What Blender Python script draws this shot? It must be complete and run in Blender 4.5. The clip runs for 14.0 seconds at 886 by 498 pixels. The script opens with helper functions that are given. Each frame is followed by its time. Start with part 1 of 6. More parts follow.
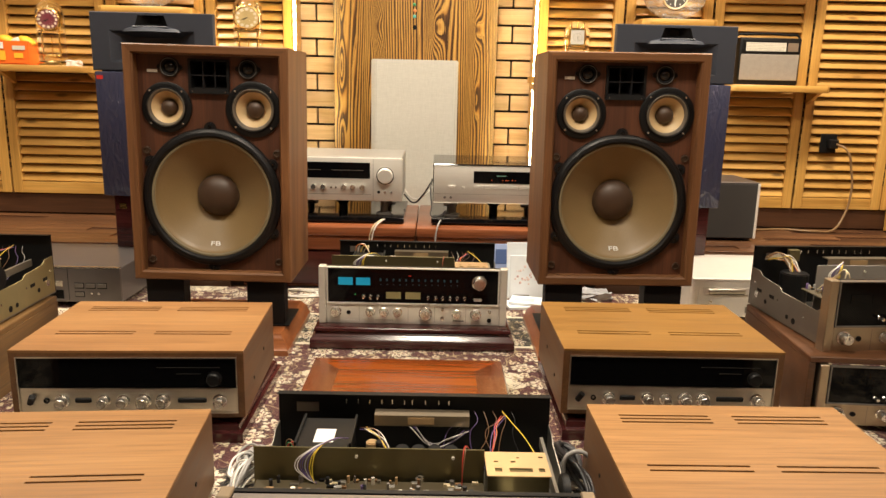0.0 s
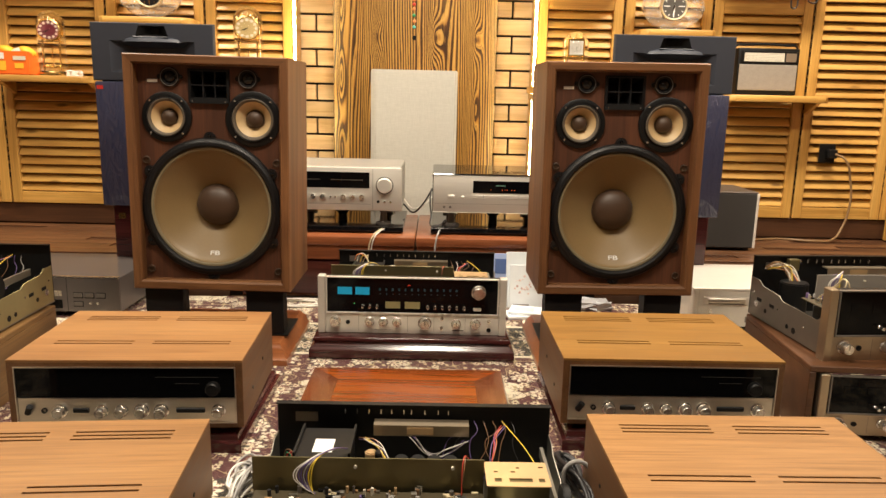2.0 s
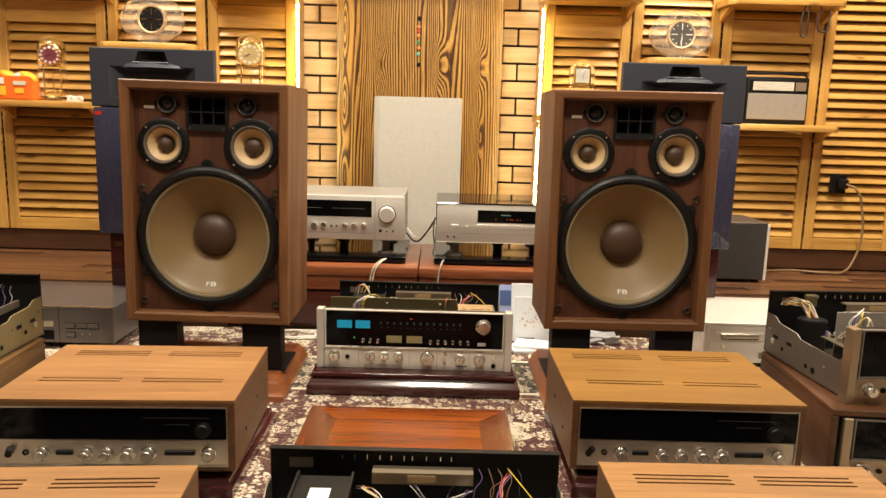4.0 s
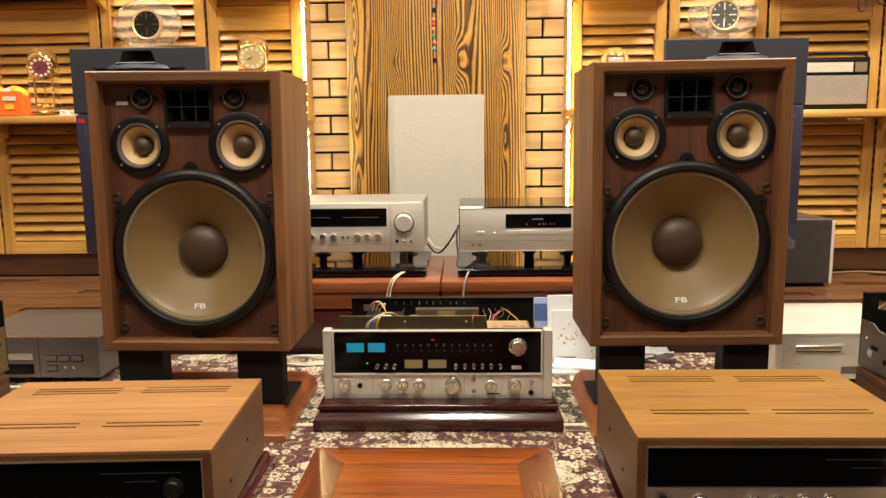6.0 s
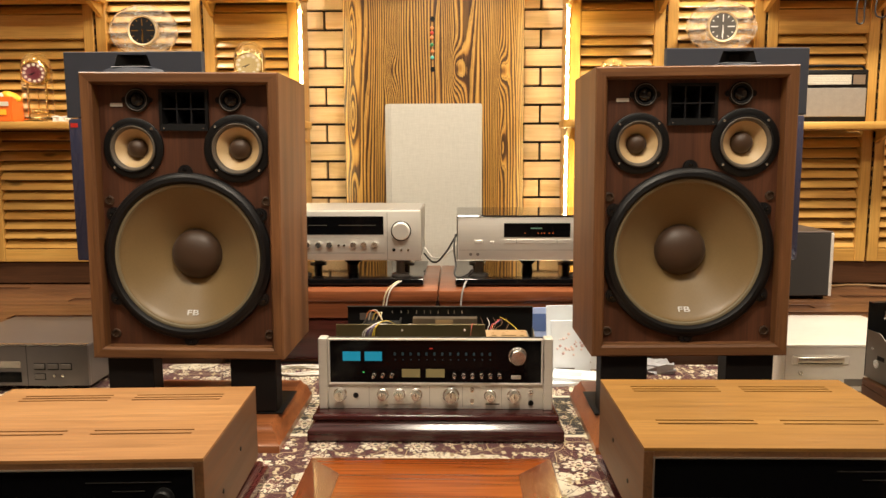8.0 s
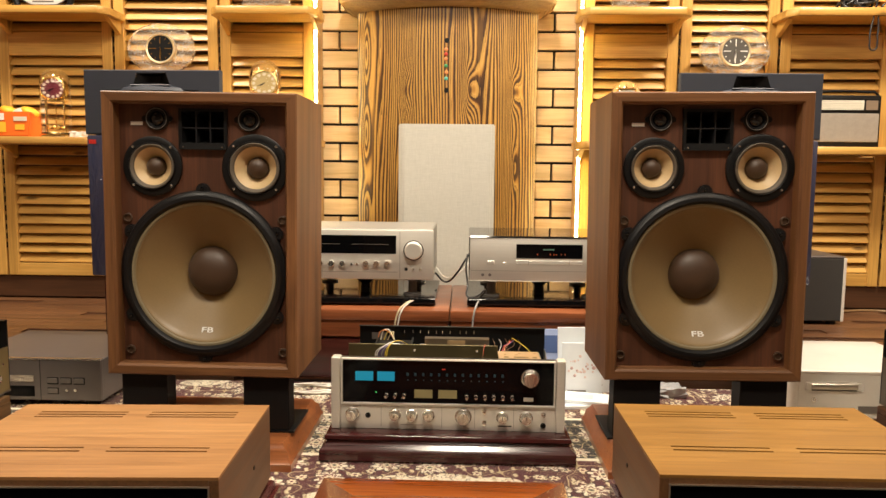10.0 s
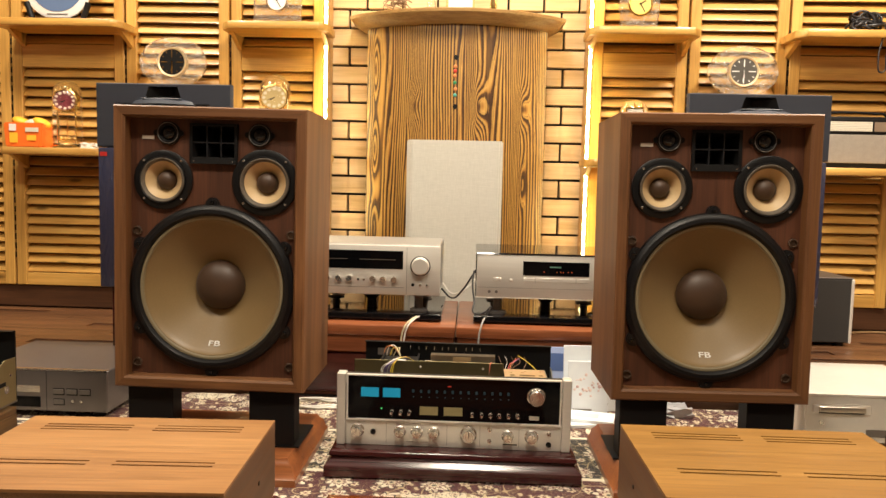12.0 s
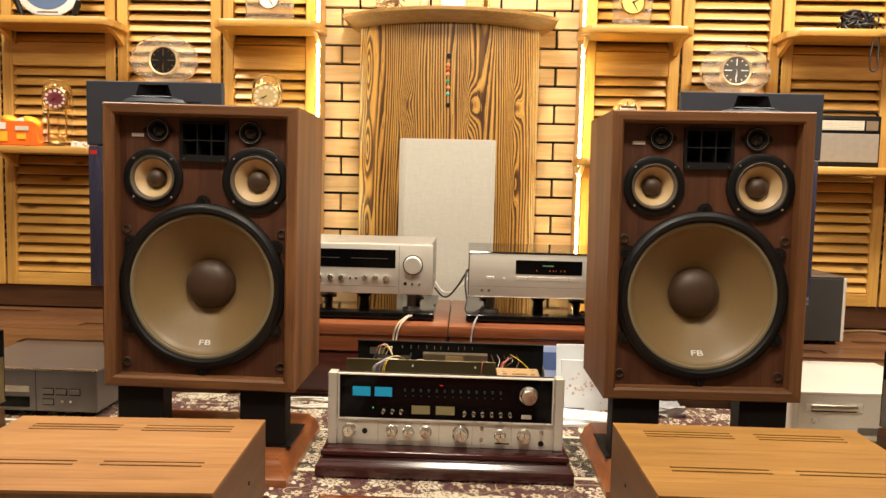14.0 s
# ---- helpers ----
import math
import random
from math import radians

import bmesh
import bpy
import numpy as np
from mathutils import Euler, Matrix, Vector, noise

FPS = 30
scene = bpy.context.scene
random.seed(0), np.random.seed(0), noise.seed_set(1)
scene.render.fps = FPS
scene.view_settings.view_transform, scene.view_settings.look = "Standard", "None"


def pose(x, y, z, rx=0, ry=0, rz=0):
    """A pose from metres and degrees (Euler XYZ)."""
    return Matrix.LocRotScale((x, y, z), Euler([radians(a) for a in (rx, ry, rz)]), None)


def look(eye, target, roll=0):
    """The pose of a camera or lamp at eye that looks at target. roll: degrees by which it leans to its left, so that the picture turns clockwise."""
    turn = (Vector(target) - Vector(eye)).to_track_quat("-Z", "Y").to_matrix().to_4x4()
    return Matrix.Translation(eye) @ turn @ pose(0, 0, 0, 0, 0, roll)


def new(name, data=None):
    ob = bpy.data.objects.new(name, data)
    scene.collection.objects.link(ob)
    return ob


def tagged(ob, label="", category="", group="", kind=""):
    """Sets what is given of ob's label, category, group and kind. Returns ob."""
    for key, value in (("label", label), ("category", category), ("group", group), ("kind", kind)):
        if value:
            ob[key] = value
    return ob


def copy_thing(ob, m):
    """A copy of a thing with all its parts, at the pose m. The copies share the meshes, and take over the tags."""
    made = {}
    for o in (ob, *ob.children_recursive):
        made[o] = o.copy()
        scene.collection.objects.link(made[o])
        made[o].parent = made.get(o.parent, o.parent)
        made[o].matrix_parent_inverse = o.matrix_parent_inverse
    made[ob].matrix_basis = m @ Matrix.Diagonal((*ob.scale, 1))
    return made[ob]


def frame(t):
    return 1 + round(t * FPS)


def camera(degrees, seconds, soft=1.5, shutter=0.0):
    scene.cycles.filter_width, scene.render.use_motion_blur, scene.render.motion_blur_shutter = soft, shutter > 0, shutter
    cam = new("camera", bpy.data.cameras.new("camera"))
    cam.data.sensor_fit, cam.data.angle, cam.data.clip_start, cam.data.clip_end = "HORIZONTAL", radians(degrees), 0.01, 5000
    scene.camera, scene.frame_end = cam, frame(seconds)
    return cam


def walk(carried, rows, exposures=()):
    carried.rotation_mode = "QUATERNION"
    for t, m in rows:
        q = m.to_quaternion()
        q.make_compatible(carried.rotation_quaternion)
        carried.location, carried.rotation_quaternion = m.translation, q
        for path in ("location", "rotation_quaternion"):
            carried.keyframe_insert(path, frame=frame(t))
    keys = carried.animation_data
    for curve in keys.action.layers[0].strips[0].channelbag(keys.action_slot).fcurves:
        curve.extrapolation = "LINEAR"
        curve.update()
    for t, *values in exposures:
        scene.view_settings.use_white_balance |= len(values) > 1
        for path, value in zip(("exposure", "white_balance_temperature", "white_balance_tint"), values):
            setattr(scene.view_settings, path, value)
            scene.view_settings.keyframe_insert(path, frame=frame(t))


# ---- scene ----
cam = camera(62.1, 14.0)
PATH = [
    (0, (0.111, -0.253, 0.755), (0.136, 1.701, 0.324), 1.3),
    (0.5, (0.107, -0.253, 0.756), (0.13, 1.702, 0.333), 1.4),
    (1, (0.109, -0.254, 0.755), (0.133, 1.703, 0.341), 1.6),
    (1.5, (0.11, -0.253, 0.755), (0.136, 1.705, 0.347), 1.5),
    (2, (0.111, -0.252, 0.753), (0.137, 1.707, 0.349), 1.3),
    (2.5, (0.116, -0.25, 0.756), (0.144, 1.71, 0.355), 1.2),
    (3, (0.115, -0.25, 0.757), (0.141, 1.712, 0.366), 1.2),
    (3.5, (0.115, -0.233, 0.758), (0.143, 1.73, 0.374), 1.3),
    (4, (0.11, -0.18, 0.759), (0.126, 1.792, 0.422), 1.6),
    (4.2, (0.105, -0.155, 0.758), (0.106, 1.821, 0.448), 1.6),
    (6.3, (0.12, 0.132, 0.673), (0.067, 2.111, 0.393), -0.9),
    (6.5, (0.118, 0.137, 0.668), (0.075, 2.118, 0.396), -0.9),
    (7, (0.112, 0.142, 0.663), (0.08, 2.125, 0.406), 0),
    (7.5, (0.109, 0.141, 0.665), (0.079, 2.125, 0.418), 0),
    (8, (0.105, 0.141, 0.662), (0.066, 2.124, 0.412), -0.2),
    (10.5, (0.087, 0.134, 0.675), (0.024, 2.123, 0.482), 0.8),
    (11, (0.087, 0.134, 0.678), (0.021, 2.123, 0.491), 1),
    (11.5, (0.086, 0.132, 0.679), (0.017, 2.122, 0.503), 1.1),
    (12, (0.083, 0.132, 0.679), (0.009, 2.123, 0.513), 1.3),
    (12.5, (0.084, 0.132, 0.679), (0.004, 2.124, 0.522), 1.5),
    (13, (0.089, 0.14, 0.676), (0.013, 2.132, 0.517), 1.5),
    (13.5, (0.089, 0.139, 0.676), (0.025, 2.13, 0.511), 1.4),
    (14, (0.088, 0.139, 0.675), (0.03, 2.13, 0.509), 1.3),
]
walk(cam, [(t, look(eye, target, roll)) for t, eye, target, roll in PATH])

# ---- world and lamps ----
world = bpy.data.worlds.new("room_world")
scene.world = world
world.use_nodes = True
world.node_tree.nodes["Background"].inputs[0].default_value = (1.0, 0.85, 0.65, 1)
world.node_tree.nodes["Background"].inputs[1].default_value = 0.01


def area_lamp(name, x, y, z, size_x, size_y, watts, colour):
    data = bpy.data.lights.new(name, "AREA")
    data.shape, data.size, data.size_y, data.energy, data.color = "RECTANGLE", size_x, size_y, watts, colour
    ob = new(name, data)
    ob.location = (x, y, z)
    return ob


WARM = (1.0, 0.87, 0.69)
LAMPS = ((-1.3, 0.7, 26), (0.1, 0.7, 50), (1.5, 0.7, 17), (-1.6, 2.45, 46), (0.05, 2.3, 45), (1.7, 2.25, 72), (0.1, -1.3, 8))
for lx, ly, w in LAMPS:
    area_lamp("ceiling_lamp_light", lx, ly, 2.52, 0.35, 0.35, w, WARM)


# ---- materials ----
class Nodes:
    """A short way to write node trees."""

    def __init__(self, name):
        self.mat = bpy.data.materials.new(name)
        self.mat.use_nodes = True
        self.tree = self.mat.node_tree
        self.bsdf = self.tree.nodes["Principled BSDF"]

    def add(self, kind, ins=None, operation=None, data_type=None, blend_type=None, voronoi_dimensions=None, use_clamp=False):
        n = self.tree.nodes.new(kind)
        if operation:
            n.operation = operation
        if use_clamp:
            n.use_clamp = True
        if data_type:
            n.data_type, n.blend_type = data_type, blend_type
        if voronoi_dimensions:
            n.voronoi_dimensions = voronoi_dimensions
        for k, v in (ins or {}).items():
            self.set(n.inputs[k], v)
        return n

    def set(self, socket, v):
        if isinstance(v, bpy.types.NodeSocket):
            self.tree.links.new(v, socket)
        else:
            socket.default_value = v

    def math(self, op, a, b=0.0, c=0.0, clamp=False):
        n = self.add("ShaderNodeMath", operation=op, use_clamp=clamp)
        for i, v in enumerate((a, b, c)):
            self.set(n.inputs[i], v)
        return n.outputs[0]

    def coords(self, scale=(1, 1, 1), world=False, jitter=True):
        """Object coordinates, shifted per object so that repeats differ."""
        if world:
            src = self.add("ShaderNodeNewGeometry").outputs["Position"]
        else:
            src = self.add("ShaderNodeTexCoord").outputs["Object"]
        if jitter:
            info = self.add("ShaderNodeObjectInfo").outputs["Random"]
            off = self.math("MULTIPLY", info, 37.0)
            comb = self.add("ShaderNodeCombineXYZ", {0: off, 1: off, 2: off}).outputs[0]
            src = self.add("ShaderNodeVectorMath", {0: src, 1: comb}, operation="ADD").outputs[0]
        return self.add("ShaderNodeVectorMath", {0: src, 1: scale}, operation="MULTIPLY").outputs[0]

    def noise(self, vec, scale, detail=3.0, rough=0.55, distort=0.0):
        return self.add("ShaderNodeTexNoise", {"Vector": vec, "Scale": scale, "Detail": detail, "Roughness": rough, "Distortion": distort}).outputs[0]

    def ramp(self, fac, stops):
        n = self.add("ShaderNodeValToRGB", {0: fac})
        e = n.color_ramp.elements
        while len(e) < len(stops):
            e.new(0.5)
        for el, (p, c) in zip(e, stops):
            el.position, el.color = p, (*c, 1) if len(c) == 3 else c
        return n.outputs[0]

    def mix(self, fac, a, b, blend="MIX"):
        n = self.add("ShaderNodeMix", data_type="RGBA", blend_type=blend)
        self.set(n.inputs[0], fac)
        self.set(n.inputs[6], a if not isinstance(a, tuple) else (*a, 1))
        self.set(n.inputs[7], b if not isinstance(b, tuple) else (*b, 1))
        return n.outputs[2]

    def bump(self, height, strength=0.2, dist=0.002):
        b = self.add("ShaderNodeBump", {"Strength": strength, "Distance": dist, "Height": height})
        self.set(self.bsdf.inputs["Normal"], b.outputs[0])

    def done(self, colour=None, rough=0.5, metal=0.0, **ins):
        if colour is not None:
            self.set(self.bsdf.inputs["Base Color"], colour if not isinstance(colour, tuple) else (*colour[:3], 1))
        self.set(self.bsdf.inputs["Roughness"], rough)
        self.set(self.bsdf.inputs["Metallic"], metal)
        for k, v in ins.items():
            self.set(self.bsdf.inputs[k.replace("_", " ")], v)
        return self.mat


def wood(name, light, mid, dark, along="x", size=1.0, rough=0.4, coat=0.0, grain=0.35, world=False, knots=0.0, polish=0.12):
    """Veneer or board: long figure, fine pores and broad tone changes."""
    n = Nodes(name)
    st = {"x": (1.2, 14, 14), "y": (14, 1.2, 14), "z": (14, 14, 1.2)}[along]
    v = n.coords(tuple(s / size for s in st), world=world)
    figure = n.noise(v, 1.0, 4, 0.6, 0.8)
    st2 = {"x": (6, 220, 220), "y": (220, 6, 220), "z": (220, 220, 6)}[along]
    pores = n.noise(n.coords(st2, world=world), 1.0, 2, 0.6)
    tone = n.noise(n.coords((1, 1, 1), world=world), 3.0, 2)
    c = n.ramp(figure, [(0.25, dark), (0.5, mid), (0.75, light)])
    c = n.mix(n.math("MULTIPLY", n.math("SUBTRACT", 0.62, pores, clamp=True), grain * 4, clamp=True), c, tuple(x * 0.45 for x in dark))
    if knots:
        st3 = {"x": (3.2, 9, 9), "y": (9, 3.2, 9), "z": (9, 9, 3.2)}[along]
        vo = n.add("ShaderNodeTexVoronoi", {"Vector": n.coords(st3, world=world), "Scale": 1.0}).outputs["Distance"]
        k = n.math("MULTIPLY", n.math("SUBTRACT", knots, n.math("ADD", vo, n.math("MULTIPLY", figure, 0.08))), 14.0, clamp=True)
        c = n.mix(n.math("MULTIPLY", k, 0.8), c, tuple(x * 0.28 for x in dark))
    st4 = {"x": (0.8, 9, 9), "y": (9, 0.8, 9), "z": (9, 9, 0.8)}[along]
    smoke = n.noise(n.coords(st4, world=world), 1.0, 3, 0.6, 0.6)
    c = n.mix(n.math("MULTIPLY", n.math("SUBTRACT", smoke, 0.50, clamp=True), 2.4, clamp=True), c, n.mix(1.0, c, (0.66, 0.60, 0.56), "MULTIPLY"))
    rnd = n.add("ShaderNodeObjectInfo").outputs["Random"]
    val = n.math("ADD", 0.81, n.math("ADD", n.math("MULTIPLY", tone, 0.3), n.math("MULTIPLY", rnd, 0.14)))
    hs = n.add("ShaderNodeHueSaturation", {"Color": c, "Value": val})
    n.bump(n.math("ADD", pores, n.math("MULTIPLY", figure, 0.5)), 0.12, 0.001)
    r = n.math("ADD", rough - 0.08, n.math("MULTIPLY", pores, 0.2))
    return n.done(hs.outputs[0], r, 0.0, Coat_Weight=coat, Coat_Roughness=polish)


def plain(name, colour, rough=0.5, metal=0.0, var=0.12, scale=40.0, bump=0.03, **ins):
    """Paint, plastic or metal with a little unevenness in tone and gloss."""
    n = Nodes(name)
    v = n.coords()
    a = n.noise(v, scale, 3)
    b = n.noise(v, scale * 0.15, 2)
    f = n.math("ADD", n.math("MULTIPLY", a, 0.5), n.math("MULTIPLY", b, 0.5))
    c = n.mix(f, tuple(x * (1 - var) for x in colour), tuple(min(1, x * (1 + var)) for x in colour))
    if bump:
        n.bump(n.noise(v, scale * 8, 2), bump, 0.001)
    return n.done(c, n.math("ADD", rough - 0.06, n.math("MULTIPLY", f, 0.12)), metal, **ins)


def brushed(name, colour, rough=0.35, metal=0.85):
    n = Nodes(name)
    a = n.noise(n.coords((3, 600, 600)), 1.0, 2)
    c = n.mix(a, tuple(x * 0.86 for x in colour), colour)
    n.bump(a, 0.06, 0.0005)
    return n.done(c, n.math("ADD", rough - 0.08, n.math("MULTIPLY", a, 0.16)), metal)


def glow(name, colour, strength):
    n = Nodes(name)
    return n.done(colour, 0.5, Emission_Color=(*colour, 1), Emission_Strength=strength)


WALNUT = wood("walnut_veneer", (0.265, 0.118, 0.044), (0.172, 0.073, 0.026), (0.092, 0.037, 0.013), "z", 1.0, 0.50)
WALNUT_X = wood("walnut_veneer_across", (0.265, 0.118, 0.044), (0.172, 0.073, 0.026), (0.092, 0.037, 0.013), "x", 1.0, 0.50)
BAFFLE = wood("dark_baffle_veneer", (0.138, 0.050, 0.022), (0.092, 0.032, 0.015), (0.050, 0.018, 0.009), "z", 1.2, 0.5)
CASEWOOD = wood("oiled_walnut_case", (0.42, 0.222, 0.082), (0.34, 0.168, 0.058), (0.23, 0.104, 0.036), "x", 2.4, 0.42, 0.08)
# same walnut for sides and lips, with their shade put into the colour
CASESHADED = wood("oiled_walnut_shaded", (0.20, 0.098, 0.038), (0.15, 0.068, 0.025), (0.10, 0.043, 0.016), "y", 1.3, 0.42)
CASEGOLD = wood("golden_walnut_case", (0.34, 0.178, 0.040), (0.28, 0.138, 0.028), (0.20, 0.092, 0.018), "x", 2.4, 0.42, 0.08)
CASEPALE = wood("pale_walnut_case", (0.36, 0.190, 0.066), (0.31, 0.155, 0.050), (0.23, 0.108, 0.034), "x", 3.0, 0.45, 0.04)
CASEDARK = wood("dark_walnut_case", (0.15, 0.064, 0.027), (0.105, 0.043, 0.018), (0.065, 0.026, 0.011), "x", 1.3, 0.38, 0.1)
CASEOLIVE = wood("weathered_walnut_case", (0.30, 0.175, 0.070), (0.22, 0.122, 0.046), (0.14, 0.072, 0.026), "y", 1.3, 0.40, 0.1)
MAHOGANY = wood("red_mahogany", (0.115, 0.026, 0.022), (0.062, 0.013, 0.013), (0.028, 0.006, 0.007), "x", 1.5, 0.17, 0.3)
GLOSSWOOD = wood("lacquered_rosewood", (0.31, 0.082, 0.012), (0.19, 0.042, 0.006), (0.075, 0.016, 0.004), "x", 2.2, 0.18, 0.2, polish=0.06)
GLOSSBORDER = wood("lacquered_rosewood_border", (0.20, 0.055, 0.018), (0.14, 0.035, 0.012), (0.08, 0.018, 0.007), "x", 1.6, 0.18, 0.2, polish=0.06)
GLOSSBORDER_Y = wood("lacquered_rosewood_side", (0.17, 0.045, 0.015), (0.11, 0.026, 0.009), (0.055, 0.012, 0.005), "y", 1.6, 0.18, 0.2, polish=0.06)
SPKPLINTH = wood("orange_plinth_wood", (0.44, 0.165, 0.055), (0.34, 0.115, 0.038), (0.22, 0.068, 0.024), "x", 1.6, 0.3, 0.5)
CABINETWOOD = wood("red_cabinet_wood", (0.38, 0.130, 0.050), (0.28, 0.088, 0.034), (0.18, 0.052, 0.021), "x", 1.4, 0.30, 0.5)
PINE = wood("varnished_pine", (0.73, 0.445, 0.125), (0.64, 0.360, 0.088), (0.41, 0.195, 0.036), "x", 1.0, 0.36, 0.25, 0.22, knots=0.16)
PINE_Z = wood("varnished_pine_upright", (0.73, 0.445, 0.125), (0.64, 0.360, 0.088), (0.43, 0.215, 0.045), "z", 1.0, 0.36, 0.25, 0.22, knots=0.18)
BLOCK = wood("pale_wood_block", (0.84, 0.64, 0.38), (0.76, 0.55, 0.30), (0.56, 0.35, 0.15), "x", 0.8, 0.5, 0.05, 0.14, knots=0.10)
JOINT = plain("dark_joint", (0.012, 0.009, 0.007), 0.9)
FLOORWOOD = wood("stained_floorboard", (0.26, 0.118, 0.051), (0.165, 0.074, 0.033), (0.09, 0.038, 0.017), "x", 1.0, 0.36, 0.2)
BASEWOOD = wood("dark_base_board", (0.15, 0.065, 0.03), (0.10, 0.043, 0.02), (0.06, 0.025, 0.012), "x", 1.0, 0.4)
BLACK = plain("black_painted_steel", (0.006, 0.006, 0.0065), 0.45, 0.0, Specular_IOR_Level=0.25)
BLACKWOOD = plain("black_painted_wood", (0.007, 0.006, 0.006), 0.5, Specular_IOR_Level=0.25)
HORNGREY = plain("black_moulded_horn", (0.014, 0.014, 0.016), 0.35, Specular_IOR_Level=0.4)
RUBBER = plain("black_rubber_surround", (0.007, 0.007, 0.008), 0.42, Specular_IOR_Level=0.35)
BLACKGLOSS = plain("black_gloss_plate", (0.006, 0.006, 0.007), 0.06, bump=0)
DARKGLASS = plain("dark_dial_glass", (0.003, 0.003, 0.0035), 0.08, bump=0, var=0.0, Specular_IOR_Level=0.16)
SILVER = brushed("brushed_aluminium", (0.66, 0.60, 0.52), 0.32, 0.92)
WARMFACE = brushed("warm_aluminium_face", (0.50, 0.41, 0.30), 0.36, 0.9)
CHAMPAGNE = brushed("champagne_aluminium", (0.74, 0.71, 0.65), 0.40, 0.45)
KNOBMETAL = plain("turned_aluminium", (0.80, 0.77, 0.72), 0.25, 0.95, 0.05, bump=0)
GREYMETAL = plain("grey_painted_metal", (0.21, 0.19, 0.175), 0.38, 0.5)
WHITEMETAL = plain("pale_champagne_metal", (0.78, 0.74, 0.68), 0.36, 0.25)
STEEL = plain("zinc_plated_steel", (0.34, 0.32, 0.28), 0.38, 0.85, 0.2, 25)
PLATE = plain("olive_passivated_steel", (0.21, 0.18, 0.095), 0.35, 0.85, 0.25, 12)
GOLDSTEEL = plain("yellow_passivated_steel", (0.46, 0.39, 0.20), 0.38, 0.7, 0.2, 25)
BRASSPLATE = plain("gold_passivated_plate", (0.66, 0.46, 0.25), 0.40, 0.5)
CHARCOAL = plain("charcoal_baffle", (0.036, 0.042, 0.060), 0.5)
DECKGREY = plain("dark_deck_metal", (0.20, 0.18, 0.175), 0.30, 0.6)
DIMPRINT = plain("faint_print", (0.018, 0.017, 0.016), 0.5)
BOARD = plain("dark_circuit_board", (0.07, 0.055, 0.03), 0.5)
SUBGREY = plain("dark_grey_cloth", (0.035, 0.032, 0.03), 0.85, scale=120)
LIDGREY = plain("satin_grey_lid", (0.30, 0.285, 0.265), 0.5, 0.2)
WHITE = plain("white_card", (0.80, 0.79, 0.76), 0.6, var=0.04)
NUMERAL = plain("dull_numeral_plate", (0.44, 0.38, 0.29), 0.5)
IVORY = plain("ivory_plastic", (0.70, 0.66, 0.55), 0.45)
BLUEDIAL = glow("lit_blue_meter", (0.005, 0.25, 0.42), 0.34)
AMBERDIAL = glow("lit_cream_meter", (0.22, 0.18, 0.08), 0.10)
STRIP = glow("warm_led_strip", (1.0, 0.80, 0.36), 33.0)
BEZEL = plain("pale_gilt_bezel", (0.86, 0.74, 0.50), 0.3, 0.7, 0.05, bump=0)
GOLD = plain("polished_gold", (0.85, 0.62, 0.25), 0.2, 1.0, 0.05, bump=0)
RED = plain("red_plastic", (0.6, 0.03, 0.02), 0.4)
ORANGE = plain("orange_printed_card", (0.85, 0.17, 0.02), 0.5)
YELLOW = plain("yellow_plastic", (0.85, 0.50, 0.04), 0.45)
PLASTER = plain("warm_plaster", (0.20, 0.13, 0.075), 0.8, var=0.06, scale=8)
CEILPAINT = plain("ceiling_paint", (0.30, 0.24, 0.17), 0.8, var=0.04, scale=6)
CORD = {c: plain(c + "_wire_sheath", v, 0.4, bump=0, var=0.05) for c, v in dict(white=(0.75, 0.72, 0.66), grey=(0.36, 0.35, 0.34), black=(0.015, 0.015, 0.017), yellow=(0.75, 0.55, 0.05), red=(0.55, 0.05, 0.03), green=(0.04, 0.28, 0.12), purple=(0.12, 0.08, 0.22), orange=(0.7, 0.25, 0.08), brown=(0.22, 0.12, 0.06), cream=(0.66, 0.56, 0.36), tan=(0.26, 0.16, 0.075), teal=(0.10, 0.42, 0.36)).items()}


def cone_paper(name, colour, rough=0.6):
    n = Nodes(name)
    v = n.coords(jitter=False)
    fine = n.noise(v, 260, 3, 0.7)
    broad = n.noise(v, 9, 2)
    c = n.mix(n.math("ADD", n.math("MULTIPLY", fine, 0.6), n.math("MULTIPLY", broad, 0.4)), tuple(x * 0.78 for x in colour), tuple(x * 1.18 for x in colour))
    n.bump(fine, 0.25, 0.0008)
    return n.done(c, rough, Sheen_Weight=0.05)


CONE = cone_paper("tan_paper_cone", (0.220, 0.148, 0.064), 0.40)
CONE_EDGE = cone_paper("olive_cone_edge", (0.215, 0.178, 0.105))
CAP = cone_paper("brown_dust_cap", (0.058, 0.031, 0.017), 0.48)
MIDCONE = cone_paper("pale_mid_cone", (0.56, 0.40, 0.21), 0.42)
MIDEDGE = cone_paper("grey_mid_surround", (0.11, 0.088, 0.065))


def fabric():
    n = Nodes("grey_woven_fabric")
    v = n.coords(jitter=False)
    warp = n.noise(n.coords((420, 30, 30), jitter=False), 1, 2)
    weft = n.noise(n.coords((30, 30, 420), jitter=False), 1, 2)
    f = n.math("MULTIPLY", n.math("ADD", warp, weft), 0.5)
    c = n.mix(f, (0.38, 0.365, 0.32), (0.68, 0.655, 0.585))
    c = n.mix(n.math("MULTIPLY", n.noise(v, 5, 3), 0.35), c, (0.50, 0.475, 0.41))
    n.bump(f, 0.3, 0.001)
    return n.done(c, 0.9, Sheen_Weight=0.2)


FABRIC = fabric()


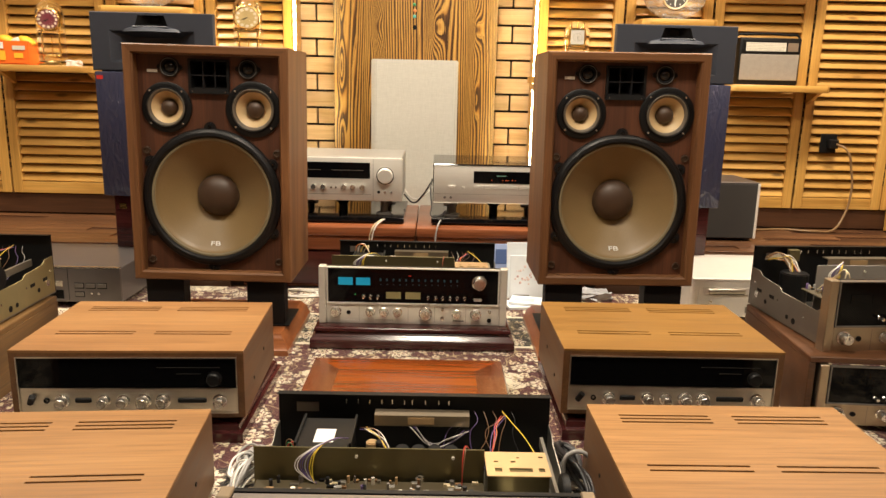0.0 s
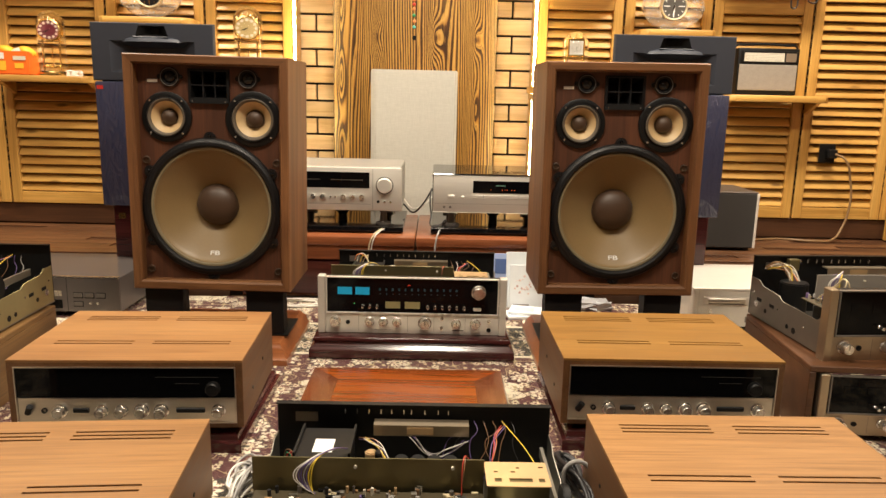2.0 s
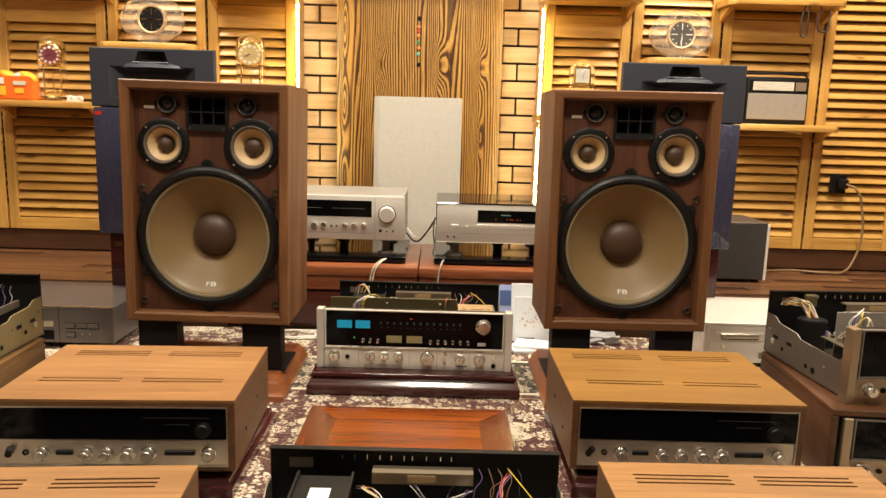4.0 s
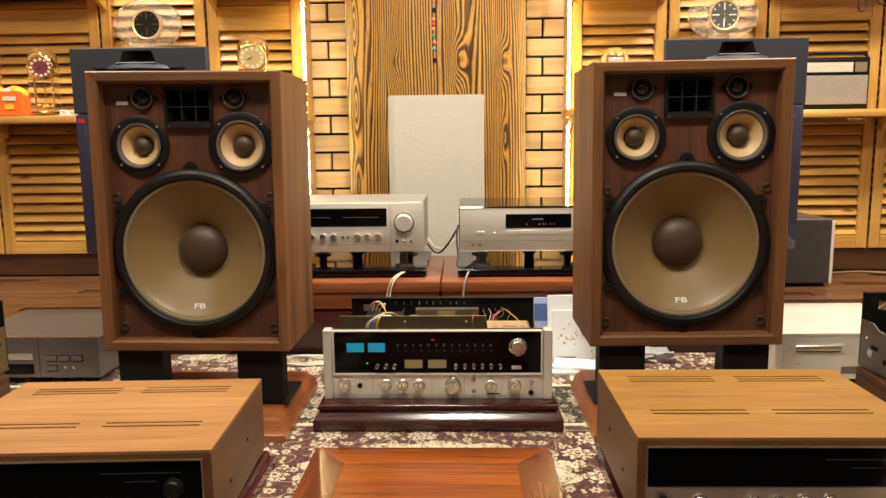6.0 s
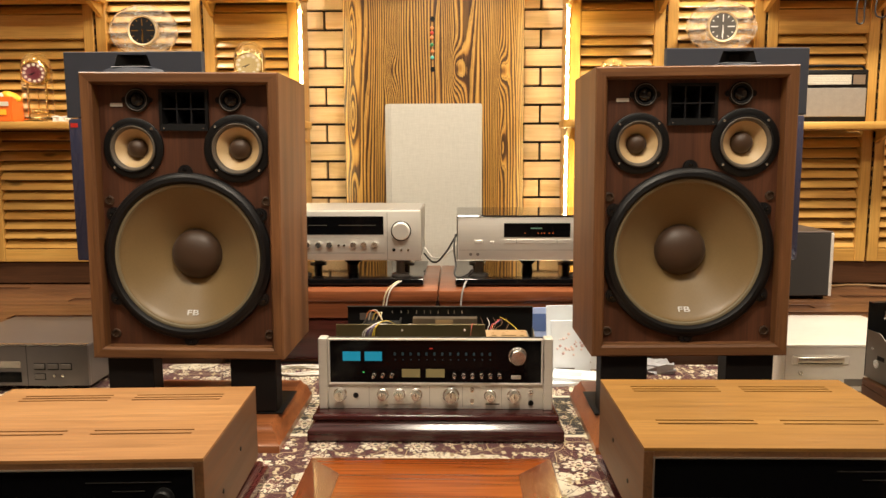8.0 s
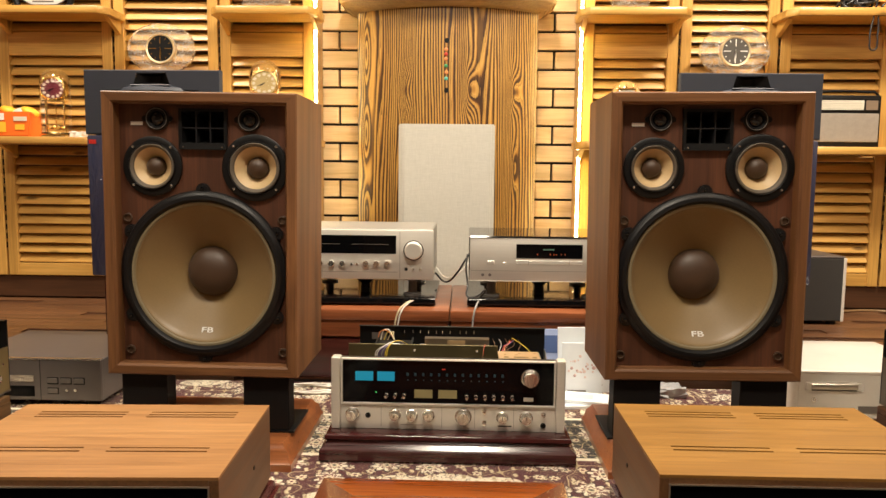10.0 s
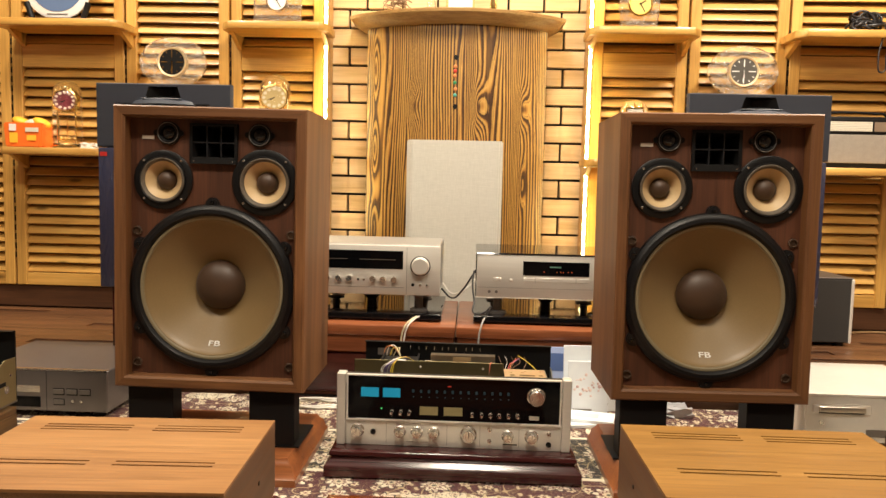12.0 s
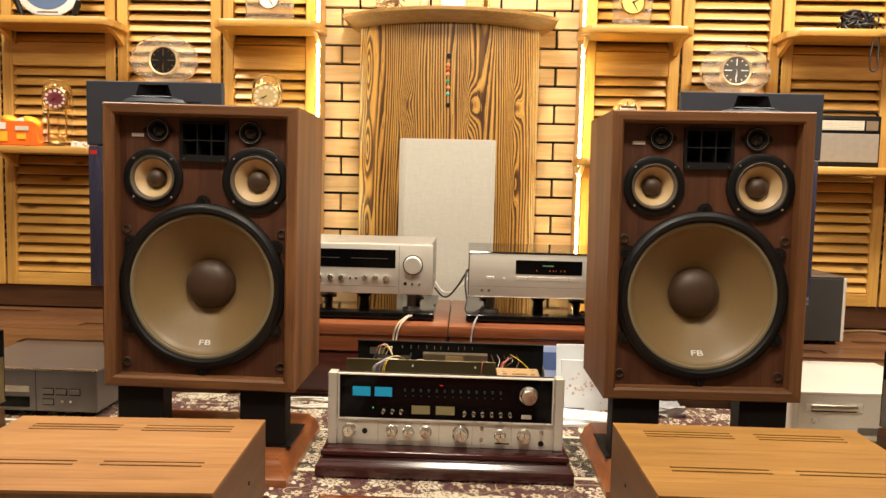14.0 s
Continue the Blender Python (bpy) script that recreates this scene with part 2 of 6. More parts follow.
def burnt_pine():
    """Scorched pine: dense dark lines that run upright and swing round a few long knots."""
    n = Nodes("scorched_pine")
    p = n.coords(jitter=False)
    sep = n.add("ShaderNodeSeparateXYZ", {0: p})
    u, z = sep.outputs[0], sep.outputs[2]

    def blob(u0, z0, a, b):
        du = n.math("MULTIPLY", n.math("SUBTRACT", u, u0), 1 / a)
        dz = n.math("MULTIPLY", n.math("SUBTRACT", z, z0), 1 / b)
        return n.math("EXPONENT", n.math("MULTIPLY", n.math("ADD", n.math("MULTIPLY", du, du), n.math("MULTIPLY", dz, dz)), -1.0))

    flat = n.add("ShaderNodeCombineXYZ", {0: n.math("MULTIPLY", u, 9.0), 1: n.math("MULTIPLY", z, 0.55), 2: 3.3}).outputs[0]
    sway = n.noise(flat, 1.0, 1.5, 0.4)
    swell, heart = 0.0, 0.0
    for u0, z0, a, b, k in ((-0.168, 0.915, 0.027, 0.085, 3.4), (0.100, 0.915, 0.031, 0.085, 4.0), (0.285, 0.915, 0.026, 0.075, 3.2), (0.290, 0.600, 0.015, 0.085, 1.8), (-0.345, 1.08, 0.020, 0.13, 3.0), (-0.345, 0.74, 0.020, 0.13, 3.0), (-0.345, 0.40, 0.020, 0.13, 3.0), (0.02, 0.30, 0.024, 0.09, 2.6)):
        g = blob(u0, z0, a, b)
        swell = n.math("ADD", swell, n.math("MULTIPLY", g, k))
        heart = n.math("MAXIMUM", heart, blob(u0, z0, a * 0.30, b * 0.36))
    phase = n.math("ADD", n.math("MULTIPLY", u, 82.0), n.math("ADD", n.math("MULTIPLY", sway, 16.0), swell))
    fine = n.noise(n.coords((300, 300, 5), jitter=False), 1.0, 2)
    wob = n.noise(n.coords((40, 40, 6), jitter=False), 1.0, 2)
    phase = n.math("ADD", phase, n.math("ADD", n.math("MULTIPLY", fine, 0.30), n.math("MULTIPLY", wob, 0.5)))
    ring = n.math("FRACT", phase)
    late = n.math("FRACT", n.math("ADD", n.math("MULTIPLY", phase, 2.0), 0.4))
    uneven = n.noise(n.coords((30, 30, 1.6), jitter=False), 1.0, 3, 0.6)
    broad = n.noise(n.coords((8, 8, 0.6), jitter=False), 1.0, 2)
    c = n.ramp(ring, [(0.0, (0.10, 0.042, 0.009)), (0.08, (0.50, 0.285, 0.066)), (0.30, (0.64, 0.380, 0.096)), (0.52, (0.38, 0.185, 0.036)), (0.64, (0.080, 0.030, 0.007)), (1.0, (0.035, 0.013, 0.004))])
    thin = n.math("MULTIPLY", n.math("MULTIPLY", n.math("SUBTRACT", late, 0.62, clamp=True), 3.0), n.math("MULTIPLY", n.math("SUBTRACT", uneven, 0.38, clamp=True), 4.5, clamp=True), clamp=True)
    c = n.mix(n.math("MULTIPLY", thin, 0.85), c, (0.075, 0.029, 0.007))
    c = n.mix(n.math("MULTIPLY", n.math("SUBTRACT", 0.44, uneven, clamp=True), 2.2, clamp=True), c, (0.44, 0.240, 0.052))
    c = n.mix(n.math("MULTIPLY", n.math("SUBTRACT", broad, 0.45, clamp=True), 2.0, clamp=True), c, n.mix(1.0, c, (0.66, 0.56, 0.46), "MULTIPLY"))
    c = n.mix(n.math("MULTIPLY", n.math("SUBTRACT", heart, 0.45, clamp=True), 2.2, clamp=True), c, (0.075, 0.028, 0.007))
    c = n.mix(n.math("MULTIPLY", n.math("SUBTRACT", 0.60, fine, clamp=True), 1.6, clamp=True), c, n.mix(1.0, c, (0.70, 0.60, 0.52), "MULTIPLY"))
    n.bump(n.math("SUBTRACT", 1.0, ring), 0.15, 0.002)
    return n.done(c, 0.42, Coat_Weight=0.2, Coat_Roughness=0.2)


SCORCHED = burnt_pine()


def carpet_cloth():
    """Persian carpet: dark red field, black bands, cream flowers, leaves and vines."""
    n = Nodes("persian_carpet_pile")
    p = n.coords(jitter=False)
    wob = n.add("ShaderNodeTexNoise", {"Vector": p, "Scale": 14.0, "Detail": 1.0})
    p2 = n.add("ShaderNodeVectorMath", {0: p, 1: n.add("ShaderNodeVectorMath", {0: wob.outputs["Color"], 1: (0.02, 0.02, 0.0)}, operation="MULTIPLY").outputs[0]}, operation="ADD").outputs[0]

    def flowers(scale, petals, size, depth, turn=0.0):
        vo = n.add("ShaderNodeTexVoronoi", {"Vector": p2, "Scale": scale, "Randomness": 0.75}, voronoi_dimensions="2D")
        d = n.add("ShaderNodeVectorMath", {0: n.add("ShaderNodeVectorMath", {0: p2, 1: vo.outputs["Position"]}, operation="SUBTRACT").outputs[0], 1: (1, 1, 0)}, operation="MULTIPLY").outputs[0]
        s = n.add("ShaderNodeSeparateXYZ", {0: d})
        ang = n.math("ARCTAN2", s.outputs[1], s.outputs[0])
        r = n.math("MULTIPLY", vo.outputs["Distance"], 1.0)
        lobe = n.math("ADD", 1.0 - depth, n.math("MULTIPLY", n.math("ABSOLUTE", n.math("COSINE", n.math("ADD", n.math("MULTIPLY", ang, petals / 2), turn))), depth))
        q = n.math("DIVIDE", r, n.math("MULTIPLY", lobe, size))
        return q

    big = flowers(8.6, 9, 0.31, 0.45)
    small = flowers(17.0, 6, 0.215, 0.5, 0.7)
    leaf = flowers(25.0, 2, 0.22, 0.80, 1.3)
    vine = n.math("ABSOLUTE", n.math("SUBTRACT", n.noise(p2, 15.0, 0.0), 0.5))
    twig = n.math("ABSOLUTE", n.math("SUBTRACT", n.noise(p2, 38.0, 1.0, 0.5, 1.2), 0.5))
    sep = n.add("ShaderNodeSeparateXYZ", {0: p})
    y = sep.outputs[1]
    x = sep.outputs[0]
    # black ground behind and in front, dark red between
    wave = n.math("MULTIPLY", n.math("SINE", n.math("MULTIPLY", x, 14.0)), 0.03)
    yy = n.math("ADD", y, wave)
    band = n.math("MULTIPLY", n.math("GREATER_THAN", y, 1.83), n.math("LESS_THAN", y, 2.12))
    black2 = n.math("LESS_THAN", yy, 1.12)
    black = n.math("MAXIMUM", band, black2)
    ground = n.mix(black, (0.070, 0.006, 0.011), (0.006, 0.006, 0.007))
    cream, ivory, rose = (0.72, 0.62, 0.44), (0.80, 0.73, 0.57), (0.13, 0.014, 0.020)
    # pale medallions, scalloped, one in the middle and others by the way
    dx = n.math("MULTIPLY", n.math("SUBTRACT", x, 0.06), 3.4)
    dy = n.math("MULTIPLY", n.math("SUBTRACT", y, 1.57), 6.5)
    ang = n.math("ARCTAN2", dy, dx)
    oval = n.math("SQRT", n.math("ADD", n.math("MULTIPLY", dx, dx), n.math("MULTIPLY", dy, dy)))
    scallop = n.math("ADD", 0.92, n.math("MULTIPLY", n.math("ABSOLUTE", n.math("SINE", n.math("MULTIPLY", ang, 7.0))), 0.12))
    med = n.math("MAXIMUM", n.math("LESS_THAN", oval, scallop), n.math("LESS_THAN", n.noise(p, 3.4, 1.0), 0.315))
    med = n.math("MULTIPLY", med, n.math("SUBTRACT", 1.0, black))
    c = n.mix(med, ground, (0.76, 0.68, 0.52))
    ink = n.mix(med, (0.50, 0.40, 0.23), (0.055, 0.022, 0.018))
    c = n.mix(n.math("LESS_THAN", vine, 0.010), c, ink)
    c = n.mix(n.math("LESS_THAN", twig, 0.009), c, ink)
    c = n.mix(n.math("LESS_THAN", leaf, 1.0), c, n.mix(med, (0.62, 0.53, 0.34), (0.36, 0.27, 0.15)))
    c = n.mix(n.math("LESS_THAN", small, 1.18), c, (0.030, 0.008, 0.010))
    c = n.mix(n.math("LESS_THAN", small, 1.0), c, cream)
    c = n.mix(n.math("LESS_THAN", small, 0.38), c, rose)
    c = n.mix(n.math("LESS_THAN", big, 1.14), c, (0.020, 0.006, 0.008))
    c = n.mix(n.math("LESS_THAN", big, 1.0), c, ivory)
    c = n.mix(n.math("MULTIPLY", n.math("LESS_THAN", big, 1.0), n.math("LESS_THAN", twig, 0.030)), c, (0.16, 0.06, 0.04))
    c = n.mix(n.math("LESS_THAN", big, 0.58), c, rose)
    c = n.mix(n.math("LESS_THAN", big, 0.42), c, cream)
    c = n.mix(n.math("LESS_THAN", big, 0.18), c, (0.06, 0.05, 0.03))
    for edge in (1.83, 2.12):
        c = n.mix(n.math("LESS_THAN", n.math("ABSOLUTE", n.math("SUBTRACT", y, edge)), 0.008), c, ivory)
    pile = n.noise(p, 700, 2)
    c = n.mix(n.math("MULTIPLY", pile, 0.35), c, n.mix(0.6, c, (0.02, 0.012, 0.01)))
    n.bump(pile, 0.5, 0.003)
    return n.done(c, 0.9, Sheen_Weight=0.2)


CARPET = carpet_cloth()


def blue_wrap():
    """Dark blue grille cloth under creased clear film."""
    n = Nodes("blue_grille_in_film")
    v = n.coords((1, 1, 1))
    cr = n.noise(n.coords((9, 9, 5)), 1.6, 2, 0.5, 2.2)
    n.bump(n.noise(v, 300, 2), 0.2, 0.001)
    folds = n.noise(n.coords((26, 26, 7)), 1.0, 2, 0.5, 2.5)
    fold = n.add("ShaderNodeBump", {"Strength": 1.0, "Distance": 0.018, "Height": n.math("ADD", cr, n.math("MULTIPLY", folds, 0.6))})
    c = n.mix(n.noise(v, 300, 2), (0.006, 0.010, 0.040), (0.014, 0.022, 0.075))
    return n.done(c, 0.6, Coat_Weight=1.0, Coat_Roughness=0.06, Coat_Normal=fold.outputs[0])


BLUEWRAP = blue_wrap()


def clear(name, colour=(1, 1, 1), rough=0.03, bump=0.0, ior=1.4):
    n = Nodes(name)
    if bump:
        n.bump(n.noise(n.coords((30, 30, 120)), 1.0, 3, 0.6, 0.5), bump, 0.01)
    return n.done(colour, rough, Transmission_Weight=1.0, IOR=ior, Coat_Weight=0.8, Coat_Roughness=0.04)


GLASS = clear("clear_glass", ior=1.14)


def crystal():
    """Rippled crystal; the glints of the lamps are painted in as white streaks."""
    n = Nodes("cut_crystal")
    h = n.noise(n.coords((34, 34, 90)), 1.0, 3, 0.6, 1.4)
    n.bump(h, 0.35, 0.004)
    rip = n.add("ShaderNodeBump", {"Strength": 1.0, "Distance": 0.030, "Height": h})
    # painted glints: thin noise bands turn opaque white
    glint_line = n.math("ABSOLUTE", n.math("SUBTRACT", n.noise(n.coords((22, 22, 46)), 1.0, 2, 0.5, 2.0), 0.5))
    white = n.math("MULTIPLY", n.math("SUBTRACT", 0.030, glint_line, clamp=True), 20.0, clamp=True)
    return n.done((1.0, 0.97, 0.90), 0.02, Transmission_Weight=n.math("SUBTRACT", 0.97, white), IOR=1.10, Coat_Weight=1.0, Coat_Roughness=0.08, Coat_IOR=1.9, Coat_Normal=rip.outputs[0])


CRYSTAL = crystal()


# ---- mesh helpers ----
def block(bm, x0, x1, y0, y1, z0, z1, bevel=0.0, seg=1):
    m = Matrix.Translation(((x0 + x1) / 2, (y0 + y1) / 2, (z0 + z1) / 2)) @ Matrix.Diagonal((x1 - x0, y1 - y0, z1 - z0, 1))
    r = bmesh.ops.create_cube(bm, size=1.0, matrix=m)
    if bevel:
        edges = list({e for v in r["verts"] for e in v.link_edges})
        bmesh.ops.bevel(bm, geom=edges, offset=bevel, segments=seg, affect="EDGES", profile=0.5)
    return bm


def boxm(*a, **k):
    return block(bmesh.new(), *a, **k)


def tube(bm, centre, axis, r, length, seg=24, r2=None, bevel=0.0):
    q = Vector((0, 0, 1)).rotation_difference(Vector(axis)).to_matrix().to_4x4()
    m = Matrix.Translation(centre) @ q
    res = bmesh.ops.create_cone(bm, cap_ends=True, segments=seg, radius1=r, radius2=r if r2 is None else r2, depth=length, matrix=m)
    if bevel:
        edges = [e for e in {e for v in res["verts"] for e in v.link_edges} if len(e.link_faces) == 2 and max(len(f.verts) for f in e.link_faces) > 4]
        bmesh.ops.bevel(bm, geom=edges, offset=bevel, segments=2, affect="EDGES")
    return bm


def lathe(profile, seg=48, centre=(0, 0, 0), axis="-y", start=None):
    """Turned shape from (radius, height) pairs; the height runs along the axis."""
    bm = bmesh.new() if start is None else start
    rings = []
    for r, h in profile:
        ring = []
        for i in range(seg if r > 1e-6 else 1):
            a = 2 * math.pi * i / seg
            u, w = r * math.cos(a), r * math.sin(a)
            co = {"-y": (u, -h, w), "z": (u, w, h)}[axis]
            ring.append(bm.verts.new(Vector(co) + Vector(centre)))
        rings.append(ring)
    for a, b in zip(rings, rings[1:]):
        n = max(len(a), len(b))
        for i in range(n):
            j = (i + 1) % n
            vs = [a[i % len(a)], a[j % len(a)], b[j % len(b)], b[i % len(b)]]
            vs = list(dict.fromkeys(vs))
            if len(vs) > 2:
                bm.faces.new(vs)
    bmesh.ops.recalc_face_normals(bm, faces=bm.faces)
    return bm


def ring_plate(outer, inner, y0, y1):
    """A flat plate from y0 to y1 between two closed outlines of equal count, in x and z."""
    bm = bmesh.new()
    vs = [[bm.verts.new((x, y, z)) for x, z in o] for y in (y0, y1) for o in (outer, inner)]
    k = len(outer)
    for i in range(k):
        j = (i + 1) % k
        bm.faces.new((vs[0][i], vs[0][j], vs[1][j], vs[1][i]))
        bm.faces.new((vs[2][j], vs[2][i], vs[3][i], vs[3][j]))
        bm.faces.new((vs[0][j], vs[0][i], vs[2][i], vs[2][j]))
        bm.faces.new((vs[1][i], vs[1][j], vs[3][j], vs[3][i]))
    bmesh.ops.recalc_face_normals(bm, faces=bm.faces)
    return bm


def rect(x0, x1, z0, z1):
    return [(x0, z0), (x1, z0), (x1, z1), (x0, z1)]


def smooth(me, angle=0.6):
    for f in me.polygons:
        f.use_smooth = True
    me.set_sharp_from_angle(angle=angle)


def mesh_of(name, bm, material, soft=True):
    me = bpy.data.meshes.new(name)
    bm.to_mesh(me)
    bm.free()
    me.materials.append(material)
    if soft:
        smooth(me)
    return me


def part(name, bm, material, parent, label="", at=None, rot=None):
    ob = new(name, mesh_of(name, bm, material))
    ob.parent = parent
    if at is not None:
        ob.location = at
    if rot is not None:
        ob.rotation_euler = [radians(a) for a in rot]
    if label:
        ob["label"] = label
    return ob


def thing(name, label, category, x=0.0, y=0.0, z=0.0, rz=0.0, group="", rx=0.0, ry=0.0):
    ob = new(name)
    ob.empty_display_size = 0.05
    ob.matrix_basis = pose(x, y, z, rx, ry, rz)
    return tagged(ob, label, category, group)


def structure(name, bm, material, label, category):
    return tagged(new(name, mesh_of(name, bm, material)), label, category, "", "structure")


def wire(name, points, r, material, parent=None, label="", category="cable", group=""):
    """A cord along smooth points."""
    cu = bpy.data.curves.new(name, "CURVE")
    cu.dimensions, cu.bevel_depth, cu.bevel_resolution, cu.resolution_u = "3D", r, 2, 8
    sp = cu.splines.new("BEZIER")
    sp.bezier_points.add(len(points) - 1)
    for b, p in zip(sp.bezier_points, points):
        b.co, b.handle_left_type, b.handle_right_type = p, "AUTO", "AUTO"
    tmp = bpy.data.objects.new(name, cu)
    scene.collection.objects.link(tmp)
    me = bpy.data.meshes.new_from_object(tmp.evaluated_get(bpy.context.evaluated_depsgraph_get()))
    bpy.data.objects.remove(tmp)
    bpy.data.curves.remove(cu)
    me.materials.clear()
    me.materials.append(material)
    for f in me.polygons:
        f.use_smooth = True
    me.name = name
    ob = new(name, me)
    if parent:
        ob.parent = parent
        if label:
            ob["label"] = label
    else:
        tagged(ob, label, category, group)
    return ob


def words(name, text, size, material, parent, at, rot=(90, 0, 0), depth=0.0004, bold=0.0):
    cu = bpy.data.curves.new(name, "FONT")
    cu.body, cu.size, cu.extrude, cu.align_x, cu.align_y = text, size, depth, "CENTER", "CENTER"
    cu.offset = bold
    tmp = bpy.data.objects.new(name, cu)
    scene.collection.objects.link(tmp)
    me = bpy.data.meshes.new_from_object(tmp.evaluated_get(bpy.context.evaluated_depsgraph_get()))
    bpy.data.objects.remove(tmp)
    bpy.data.curves.remove(cu)
    me.materials.clear()
    me.materials.append(material)
    ob = new(name, me)
    ob.parent, ob.location, ob.rotation_euler = parent, at, [radians(a) for a in rot]
    return ob


# ---- the room ----
STAGE = 0.10
structure("floor", boxm(-2.62, 2.42, -3.0, 2.50, -0.08, -0.012), FLOORWOOD, "dark stained wooden floor under the carpet", "floor")
structure("carpet", boxm(-1.75, 1.95, -1.2, 2.44, -0.012, 0.0, bevel=0.004), CARPET, "dark red Persian carpet with cream flowers on black bands", "carpet")


def stage_floor():
    bm = bmesh.new()
    outline = [(-2.62, 2.46), (-0.66, 2.46), (-0.66, 3.0), (0.73, 3.0), (0.73, 2.46), (2.42, 2.46), (2.42, 3.70), (-2.62, 3.70)]
    low = [bm.verts.new((x, y, -0.05)) for x, y in outline]
    bm.faces.new(low)
    r = bmesh.ops.extrude_face_region(bm, geom=bm.faces[:])
    for v in r["geom"]:
        if isinstance(v, bmesh.types.BMVert):
            v.co.z = STAGE - 0.006
    bmesh.ops.recalc_face_normals(bm, faces=bm.faces)
    return bm


stage = structure("floor_stage", stage_floor(), BASEWOOD, "low raised wooden stage floor along the wall", "floor")
structure("wall_back", boxm(-2.7, 2.5, 3.52, 3.70, -0.05, 2.62), JOINT, "dark wall behind the pale wood blocks", "wall")
structure("wall_left", boxm(-2.74, -2.62, -3.0, 3.52, -0.08, 2.62), PLASTER, "plain plastered side wall", "wall")
structure("wall_right", boxm(2.42, 2.54, -3.0, 3.52, -0.08, 2.62), PLASTER, "plain plastered side wall", "wall")
structure("wall_front", boxm(-2.74, 2.54, -3.12, -3.0, -0.08, 2.62), PLASTER, "plain plastered wall behind the camera", "wall")
structure("ceiling", boxm(-2.74, 2.54, -3.12, 3.70, 2.62, 2.72), CEILPAINT, "pale painted ceiling", "ceiling")

# ---- louvred wall panels ----
FACE = 3.36  # front of the stiles


def slat_mesh(w):
    """One tilted louvre blade with rounded lips."""
    bm = bmesh.new()
    prof = [(-0.015, -0.0160), (-0.012, -0.0190), (0.011, 0.0145), (0.014, 0.0180), (0.011, 0.0190), (-0.014, -0.0120)]
    a = [bm.verts.new((-w / 2, y, z)) for y, z in prof]
    b = [bm.verts.new((w / 2, y, z)) for y, z in prof]
    k = len(prof)
    for i in range(k):
        bm.faces.new((a[i], a[(i + 1) % k], b[(i + 1) % k], b[i]))
    bm.faces.new(a)
    bm.faces.new(b[::-1])
    bmesh.ops.recalc_face_normals(bm, faces=bm.faces)
    return bm


def louvre_panel(name, x0, x1, rails, stile=0.045):
    """A shutter: two stiles, rails at the given heights, blades in between."""
    p = tagged(new(name), "varnished pine louvred shutter panel on the wall", "louvred panel", "louvred wall panels", "structure")
    p.location = ((x0 + x1) / 2, FACE, 0)
    h = (x1 - x0) / 2
    z0, z1 = STAGE + 0.10, 2.58
    for s in (-1, 1):
        part("stile", boxm(min(s * h, s * (h - stile)), max(s * h, s * (h - stile)), 0, 0.045, z0, z1, bevel=0.003), PINE_Z, p)
    bm = bmesh.new()
    for i in range(58):
        if i % 29 > 2:
            block(bm, -h - 0.006, -h - 0.002, 0.002, 0.006, z0 + i * 0.041, z0 + i * 0.041 + 0.026)
    part("hinge", bm, BLACK, p, "dark piano hinge between panels")
    part("backing_board", boxm(-h + 0.005, h - 0.005, 0.05, 0.06, z0, z1), BASEWOOD, p)
    spans, last = [], z0
    for a, b in [(z0, z0 + 0.055)] + rails + [(z1 - 0.06, z1)]:
        part("rail", boxm(-h + stile, h - stile, 0.004, 0.042, a, b, bevel=0.002), PINE, p)
        if a > last:
            spans.append((last, a))
        last = b
    me = mesh_of("slat", slat_mesh(2 * (h - stile) - 0.002), PINE)
    for a, b in spans:
        count = max(1, round((b - a) / 0.044))
        for i in range(count):
            o = new("slat", me)
            o.parent, o.location = p, (random.uniform(-0.001, 0.001), 0.024, a + (i + 0.5) * (b - a) / count)
            o.rotation_euler = (radians(random.uniform(-3.5, 3.5)), radians(random.uniform(-0.25, 0.25)), 0)
    return p


HIGH = [(1.17, 1.27)]
for i, (a, b, rails) in enumerate(((-2.61, -2.46, []), (-2.45, -1.97, []), (-1.96, -1.455, HIGH), (-1.445, -0.99, []), (-0.98, -0.575, HIGH), (0.585, 0.985, HIGH), (0.995, 1.405, []), (1.415, 1.885, HIGH), (1.895, 2.33, []), (2.335, 2.415, []))):
    louvre_panel(f"louvre_panel_{i + 1}", a, b, rails, 0.045 if b - a > 0.2 else 0.03)
structure("baseboard_left", boxm(-2.61, -0.575, 3.375, 3.405, STAGE, STAGE + 0.098, bevel=0.004), BASEWOOD, "dark stained wooden base board under the louvred panels", "baseboard")
structure("baseboard_right", boxm(0.585, 2.415, 3.375, 3.405, STAGE, STAGE + 0.098, bevel=0.004), BASEWOOD, "dark stained wooden base board under the louvred panels", "baseboard")
structure("trim_post", boxm(2.36, 2.415, 3.28, 3.355, STAGE, 2.58, bevel=0.004), PINE_Z, "varnished pine corner post", "trim")


